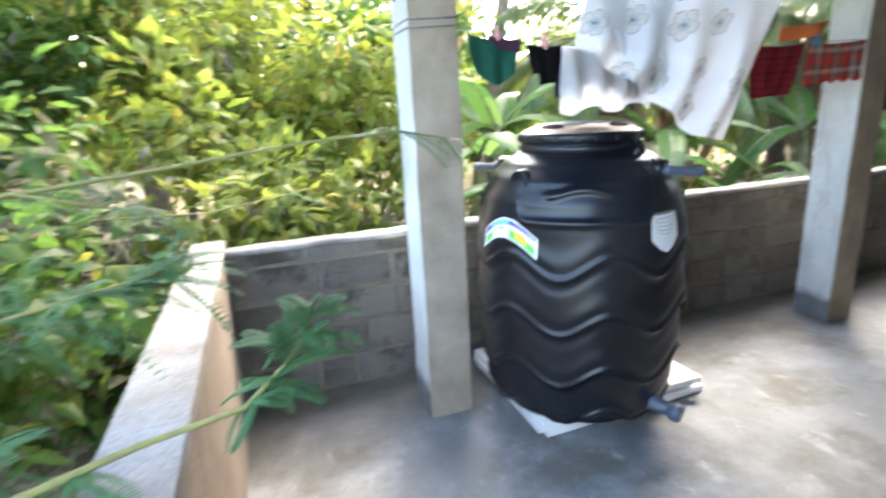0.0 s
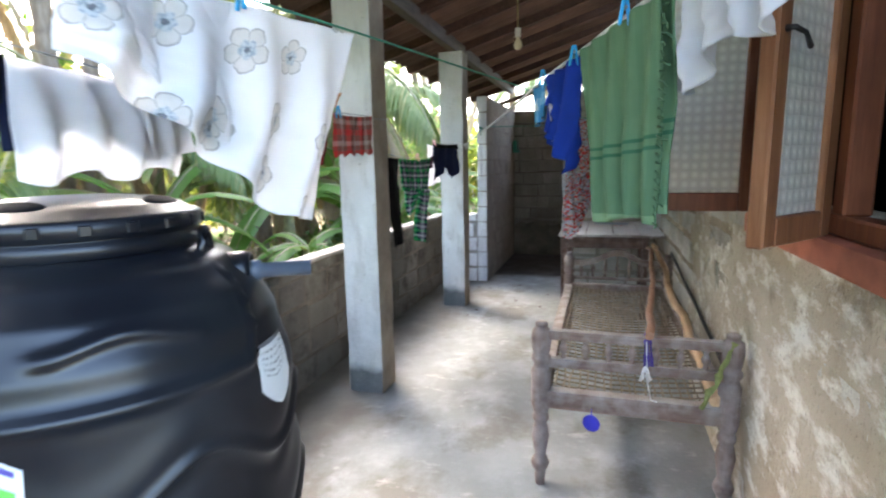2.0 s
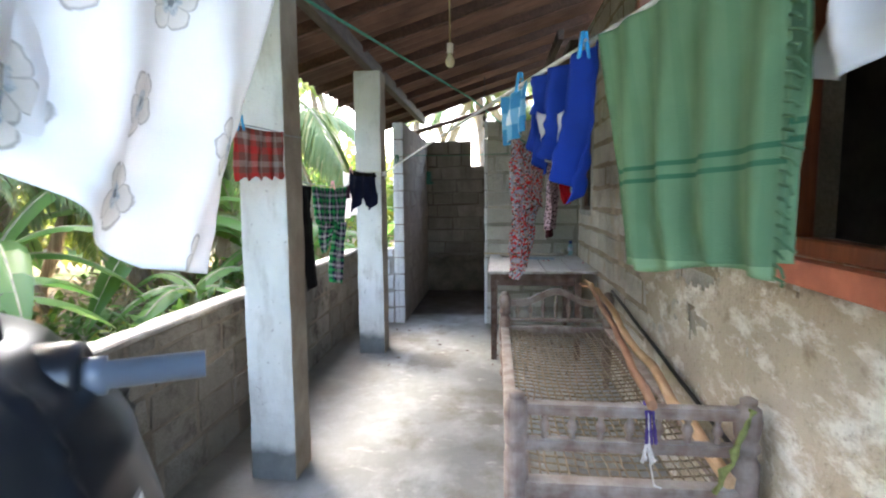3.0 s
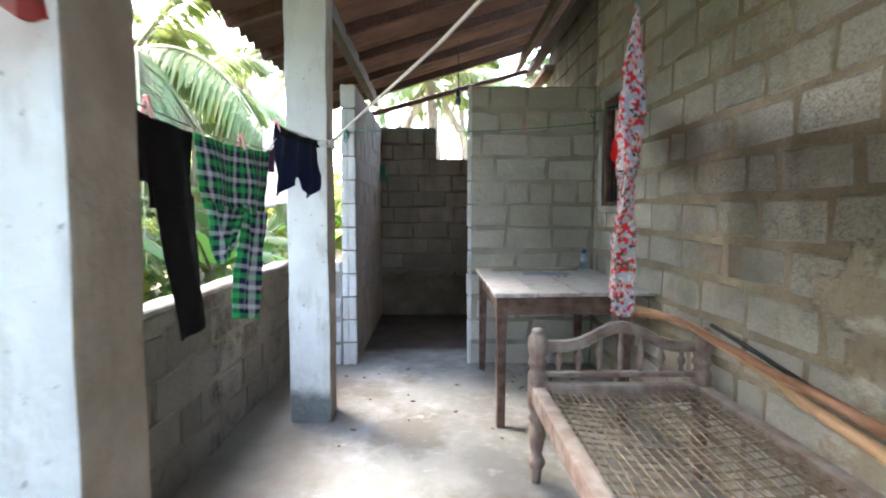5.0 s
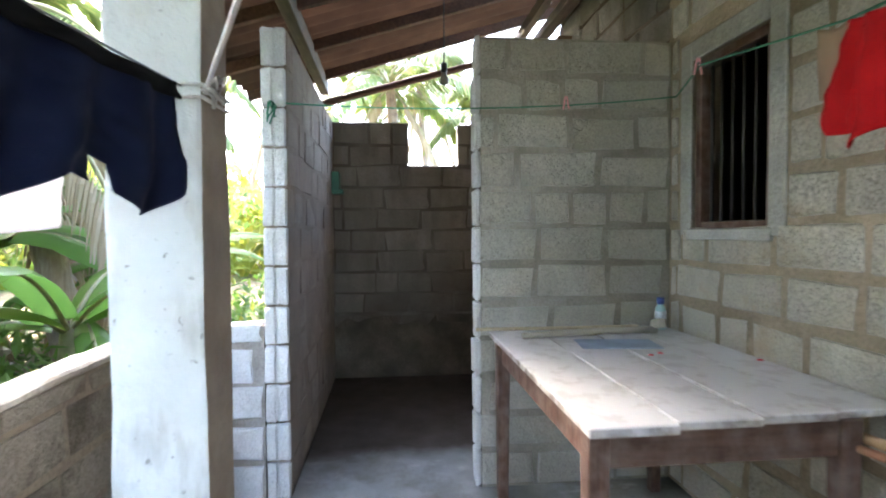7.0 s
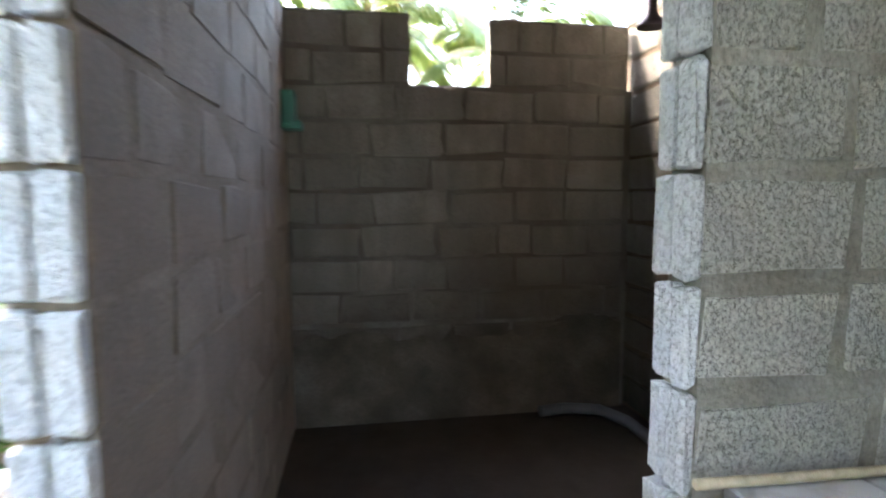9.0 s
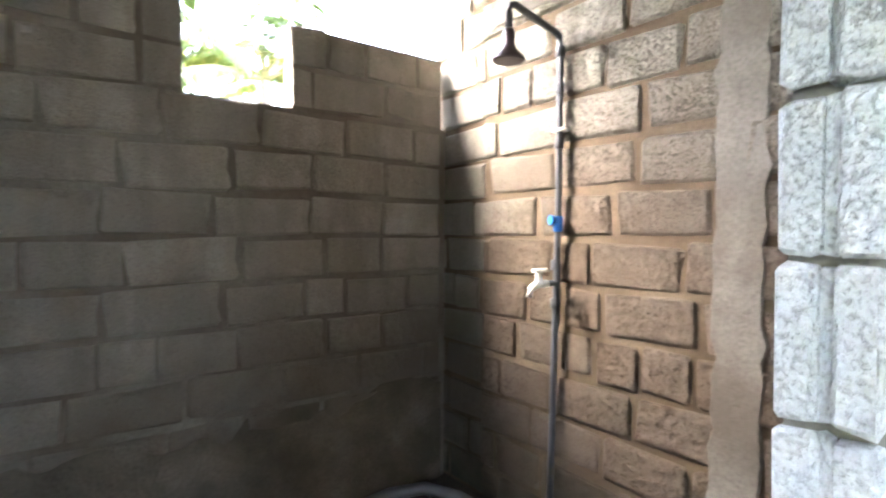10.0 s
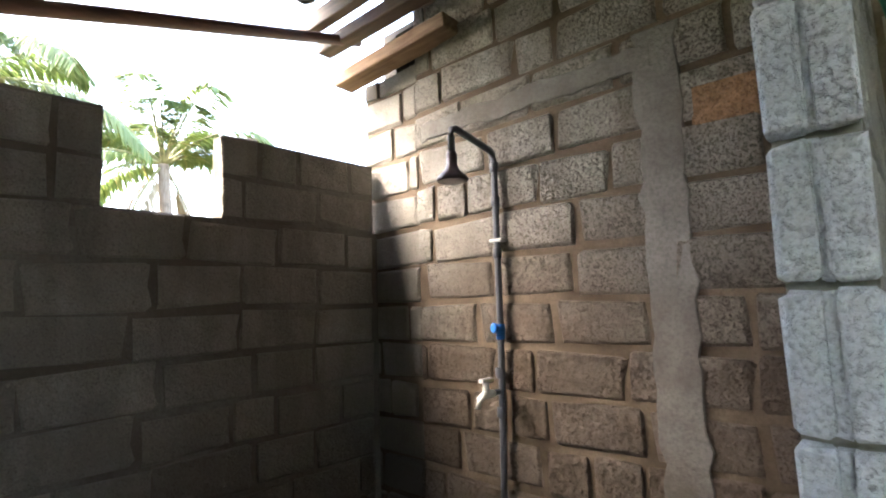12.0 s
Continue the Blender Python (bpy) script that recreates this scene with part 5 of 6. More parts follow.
# ---- cloth ----
def cloth(name, tl, tr, br, bl, material, label, folds=5, amp=0.02, drop=None, mask=None, nu=56, nv=44, seed=1, category="clothing", sag=0.01, pinch=0.6, thick=0.0025, under=None):
    """A hanging cloth between four corners, with folds that grow downwards. drop(u): share of length; mask(u, v): where there is cloth."""
    tl, tr, br, bl = (Vector(p) for p in (tl, tr, br, bl))
    w, h = (tr - tl).length, (bl - tl).length
    n = (tr - tl).cross(bl - tl).normalized()
    b = bmesh.new()
    uvl = b.loops.layers.uv.new("UVMap")
    grid = []
    for i in range(nu + 1):
        u = i / nu
        row = []
        for j in range(nv + 1):
            v = j / nv
            dv = v * (drop(u) if drop else 1.0)
            p = tl.lerp(tr, u).lerp(bl.lerp(br, u), dv)
            p.z -= sag * 4 * u * (1 - u) * (1 - v)
            g = amp * (1 - pinch + pinch * min(1.0, v * 1.6))
            p += n * g * (math.sin(2 * math.pi * folds * (u + 0.06 * math.sin(3 * v + seed)) + seed) + 0.6 * noise.noise((u * folds * 1.7, v * 2.2, seed * 3.7)) + 0.3 * noise.noise((u * 9, v * 9, seed)))
            p += (tr - tl).normalized() * 0.5 * amp * noise.noise((u * 2.5, v * 3.0, seed + 9.0)) * v
            row.append(b.verts.new(p))
        grid.append(row)
    for i in range(nu):
        for j in range(nv):
            if mask and not mask((i + 0.5) / nu, (j + 0.5) / nv):
                continue
            f = b.faces.new((grid[i][j], grid[i][j + 1], grid[i + 1][j + 1], grid[i + 1][j]))
            for lp, (du, dv) in zip(f.loops, ((0, 0), (0, 1), (1, 1), (1, 0))):
                lp[uvl].uv = ((i + du) / nu * w, (1 - (j + dv) / nv * (drop((i + du) / nu) if drop else 1.0)) * h)
    bmesh.ops.delete(b, geom=[v for v in b.verts if not v.link_faces], context='VERTS')
    bmesh.ops.solidify(b, geom=b.faces[:], thickness=thick)
    if under is not None:
        return part(name, b, material, under, label, True)
    return tagged(part(name, b, material, None, "", True), label, category, "washing on the lines")


def fabric(name, build, rough=0.9, through=0.25, weave=1.0):
    n = Nodes(name)
    col = build(n)
    n.bump(n.math('ADD', n.noise(400, 2, vec=n.uv), n.math('MULTIPLY', n.noise(22, 4, vec=n.uv), 2.0)), 0.25 * weave, 0.004)
    return n.done(col, rough, spec=0.15, through=through)


def floral(n):
    """Five-petalled grey flowers with a blue heart, an inked outline and veins, thrown over white."""
    v, k = n.uv, 6.6
    centre = n.voronoi(k, vec=v, jitter=0.6, out="Position")
    sub = n.t.nodes.new("ShaderNodeVectorMath")
    sub.operation = 'SUBTRACT'
    n.t.links.new(v, sub.inputs[0]), n.t.links.new(centre, sub.inputs[1])
    dx, dy = n.axis(sub.outputs[0], 0), n.axis(sub.outputs[0], 1)
    pick = n.voronoi(k, vec=v, jitter=0.6, out="Color")
    turn = n.math('MULTIPLY', n.axis(pick, 1), 6.0)
    ang = n.math('ADD', n.math('ARCTAN2', dy, dx), turn)
    r = n.math('SQRT', n.math('ADD', n.math('MULTIPLY', dx, dx), n.math('MULTIPLY', dy, dy)))
    petal = n.math('ABSOLUTE', n.math('SINE', n.math('MULTIPLY', ang, 2.5)))
    edge = n.math('MULTIPLY', n.math('ADD', n.math('POWER', petal, 0.5), 1.7), n.math('ADD', 0.0135, n.math('MULTIPLY', n.axis(pick, 2), 0.006)))
    w = n.math('ADD', n.math('DIVIDE', r, edge), n.math('MULTIPLY', n.math('SUBTRACT', n.noise(60, 3, vec=v), 0.5), 0.3))
    white = (0.8, 0.8, 0.82)
    col = n.mix(n.step(w, 1.02, 0.98), white, n.mix(n.noise(70, 3, vec=v), (0.62, 0.6, 0.58), (0.74, 0.72, 0.7)))
    ring = n.math('MULTIPLY', n.step(w, 0.9, 0.96), n.step(w, 1.05, 0.99))
    col = n.mix(n.math('MULTIPLY', ring, 0.55), col, (0.2, 0.2, 0.21))
    vein = n.math('MULTIPLY', n.step(petal, 0.2, 0.05), n.math('MULTIPLY', n.step(w, 0.3, 0.4), n.step(w, 0.95, 0.85)))
    col = n.mix(n.math('MULTIPLY', vein, 0.5), col, (0.28, 0.27, 0.27))
    col = n.mix(n.math('MULTIPLY', n.step(w, 0.46, 0.36), 0.8), col, n.mix(n.step(n.noise(120, 3, vec=v), 0.45, 0.55), (0.3, 0.38, 0.46), (0.55, 0.6, 0.64)))
    col = n.mix(n.math('MULTIPLY', n.step(w, 0.18, 0.12), 0.8), col, (0.12, 0.13, 0.16))
    keep = n.math('GREATER_THAN', n.axis(pick, 0), 0.47)
    return n.mix(keep, white, col)


def plaid(c0, c1, c2, scale):
    """Warp and weft of the same sequence of bands, crossing in a tartan."""
    def build(n):
        tones = []
        for i in (0, 1):
            f = n.math('FRACT', n.math('MULTIPLY', n.axis(n.uv, i), scale / (4 * math.pi)))
            r = n.ramp(f, (0.0, c0), (0.27, c1), (0.5, c2), (0.72, c1))
            r.node.color_ramp.interpolation = 'CONSTANT'
            tones.append(r)
        twill = n.math('GREATER_THAN', n.math('SINE', n.math('MULTIPLY', n.math('ADD', n.axis(n.uv, 0), n.axis(n.uv, 1)), 1500.0)), 0.0)
        return n.mix(n.math('ADD', 0.4, n.math('MULTIPLY', twill, 0.2)), tones[0], tones[1])
    return build


def solid(c, vary=0.25):
    return lambda n: n.mix(n.step(n.noise(7, 4, vec=n.uv), 0.3, 0.7), tuple(x * (1 - vary) for x in c), c)


def towel_pattern(n):
    u, v = n.axis(n.uv, 0), n.axis(n.uv, 1)
    col = n.mix(n.noise(9, 5, vec=n.uv), (0.085, 0.165, 0.085), (0.14, 0.235, 0.13))
    stripe = n.math('GREATER_THAN', n.math('SINE', n.math('MULTIPLY', u, 150.0)), 0.2)
    col = n.mix(n.math('MULTIPLY', stripe, 0.25), col, (0.07, 0.15, 0.08))
    for c in (0.175, 0.2):
        b = n.math('LESS_THAN', n.math('ABSOLUTE', n.math('SUBTRACT', v, c)), 0.0045)
        col = n.mix(n.math('MULTIPLY', b, 0.85), col, (0.025, 0.11, 0.06))
    return n.mix(n.math('MULTIPLY', n.math('LESS_THAN', v, 0.02), 0.6), col, (0.24, 0.36, 0.2))


def leopard(n):
    d = n.voronoi(60, vec=n.uv)
    return n.mix(n.step(n.math('ADD', d, n.math('MULTIPLY', n.noise(60, 2, vec=n.uv), 0.3)), 0.52, 0.46), (0.5, 0.36, 0.38), (0.045, 0.02, 0.03))


def dress_print(n):
    c = n.voronoi(105, vec=n.uv, out="Color")
    r, g = n.axis(c, 0), n.axis(c, 1)
    col = n.ramp(r, (0.0, (0.6, 0.03, 0.04)), (0.24, (0.62, 0.05, 0.05)), (0.26, (0.36, 0.39, 0.48)), (0.62, (0.42, 0.44, 0.52)), (0.64, (0.16, 0.07, 0.05)), (0.8, (0.12, 0.06, 0.05)), (0.82, (0.62, 0.58, 0.58)))
    bars = n.math('GREATER_THAN', n.math('SINE', n.math('MULTIPLY', n.axis(n.uv, 1), 420.0)), 0.2)
    return n.mix(n.math('MULTIPLY', n.math('MULTIPLY', bars, n.math('GREATER_THAN', g, 0.72)), 0.8), col, (0.55, 0.36, 0.22))


def blue_check(n):
    u, v = n.axis(n.uv, 0), n.axis(n.uv, 1)
    s = n.math('ADD', n.math('GREATER_THAN', n.math('SINE', n.math('MULTIPLY', u, 60.0)), 0.0), n.math('GREATER_THAN', n.math('SINE', n.math('MULTIPLY', v, 60.0)), 0.0))
    return n.ramp(n.math('MULTIPLY', s, 0.5), (0.0, (0.65, 0.72, 0.76)), (0.5, (0.18, 0.42, 0.62)), (1.0, (0.05, 0.25, 0.5)))


M_FLORAL = fabric("white_floral_cotton", floral, through=0.5)
M_WHITE = fabric("white_cotton", solid((0.82, 0.82, 0.85), 0.08), through=0.5)
M_TOWEL = fabric("green_terry_towel", towel_pattern, weave=2.5, through=0.1)
M_FRINGE = fabric("green_fringe", solid((0.09, 0.17, 0.09)), through=0.1)
M_ROYAL = fabric("royal_blue_cotton", solid((0.015, 0.045, 0.3)))
M_NAVY = fabric("navy_cotton", solid((0.012, 0.018, 0.05)), through=0.05)
M_BLACKCLOTH = fabric("black_jersey", solid((0.004, 0.0035, 0.004)), through=0.03)
M_GREENCLOTH = fabric("dark_green_cotton", solid((0.02, 0.11, 0.075)))
M_PLUM = fabric("plum_waistband", solid((0.07, 0.035, 0.06)))
M_GPLAID = fabric("green_navy_plaid", plaid((0.03, 0.3, 0.09), (0.012, 0.018, 0.045), (0.42, 0.4, 0.46), 165.0), through=0.2)
M_RPLAID = fabric("red_green_plaid", plaid((0.5, 0.045, 0.04), (0.2, 0.09, 0.07), (0.42, 0.36, 0.32), 110.0))
M_MAROON = fabric("maroon_cotton", plaid((0.2, 0.02, 0.03), (0.24, 0.03, 0.035), (0.12, 0.02, 0.03), 160.0))
M_REDCLOTH = fabric("bright_red_cotton", solid((0.55, 0.015, 0.02)), through=0.3)
M_LEOPARD = fabric("pink_leopard_print", leopard)
M_DRESS = fabric("red_blue_printed_cotton", dress_print, through=0.3)
M_CHECK = fabric("blue_white_check", blue_check)
M_ORANGE = fabric("orange_cloth", solid((0.6, 0.25, 0.09)))
M_BEIGE = fabric("beige_cloth", solid((0.42, 0.3, 0.22)))


def peg(p, material, label, along=(1, 0, 0)):
    """A sprung plastic peg: two arms and a spring."""
    t = thing("clothes_peg", label, "clothes peg", p, math.degrees(math.atan2(along[1], along[0])), "clothes pegs")
    for s in (-1, 1):
        b = bmesh.new()
        box(b, -0.006, -0.0035, -0.032, 0.006, 0.0035, 0.03, 0.002, pose(0, s * 0.008, -0.008, s * 9, 0, 0))
        part("peg_arm", b, material, t)
    b = bmesh.new()
    tube(b, [(-0.009, 0, 0.0), (0.009, 0, 0.0)], 0.004, 8)
    part("spring", b, M_WIRE, t)


# the sheet over the tank
sheet = cloth("bed_sheet", (1.0, 2.055, 1.79), (1.7, 1.825, 1.775), (1.56, 1.9, 1.24), (0.93, 2.07, 1.37), M_FLORAL, "white cotton sheet printed with grey flowers on the line", 4, 0.036, lambda u: min(1.0, 0.42 + 0.75 * u), None, 80, 60, 3, "bed sheet", pinch=0.8)
cloth("folded_corner", (1.0, 2.06, 1.785), (1.32, 1.95, 1.77), (1.36, 1.99, 1.42), (1.1, 2.09, 1.5), M_FLORAL, "second fold of the white flowered sheet on the line", 2, 0.025, lambda u: min(1.0, 0.35 + 0.9 * u), None, 40, 40, 7, under=sheet)
for p in ((0.96, 2.04, 1.795), (1.33, 1.935, 1.795)):
    peg(p, M_PEG_B, "bright blue plastic peg on the washing line", (1, -0.3, 0))
# small things on the wire behind the tank
g1 = cloth("green_shorts", (0.70, 2.495, 1.725), (0.95, 2.485, 1.69), (0.93, 2.49, 1.52), (0.76, 2.5, 1.53), M_GREENCLOTH, "small dark green shorts with a plum waistband", 2, 0.012, lambda u: 0.75 + 0.35 * math.sin(3.1 * u), None, 28, 22, 5)
cloth("waistband", (0.78, 2.482, 1.722), (0.96, 2.474, 1.695), (0.96, 2.472, 1.64), (0.86, 2.478, 1.655), M_PLUM, "plum waistband folded over the wire", 2, 0.004, None, None, 18, 10, 6, under=g1)
cloth("black_garment", (0.99, 2.485, 1.68), (1.17, 2.48, 1.67), (1.15, 2.485, 1.51), (1.04, 2.485, 1.5), M_BLACKCLOTH, "small black garment pegged on the wire", 2, 0.01, None, lambda u, v: v < 0.75 or 0.15 < u < 0.85, 24, 22, 8)
vest = cloth("white_shirt", (1.17, 2.48, 1.665), (1.74, 2.465, 1.66), (1.68, 2.47, 1.37), (1.17, 2.475, 1.355), M_WHITE, "plain white shirt hanging on the wire", 4, 0.016, lambda u: 0.95 + 0.06 * math.sin(14 * u), None, 50, 36, 9)
cloth("sleeve", (1.5, 2.462, 1.655), (1.68, 2.458, 1.65), (1.72, 2.455, 1.45), (1.55, 2.455, 1.42), M_WHITE, "hanging sleeve", 2, 0.012, None, None, 18, 18, 48, under=vest)
cloth("navy_cloth", (1.16, 2.5, 1.665), (1.76, 2.49, 1.66), (1.76, 2.5, 1.42), (1.15, 2.5, 1.43), M_NAVY, "navy garment hidden behind the white shirt", 3, 0.01, lambda u: 0.8 + 0.15 * math.cos(9 * u), None, 30, 20, 19)
for p in ((0.85, 2.49, 1.73), (1.08, 2.482, 1.69)):
    peg(p, M_PEG_P, "pale pink plastic peg on the wire")
cloth("maroon_cloth", (2.25, 2.45, 1.655), (2.62, 2.425, 1.655), (2.55, 2.43, 1.4), (2.28, 2.44, 1.385), M_MAROON, "dark red checked cloth on the wire", 3, 0.012, None, None, 30, 26, 11, "cloth")
cloth("red_checked_cloth", (2.63, 2.405, 1.655), (2.99, 2.36, 1.665), (2.99, 2.355, 1.455), (2.62, 2.4, 1.435), M_RPLAID, "red and green checked cloth on the wire by the column", 4, 0.008, lambda u: 0.97 + 0.04 * math.sin(30 * u), None, 36, 26, 12, "cloth")
cloth("orange_cloth", (2.5, 2.47, 1.75), (2.85, 2.46, 1.78), (2.8, 2.47, 1.7), (2.5, 2.48, 1.67), M_ORANGE, "orange cloth folded on the wire", 2, 0.01, None, None, 20, 12, 14, "cloth")
peg((2.66, 2.39, 1.67), M_PEG_B, "bright blue plastic peg on the wire")


# trousers between the columns
pants = cloth("black_trousers", (3.5, 2.593, 1.482), (3.885, 2.553, 1.44), (3.885, 2.553, 1.2), (3.5, 2.593, 1.2), M_BLACKCLOTH, "black leggings hanging from the wire", 2, 0.012, None, lambda u, v: v < 0.72 or u > 0.45, 36, 26, 21)
cloth("trouser_leg", (3.68, 2.574, 1.26), (3.885, 2.553, 1.24), (3.935, 2.545, 0.82), (3.8, 2.56, 0.79), M_BLACKCLOTH, "tapering leg", 1, 0.014, None, None, 26, 36, 26, under=pants)
cloth("trouser_leg", (3.5, 2.597, 1.26), (3.6, 2.586, 1.24), (3.56, 2.6, 1.04), (3.51, 2.605, 1.06), M_BLACKCLOTH, "short tucked leg", 1, 0.012, None, None, 16, 20, 27, under=pants)
pyjama = cloth("plaid_trousers", (3.885, 2.553, 1.44), (4.455, 2.49, 1.445), (4.41, 2.492, 1.17), (3.95, 2.545, 1.2), M_GPLAID, "green and navy plaid pyjama trousers on the wire", 2, 0.016, None, None, 60, 30, 22)
cloth("trouser_leg", (3.945, 2.542, 1.23), (4.27, 2.508, 1.2), (4.09, 2.527, 1.05), (4.02, 2.534, 1.0), M_GPLAID, "bunched short leg", 3, 0.016, None, None, 36, 24, 27, under=pyjama)
cloth("trouser_leg", (4.2, 2.515, 1.22), (4.412, 2.49, 1.19), (4.345, 2.502, 0.75), (4.125, 2.528, 0.795), M_GPLAID, "hanging leg", 2, 0.02, None, None, 34, 40, 28, under=pyjama)
shorts = cloth("navy_shorts", (4.51, 2.482, 1.566), (5.065, 2.424, 1.57), (5.085, 2.424, 1.28), (4.49, 2.485, 1.275), M_NAVY, "navy shorts pegged on the wire beside the column", 3, 0.02, lambda u: 0.94 + 0.12 * math.sin(9 * u + 1), lambda u, v: not (0.5 < u < 0.57 and v > 0.8), 44, 34, 23)
cloth("waistband", (4.51, 2.476, 1.572), (5.065, 2.418, 1.576), (5.066, 2.416, 1.535), (4.509, 2.474, 1.53), M_BLACKCLOTH, "black elastic waistband", 3, 0.008, None, None, 30, 6, 29, under=shorts)
cloth("white_vest", (4.5, 2.535, 1.56), (4.8, 2.505, 1.56), (4.76, 2.51, 1.235), (4.49, 2.54, 1.2), M_WHITE, "white vest behind the navy shorts", 2, 0.012, None, None, 28, 24, 24)
cloth("brown_belt_cloth", (4.44, 2.493, 1.455), (4.51, 2.485, 1.475), (4.5, 2.486, 1.36), (4.45, 2.492, 1.36), M_PLUM, "small dark brown cloth on the wire", 1, 0.006, None, None, 12, 10, 25)
for p in ((3.66, 2.577, 1.485), (4.2, 2.518, 1.46), (4.53, 2.48, 1.575)):
    peg(p, M_PEG_P, "pale pink plastic peg on the wire")

# the house side: towel, lace, blue shirt
towel = cloth("green_towel", (1.90, 1.185, 1.72), (1.49, 1.005, 1.755), (1.50, 1.0, 1.245), (1.80, 1.145, 1.225), M_TOWEL, "green terry towel folded over the white rope", 4, 0.013, lambda u: 0.99 + 0.02 * math.sin(7 * u), None, 60, 50, 31, "towel", 0.004, 0.5, 0.006)
cloth("rear_half", (1.90, 1.165, 1.72), (1.49, 0.985, 1.755), (1.50, 0.975, 1.27), (1.80, 1.11, 1.27), M_TOWEL, "rear half of the folded green towel", 4, 0.012, None, None, 40, 30, 33, "towel", 0.004, 0.5, 0.006, under=towel)
fr = bmesh.new()
for k in range(26):
    rr = random.Random(k)
    z = 1.74 - 0.49 * k / 25
    x, y = 1.492 + 0.008 * k / 25, 1.003
    tube(fr, [(x, y, z), (x - 0.012, y - 0.006 + rr.uniform(-0.006, 0.006), z - 0.004), (x - 0.022, y - 0.01 + rr.uniform(-0.01, 0.01), z - 0.012 + rr.uniform(-0.008, 0.004))], 0.0028, 4)
part("fringe", fr, M_FRINGE, towel, "short green fringe")["kind"] = "stuff"
for p in ((1.63, 1.075, 1.755), (1.96, 1.21, 1.725), (2.3, 1.34, 1.715)):
    peg(p, M_PEG_B, "bright blue plastic peg on the rope", (1, 0.4, 0))
shirt = cloth("blue_shirt", (2.22, 1.31, 1.70), (1.915, 1.19, 1.715), (1.97, 1.22, 1.40), (2.17, 1.29, 1.48), M_ROYAL, "royal blue shirt bunched on the rope", 3, 0.035, lambda u: 0.75 + 0.4 * u, lambda u, v: v < 0.6 or u > 0.35, 44, 40, 35)
cloth("sleeve", (2.2, 1.29, 1.69), (2.1, 1.25, 1.70), (2.16, 1.285, 1.43), (2.24, 1.32, 1.52), M_ROYAL, "hanging sleeve", 2, 0.016, None, None, 20, 20, 47, under=shirt)
cloth("white_cloth", (2.16, 1.30, 1.60), (2.02, 1.24, 1.58), (2.02, 1.245, 1.45), (2.1, 1.27, 1.46), M_WHITE, "white cloth tip under the blue shirt", 1, 0.012, None, None, 16, 14, 36, "cloth")
cloth("checked_cloth", (2.46, 1.39, 1.695), (2.24, 1.32, 1.70), (2.25, 1.325, 1.56), (2.45, 1.385, 1.535), M_CHECK, "blue and white checked handkerchief on the rope", 2, 0.014, None, None, 24, 18, 37, "cloth")
cloth("white_lace_cloth", (1.47, 0.965, 1.77), (1.08, 0.84, 1.80), (1.08, 0.84, 1.46), (1.53, 0.96, 1.53), M_WHITE, "bunched white cotton cloth over the rope", 5, 0.022, lambda u: 0.95 - 0.55 * u + 0.1 * math.sin(11 * u), None, 40, 30, 39)
# the house side: dress, leopard top, red shirt on the green line
dress = cloth("printed_dress", (3.45, 1.32, 1.685), (4.12, 1.085, 1.63), (4.0, 1.13, 1.3), (3.47, 1.32, 1.3), M_DRESS, "long red and blue printed dress on the green line", 3, 0.028, None, None, 48, 30, 41)
cloth("skirt", (3.47, 1.318, 1.32), (4.0, 1.128, 1.32), (3.66, 1.262, 0.93), (3.51, 1.312, 0.93), M_DRESS, "printed skirt", 3, 0.026, lambda u: 0.97 + 0.06 * math.sin(12 * u), None, 44, 40, 46, under=dress)
blouse = cloth("leopard_print_blouse", (4.15, 1.075, 1.635), (4.5, 0.965, 1.66), (4.31, 1.025, 1.15), (4.13, 1.08, 1.15), M_LEOPARD, "pink leopard print top on the green line", 3, 0.022, None, None, 40, 44, 42)
cloth("hem", (4.14, 1.077, 1.18), (4.3, 1.028, 1.18), (4.28, 1.035, 1.1), (4.16, 1.07, 1.095), fabric("dark_brown_lace", solid((0.06, 0.015, 0.02))), "dark brown hem of the leopard print top", 2, 0.016, None, None, 16, 10, 43, under=blouse)
red = cloth("red_shirt", (4.56, 0.945, 1.675), (4.96, 0.81, 1.735), (5.0, 0.812, 1.41), (4.6, 0.9, 1.3), M_REDCLOTH, "bright red shirt on the green line", 3, 0.03, lambda u: 0.9 + 0.14 * math.sin(8 * u), lambda u, v: v < 0.8 or u < 0.8, 40, 36, 44)
cloth("sleeve", (4.86, 0.835, 1.7), (4.98, 0.79, 1.725), (5.02, 0.79, 1.47), (4.9, 0.82, 1.45), M_REDCLOTH, "crumpled hanging sleeve", 2, 0.022, None, None, 20, 24, 49, under=red)
cloth("beige_cloth", (4.955, 0.805, 1.735), (5.06, 0.8, 1.75), (5.045, 0.802, 1.56), (4.985, 0.805, 1.55), M_BEIGE, "beige cloth beside the red shirt", 1, 0.01, None, None, 14, 14, 45, "cloth")
for p, m in (((4.13, 1.08, 1.65), "y"), ((5.62, 0.79, 1.84), "p"), ((6.17, 1.1, 1.835), "p")):
    peg(p, M_PEG_P, "pale pink plastic peg on the green line", (1, -0.3, 0))

# ---- garden ----
def leaf_material(name, c0, c1, c2, through=0.4, rough=0.5):
    n = Nodes(name)
    col = n.ramp(n.island(), (0.0, c0), (0.5, c1), (0.85, c1), (1.0, c2))
    col = n.mix(n.math('MULTIPLY', n.noise(1.3, 3), 0.5), col, tuple(x * 0.5 for x in c0))
    return n.done(col, rough, spec=0.4, through=through)


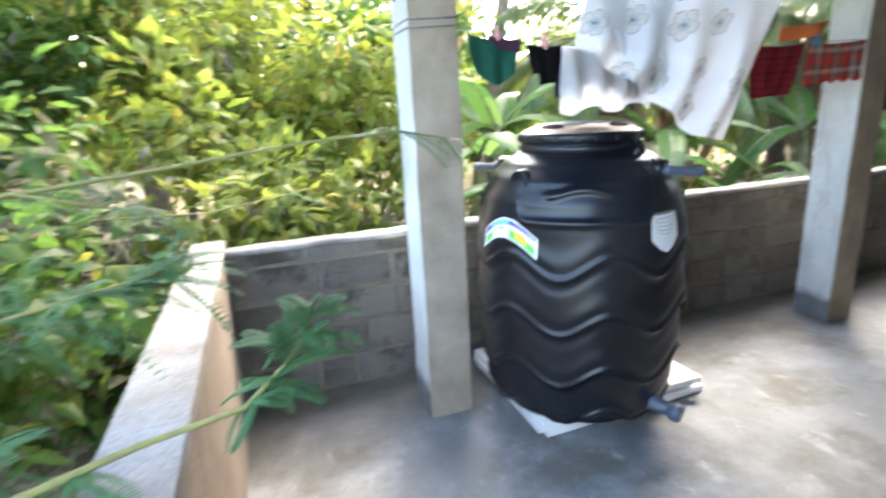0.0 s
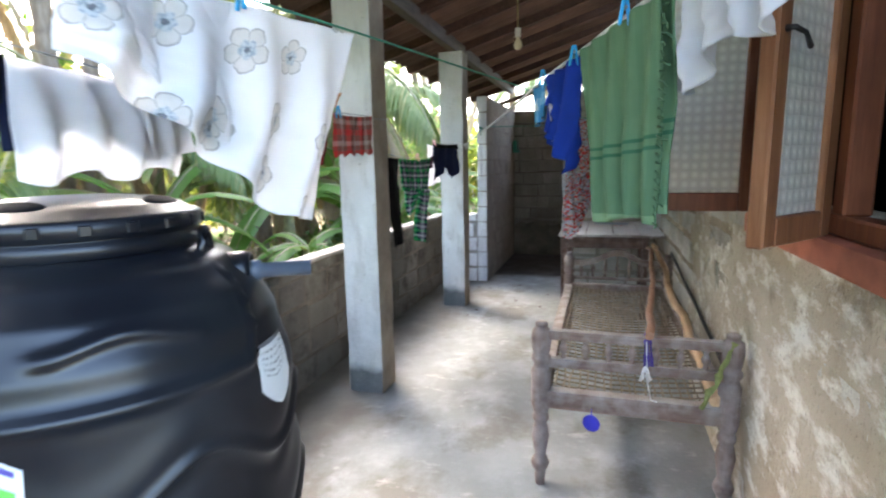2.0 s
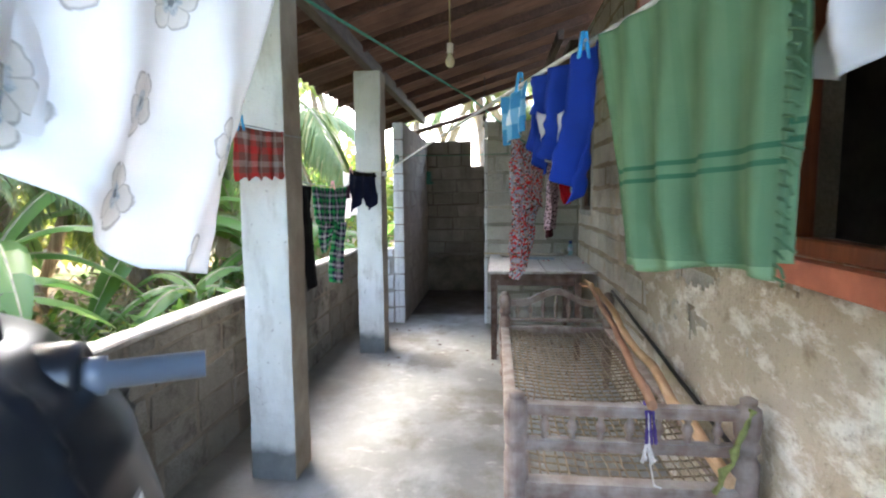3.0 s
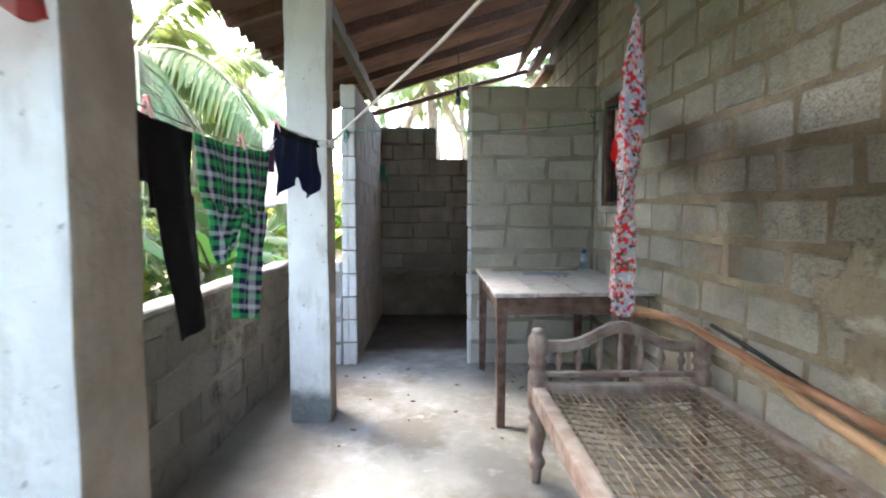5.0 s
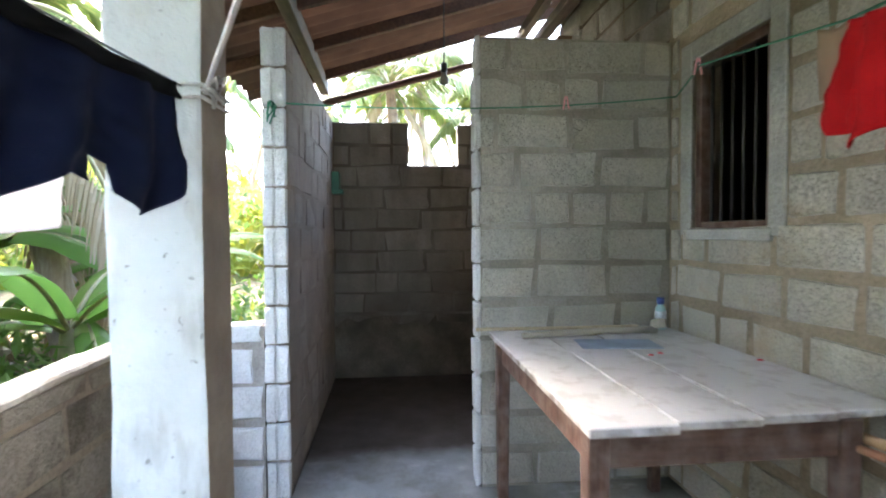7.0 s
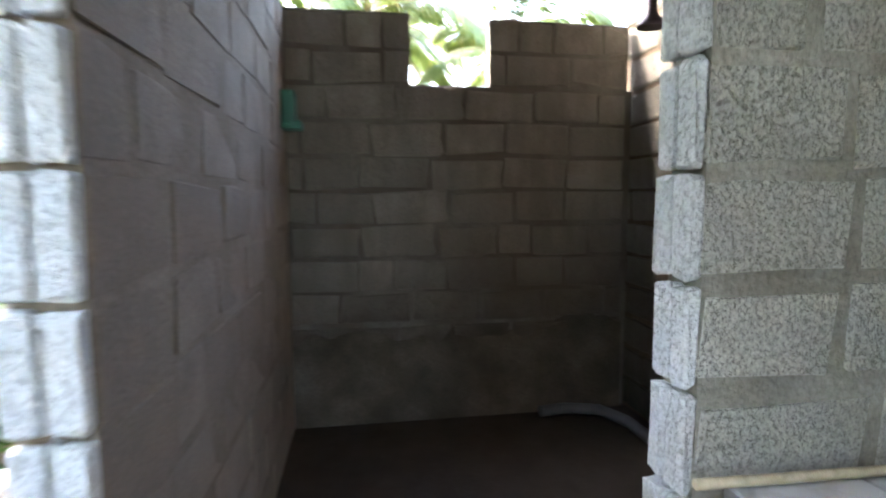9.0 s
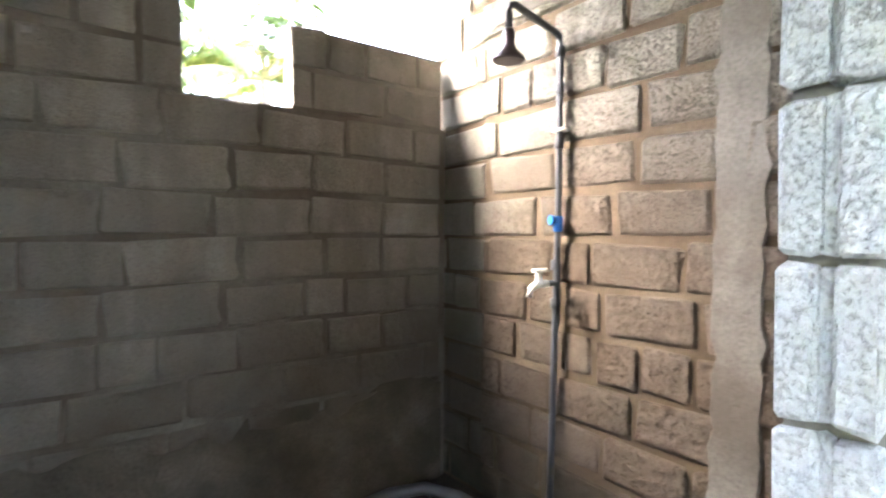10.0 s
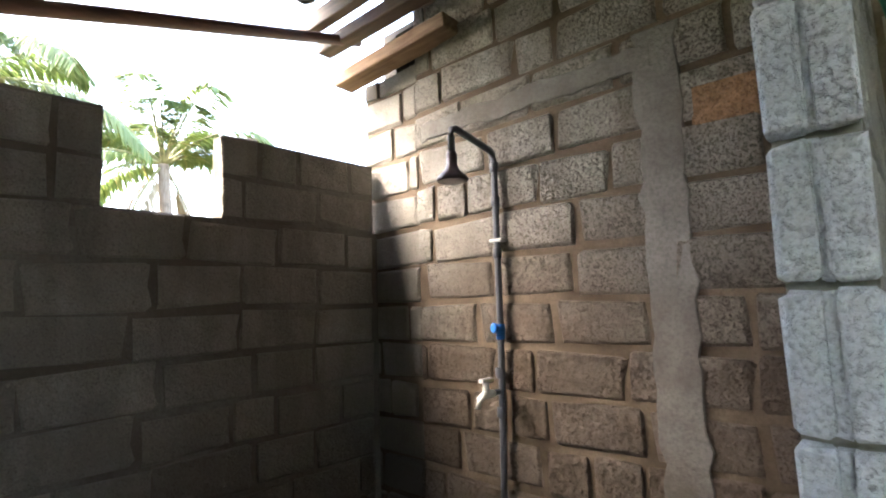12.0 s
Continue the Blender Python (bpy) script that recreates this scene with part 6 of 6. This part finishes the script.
M_LEAF = leaf_material("broad_green_leaves", (0.06, 0.12, 0.02), (0.12, 0.21, 0.035), (0.34, 0.32, 0.05), 0.62)
M_LEAF_Y = leaf_material("yellow_green_leaves", (0.16, 0.22, 0.03), (0.28, 0.32, 0.05), (0.46, 0.36, 0.06), 0.62)
M_LEAF_D = leaf_material("pale_dry_leaves", (0.1, 0.11, 0.05), (0.22, 0.19, 0.11), (0.3, 0.26, 0.17), 0.35)
M_BANANA = leaf_material("banana_leaf", (0.1, 0.2, 0.035), (0.16, 0.3, 0.06), (0.3, 0.4, 0.1), 0.65, 0.35)
M_FROND = leaf_material("palm_frond", (0.09, 0.14, 0.03), (0.17, 0.21, 0.06), (0.36, 0.31, 0.11), 0.4)
M_FROND_DRY = leaf_material("dry_palm_frond", (0.22, 0.16, 0.09), (0.34, 0.26, 0.15), (0.42, 0.34, 0.22), 0.3)
M_FEATHER = leaf_material("feathery_mimosa_leaf", (0.05, 0.14, 0.05), (0.08, 0.2, 0.07), (0.13, 0.26, 0.08), 0.4)
M_BARK = wood_material("grey_brown_bark", (0.14, 0.1, 0.07), (0.28, 0.22, 0.17), 2, 0.95)
M_TWIG = plain_material("green_brown_twig", (0.2, 0.19, 0.06), 0.8, scale=30)
M_STEM = plain_material("banana_stem", (0.24, 0.22, 0.1), 0.6, vary=0.5, scale=9)


class Leaves:
    """Collects many leaf faces for one mesh."""

    def __init__(self):
        self.v, self.f = [], []

    def leaf(self, base, d, n, length, width, curl=0.25):
        """A pointed leaf of four faces, folded along the rib and drooping."""
        d, n = Vector(d).normalized(), Vector(n)
        s = d.cross(n)
        if s.length < 1e-4:
            s = d.cross(Vector((0.3, 0.8, 0.5)))
        s.normalize()
        n = s.cross(d)
        base = Vector(base)
        mid = base + d * length * 0.45 + n * width * 0.12
        tip = base + d * length - n * curl * length
        k = len(self.v)
        self.v += [base, mid + s * width * 0.5 - n * width * 0.18, mid, mid - s * width * 0.5 - n * width * 0.18, tip]
        self.f += [(k, k + 1, k + 2), (k, k + 2, k + 3), (k + 1, k + 4, k + 2), (k + 2, k + 4, k + 3)]

    def make(self, name, material, parent=None):
        me = bpy.data.meshes.new(name)
        me.from_pydata([tuple(p) for p in self.v], [], self.f)
        me.materials.append(material)
        ob = new(name, me)
        if parent is not None:
            ob.parent = parent
        return ob


def rand_dir(rr):
    a, z = rr.uniform(0, 2 * math.pi), rr.uniform(-1, 1)
    r = math.sqrt(1 - z * z)
    return Vector((r * math.cos(a), r * math.sin(a), z))


def shrub(x, y, z, h, spread, leaves, size, material, seed, label, trunk=0.04, category="tree", name="garden_tree"):
    """A trunk, limbs that fork, and clumps of leaves at the limb ends."""
    rr = random.Random(seed)
    t = thing(name, label, category, (x, y, z), 0, "garden trees")
    b = bmesh.new()
    ends = []
    top = Vector((rr.uniform(-0.2, 0.2), rr.uniform(-0.2, 0.2), h * 0.45))
    tube(b, [(0, 0, 0), top * 0.5 + Vector((0.04, 0.03, 0)), top], [trunk, trunk * 0.85, trunk * 0.7], 8)
    part("trunk", b, M_BARK, t)
    b = bmesh.new()
    for k in range(9):
        a = k * 2.4 + rr.uniform(-0.4, 0.4)
        st = top * rr.uniform(0.45, 1.0)
        e = Vector((math.cos(a) * spread * rr.uniform(0.35, 0.9), math.sin(a) * spread * rr.uniform(0.35, 0.9), h * rr.uniform(0.35, 1.0)))
        m = st.lerp(e, 0.5) + Vector((0, 0, 0.1 * h))
        tube(b, [st, m, e], [trunk * 0.5, trunk * 0.35, trunk * 0.15], 6)
        ends += [m, e, st.lerp(m, 0.6)]
        for _ in range(3):
            q = e + rand_dir(rr) * spread * 0.4
            tube(b, [m.lerp(e, 0.6), q], [trunk * 0.2, trunk * 0.08], 5)
            ends.append(q)
    part("limb", b, M_BARK, t)
    lv = Leaves()
    per = leaves // len(ends)
    for e in ends:
        cr = spread * rr.uniform(0.18, 0.36)
        for _ in range(per):
            d = rand_dir(rr)
            p = e + d * cr * rr.random() ** 0.45
            out = (d + Vector((0, 0, rr.uniform(-0.7, 0.4)))).normalized()
            lv.leaf(p, out, Vector((rr.uniform(-0.5, 0.5), rr.uniform(-0.5, 0.5), 1)), size * rr.uniform(0.6, 1.25), size * rr.uniform(0.42, 0.7))
    ob = lv.make("crown", material, t)
    ob["kind"] = "stuff"
    return t


GZ = -0.38
# the thicket behind the parapet
plan = [(-2.2, 5.0, 3.4, 1.5, M_LEAF), (-0.9, 6.0, 4.2, 1.6, M_LEAF_Y), (0.1, 4.8, 2.7, 1.1, M_LEAF_Y), (-1.2, 8.5, 5.2, 2.2, M_LEAF_Y), (1.2, 8.0, 3.6, 1.6, M_LEAF), (-3.6, 6.8, 4.6, 2.0, M_LEAF_D),
        (-2.6, 3.4, 2.2, 1.2, M_LEAF), (-4.6, 4.4, 4.0, 1.8, M_LEAF_D), (2.8, 10.5, 3.8, 2.0, M_LEAF_Y), (-0.2, 11.5, 5.0, 2.4, M_LEAF_D), (5.4, 12.0, 3.8, 2.2, M_LEAF), (7.6, 11.0, 3.4, 2.0, M_LEAF_Y),
        (10.4, 9.2, 3.0, 1.8, M_LEAF_Y), (13.0, 6.5, 3.0, 1.9, M_LEAF), (-5.8, 8.0, 6.0, 2.5, M_LEAF), (-3.2, 11.5, 7.0, 3.0, M_LEAF)]
for i, (x, y, h, sp, mt) in enumerate(plan):
    near = y < 7.5
    shrub(x, y, GZ, h, sp, 3400 if near else 2600, 0.15 if near else 0.22, mt, 100 + i, "leafy garden tree with yellowish green leaves" if mt is not M_LEAF_D else "thin garden tree with pale dusty leaves")


def banana(x, y, z, h, count, seed, spread=1.0):
    """Stem of leaf sheaths, and long arching leaves that tear along the ribs."""
    rr = random.Random(seed)
    t = thing("banana_plant", "banana plant with long arching bright green leaves", "banana plant", (x, y, z), 0, "banana plants")
    b = bmesh.new()
    tube(b, [(0, 0, 0), (0.03, 0.02, h * 0.25), (0.02, 0, h * 0.5)], [0.11, 0.09, 0.06], 12)
    part("stem", b, M_STEM, t)
    for k in range(count):
        a = k * 2.399 + rr.uniform(-0.4, 0.4)
        L = h * rr.uniform(0.6, 0.9) * spread
        w = 0.2 * L / 1.3 * rr.uniform(0.85, 1.15)
        rise = rr.uniform(0.35, 1.05)
        pts = []
        for i in range(13):
            u = i / 12
            out = L * (u * 0.85) * math.cos(rise * (1 - u * 0.3))
            up = L * (math.sin(rise) * u - (1.05 - 0.45 * rise) * u * u * 0.85)
            pts.append(Vector((math.cos(a) * out, math.sin(a) * out, h * 0.48 + up)))
        vs, fs = [], []
        side = Vector((-math.sin(a), math.cos(a), 0))
        for s in (-1, 1):
            i = 1
            while i < 12:
                n = rr.choice((2, 3, 4))
                j = min(12, i + n)
                base = len(vs)
                for q in range(i, j + 1):
                    u = q / 12
                    ww = w * math.sin(math.pi * min(1, 0.12 + 0.9 * u)) ** 0.6 * 0.55
                    gap = 0.03 if q == j and j < 12 else 0.0
                    droop = -0.35 * ww * (0.6 + 0.4 * rr.random())
                    vs += [pts[q] - (pts[q] - pts[q - 1]) * gap, pts[q] + side * s * ww * 0.55 + Vector((0, 0, 0.05 * ww)), pts[q] + side * s * ww + Vector((0, 0, droop)) - (pts[q] - pts[q - 1]) * gap * 4]
                for q in range(j - i):
                    o = base + q * 3
                    fs += [(o, o + 1, o + 4, o + 3), (o + 1, o + 2, o + 5, o + 4)]
                i = j
        me = bpy.data.meshes.new("banana_leaf")
        me.from_pydata([tuple(v) for v in vs], [], fs)
        me.materials.append(M_BANANA)
        for p in me.polygons:
            p.use_smooth = True
        ob = new("banana_leaf", me)
        ob.parent = t
        b = bmesh.new()
        tube(b, pts, [0.022 * (1 - 0.8 * i / 12) for i in range(13)], 5)
        rib = part("leaf_rib", b, M_STEM, ob)


for i, (x, y, h, c) in enumerate(((1.9, 5.2, 2.6, 8), (3.3, 4.7, 2.0, 7), (2.7, 6.4, 3.0, 8), (4.6, 5.6, 2.5, 8), (5.6, 4.4, 1.7, 6), (6.6, 5.3, 2.6, 8), (7.4, 4.0, 2.0, 7), (8.4, 5.4, 3.0, 8), (1.0, 4.4, 1.6, 6), (9.6, 4.2, 2.4, 7), (7.0, 3.6, 1.3, 5), (10.8, 3.0, 2.2, 7))):
    banana(x, y, GZ, h, c, 300 + i)


def palm(x, y, z, h, seed, fronds=13, lean=(0.3, 0.1), dry=3):
    rr = random.Random(seed)
    t = thing("coconut_palm", "coconut palm with a leaning ringed trunk and feathery fronds", "palm tree", (x, y, z), 0, "coconut palms")
    b = bmesh.new()
    pts = [Vector((lean[0] * (k / 10) ** 1.5 * h * 0.3, lean[1] * (k / 10) ** 1.5 * h * 0.3, h * k / 10)) for k in range(11)]
    fine = []
    for p, q in zip(pts, pts[1:]):
        for k in range(4):
            fine.append(p.lerp(q, k / 4))
    fine.append(pts[-1])
    tube(b, fine, [(0.15 - 0.05 * k / len(fine)) * (1.0 if k % 2 else 0.93) for k in range(len(fine))], 12)
    part("trunk", b, M_BARK, t)
    top = pts[-1]
    for k in range(fronds + dry):
        a = k * 2.399
        isdry = k >= fronds
        L = rr.uniform(2.6, 3.6)
        rise = rr.uniform(-0.1, 1.15) if not isdry else rr.uniform(-1.2, -0.7)
        lv = Leaves()
        spine = []
        for i in range(17):
            u = i / 16
            out = L * u * math.cos(rise) * (1 - 0.25 * u)
            up = L * (math.sin(rise) * u - 0.55 * u * u)
            spine.append(top + Vector((math.cos(a) * out, math.sin(a) * out, up)))
        side = Vector((-math.sin(a), math.cos(a), 0))
        for i in range(1, 68):
            u = 0.1 + 0.9 * i / 68
            q = u * 16
            p = spine[int(min(15, q))].lerp(spine[int(min(15, q)) + 1], q - int(min(15, q)))
            d = (spine[min(16, int(q) + 1)] - spine[max(0, int(q) - 1)]).normalized()
            ll = 0.75 * math.sin(math.pi * (0.12 + 0.82 * u)) ** 0.7
            for s in (-1, 1):
                dd = side * s * 0.8 + d * 0.6 + Vector((0, 0, -0.35 - 0.25 * rr.random()))
                lv.leaf(p, dd, (0, 0, 1), ll * rr.uniform(0.8, 1.1), 0.05, 0.2)
        ob = lv.make("frond", M_FROND_DRY if isdry else M_FROND, t)
        b = bmesh.new()
        tube(b, spine, [0.03 * (1 - 0.85 * i / 16) for i in range(17)], 5)
        part("frond_rib", b, M_STEM, ob)


# the last two, tall, are added so their unseen crowns block high sky light
for i, (x, y, h, ln) in enumerate(((6.3, 8.6, 5.5, (0.2, -0.3)), (8.6, 9.4, 6.5, (-0.3, 0.2)), (3.8, 9.2, 6.0, (0.4, -0.2)), (14.5, 1.6, 4.6, (0.1, 0.2)), (17.5, 3.8, 6.2, (-0.2, 0.1)), (15.6, -1.2, 4.4, (0.2, 0.1)),
                                    (11.2, 8.6, 4.2, (-0.4, -0.3)), (5.0, 6.9, 2.6, (0.2, 0.1)), (21.0, 0.5, 6.5, (0.2, 0.2)), (0.8, 13.0, 7.0, (0.1, 0.1)), (19.0, 7.5, 6.0, (0.0, 0.2)), (9.3, 6.6, 2.4, (0.1, 0.2)), (8.7, 4.7, 3.4, (-0.3, 0.5)), (7.3, 6.2, 3.0, (0.2, 0.3)), (10.6, 5.8, 3.2, (-0.2, 0.2)),
                                    (-1.4, 7.6, 8.2, (-0.1, -0.2)), (6.0, 8.6, 9.5, (-0.1, -0.1)))):
    palm(x, y, GZ, h, 400 + i, lean=ln)

# undergrowth along the parapet
rr = random.Random(77)
lv = Leaves()
for _ in range(9000):
    x, y = rr.uniform(-4.5, 12.0), 3.3 + abs(rr.gauss(0, 1.6))
    hmax = 0.75 + 0.5 * noise.noise((x * 0.8, y * 0.8, 3.0))
    p = Vector((x, y, GZ + rr.uniform(0, max(0.15, hmax))))
    lv.leaf(p, rand_dir(rr) + Vector((0, 0, 0.5)), (rr.uniform(-0.4, 0.4), rr.uniform(-0.4, 0.4), 1), rr.uniform(0.1, 0.24), rr.uniform(0.05, 0.11))
tagged(lv.make("undergrowth", M_LEAF), "low green weeds and seedlings behind the parapet", "undergrowth", "", "stuff")
lv = Leaves()
for _ in range(5000):
    x, y = rr.uniform(-6, 12.0), rr.uniform(3.1, 9.0)
    lv.leaf((x, y, GZ + rr.uniform(0.02, 0.5)), rand_dir(rr), (0, 0, 1), rr.uniform(0.15, 0.35), rr.uniform(0.06, 0.14))
tagged(lv.make("dry_undergrowth", M_LEAF_D), "dry fallen leaves and dead stalks on the ground", "undergrowth", "", "stuff")
# far wood that closes the garden
lv = Leaves()
for _ in range(26000):
    a = rr.uniform(-0.9, 3.7)
    r = rr.uniform(17, 27)
    x, y = 3 + r * math.cos(a), 2 + r * math.sin(a)
    h = (3.6 + 2.0 * noise.noise((a * 4, 0, 1.0))) * (1.0 if y > 6 else 0.6)
    lv.leaf((x, y, GZ + 0.3 + rr.random() * h), rand_dir(rr), (0, 0, 1), rr.uniform(0.5, 1.0), rr.uniform(0.25, 0.5))
tagged(lv.make("far_trees", M_LEAF_Y), "far belt of dense pale green trees", "trees", "", "stuff")


# ---- feathery mimosa branches reaching over the end wall ----
def mimosa(pts, seed, label, twigs):
    """A thin branch with twice-feathered leaves."""
    rr = random.Random(seed)
    t = thing("mimosa_branch", label, "branch", (0, 0, 0), 0, "mimosa branches")
    pts = [Vector(p) for p in pts]
    b = bmesh.new()
    tube(b, pts, [0.008 - 0.005 * i / (len(pts) - 1) for i in range(len(pts))], 6)
    part("branch", b, M_TWIG, t)
    for (u, n, L) in twigs:
        q = u * (len(pts) - 1)
        i = min(len(pts) - 2, int(q))
        p = pts[i].lerp(pts[i + 1], q - i)
        d0 = (pts[i + 1] - pts[i]).normalized()
        lv = Leaves()
        for k in range(n):
            d = (d0 * rr.uniform(0.1, 0.9) + rand_dir(rr) * 0.8 + Vector((0, 0, -0.1))).normalized()
            s = d.cross(Vector((0, 0, 1))).normalized()
            ln = L * rr.uniform(0.7, 1.15)
            for m in range(18):
                w = m / 17
                c = p + d * ln * w + Vector((0, 0, -0.35 * ln * w * w))
                for sg in (-1, 1):
                    lv.leaf(c, s * sg + d * 0.45 + Vector((0, 0, -0.15)), (0, 0, 1), 0.024 * math.sin(math.pi * (0.15 + 0.75 * w)) + 0.005, 0.0085, 0.1)
        lv.make("feathery_leaf", M_FEATHER, t)
mimosa(((-0.85, 0.95, 0.93), (-0.6, 1.06, 0.925), (-0.44, 1.13, 0.93), (-0.28, 1.16, 0.94), (-0.2, 1.2, 0.99), (-0.14, 1.24, 1.06)), 1, "green mimosa branch with feathery leaves over the end wall", ((0.99, 7, 0.09), (0.93, 6, 0.12), (0.87, 6, 0.13), (0.8, 6, 0.14), (0.72, 5, 0.13), (0.64, 3, 0.1), (0.3, 4, 0.12), (0.1, 4, 0.14)))
mimosa(((-1.3, 1.5, 1.2), (-0.8, 1.75, 1.27), (-0.46, 1.85, 1.3), (-0.1, 1.9, 1.34), (0.22, 1.92, 1.36), (0.42, 2.0, 1.32)), 2, "long thin mimosa branch reaching past the column", ((0.98, 3, 0.18), (0.82, 5, 0.22), (0.7, 2, 0.18), (0.3, 6, 0.26), (0.12, 6, 0.26)))
mimosa(((-1.2, 1.3, 0.95), (-0.85, 1.4, 1.05), (-0.6, 1.5, 1.08), (-0.42, 1.55, 1.1)), 3, "leafy mimosa branch hanging over the end wall", ((0.98, 9, 0.16), (0.85, 8, 0.18), (0.7, 9, 0.18), (0.55, 8, 0.2), (0.35, 8, 0.2), (0.2, 8, 0.2)))
mimosa(((-1.4, 1.9, 1.0), (-1.0, 1.8, 1.2), (-0.75, 1.75, 1.28), (-0.5, 1.7, 1.22)), 4, "mimosa twig with drooping feathery leaves", ((0.95, 5, 0.24), (0.6, 5, 0.24), (0.3, 4, 0.24)))
mimosa(((-1.2, 0.9, 0.7), (-0.9, 1.1, 0.85), (-0.68, 1.2, 0.92)), 5, "leafy mimosa branch beside the end wall", ((0.95, 6, 0.18), (0.6, 6, 0.2), (0.3, 5, 0.2)))
mimosa(((-1.5, 2.6, 0.9), (-0.9, 2.75, 1.05), (-0.45, 2.95, 1.0), (0.1, 3.15, 1.05)), 6, "bare arching mimosa stem behind the parapet", ((0.9, 3, 0.22), (0.4, 4, 0.25)))
# broad-leaved weeds beside the end wall
shrub(-1.25, 2.2, GZ, 1.5, 0.6, 900, 0.13, M_LEAF, 501, "low broad-leaved bush beside the end wall", 0.02, "bush", "garden_bush")
shrub(-1.6, 3.4, GZ, 1.7, 0.7, 1000, 0.14, M_LEAF_D, 502, "low dusty bush beside the end wall", 0.02, "bush", "garden_bush")
shrub(-0.3, 3.7, GZ, 1.5, 0.6, 800, 0.13, M_LEAF_Y, 503, "low yellowish bush behind the parapet", 0.02, "bush", "garden_bush")

# ---- the walls' blocks ----
for queued in PENDING:
    build_blocks(*queued)
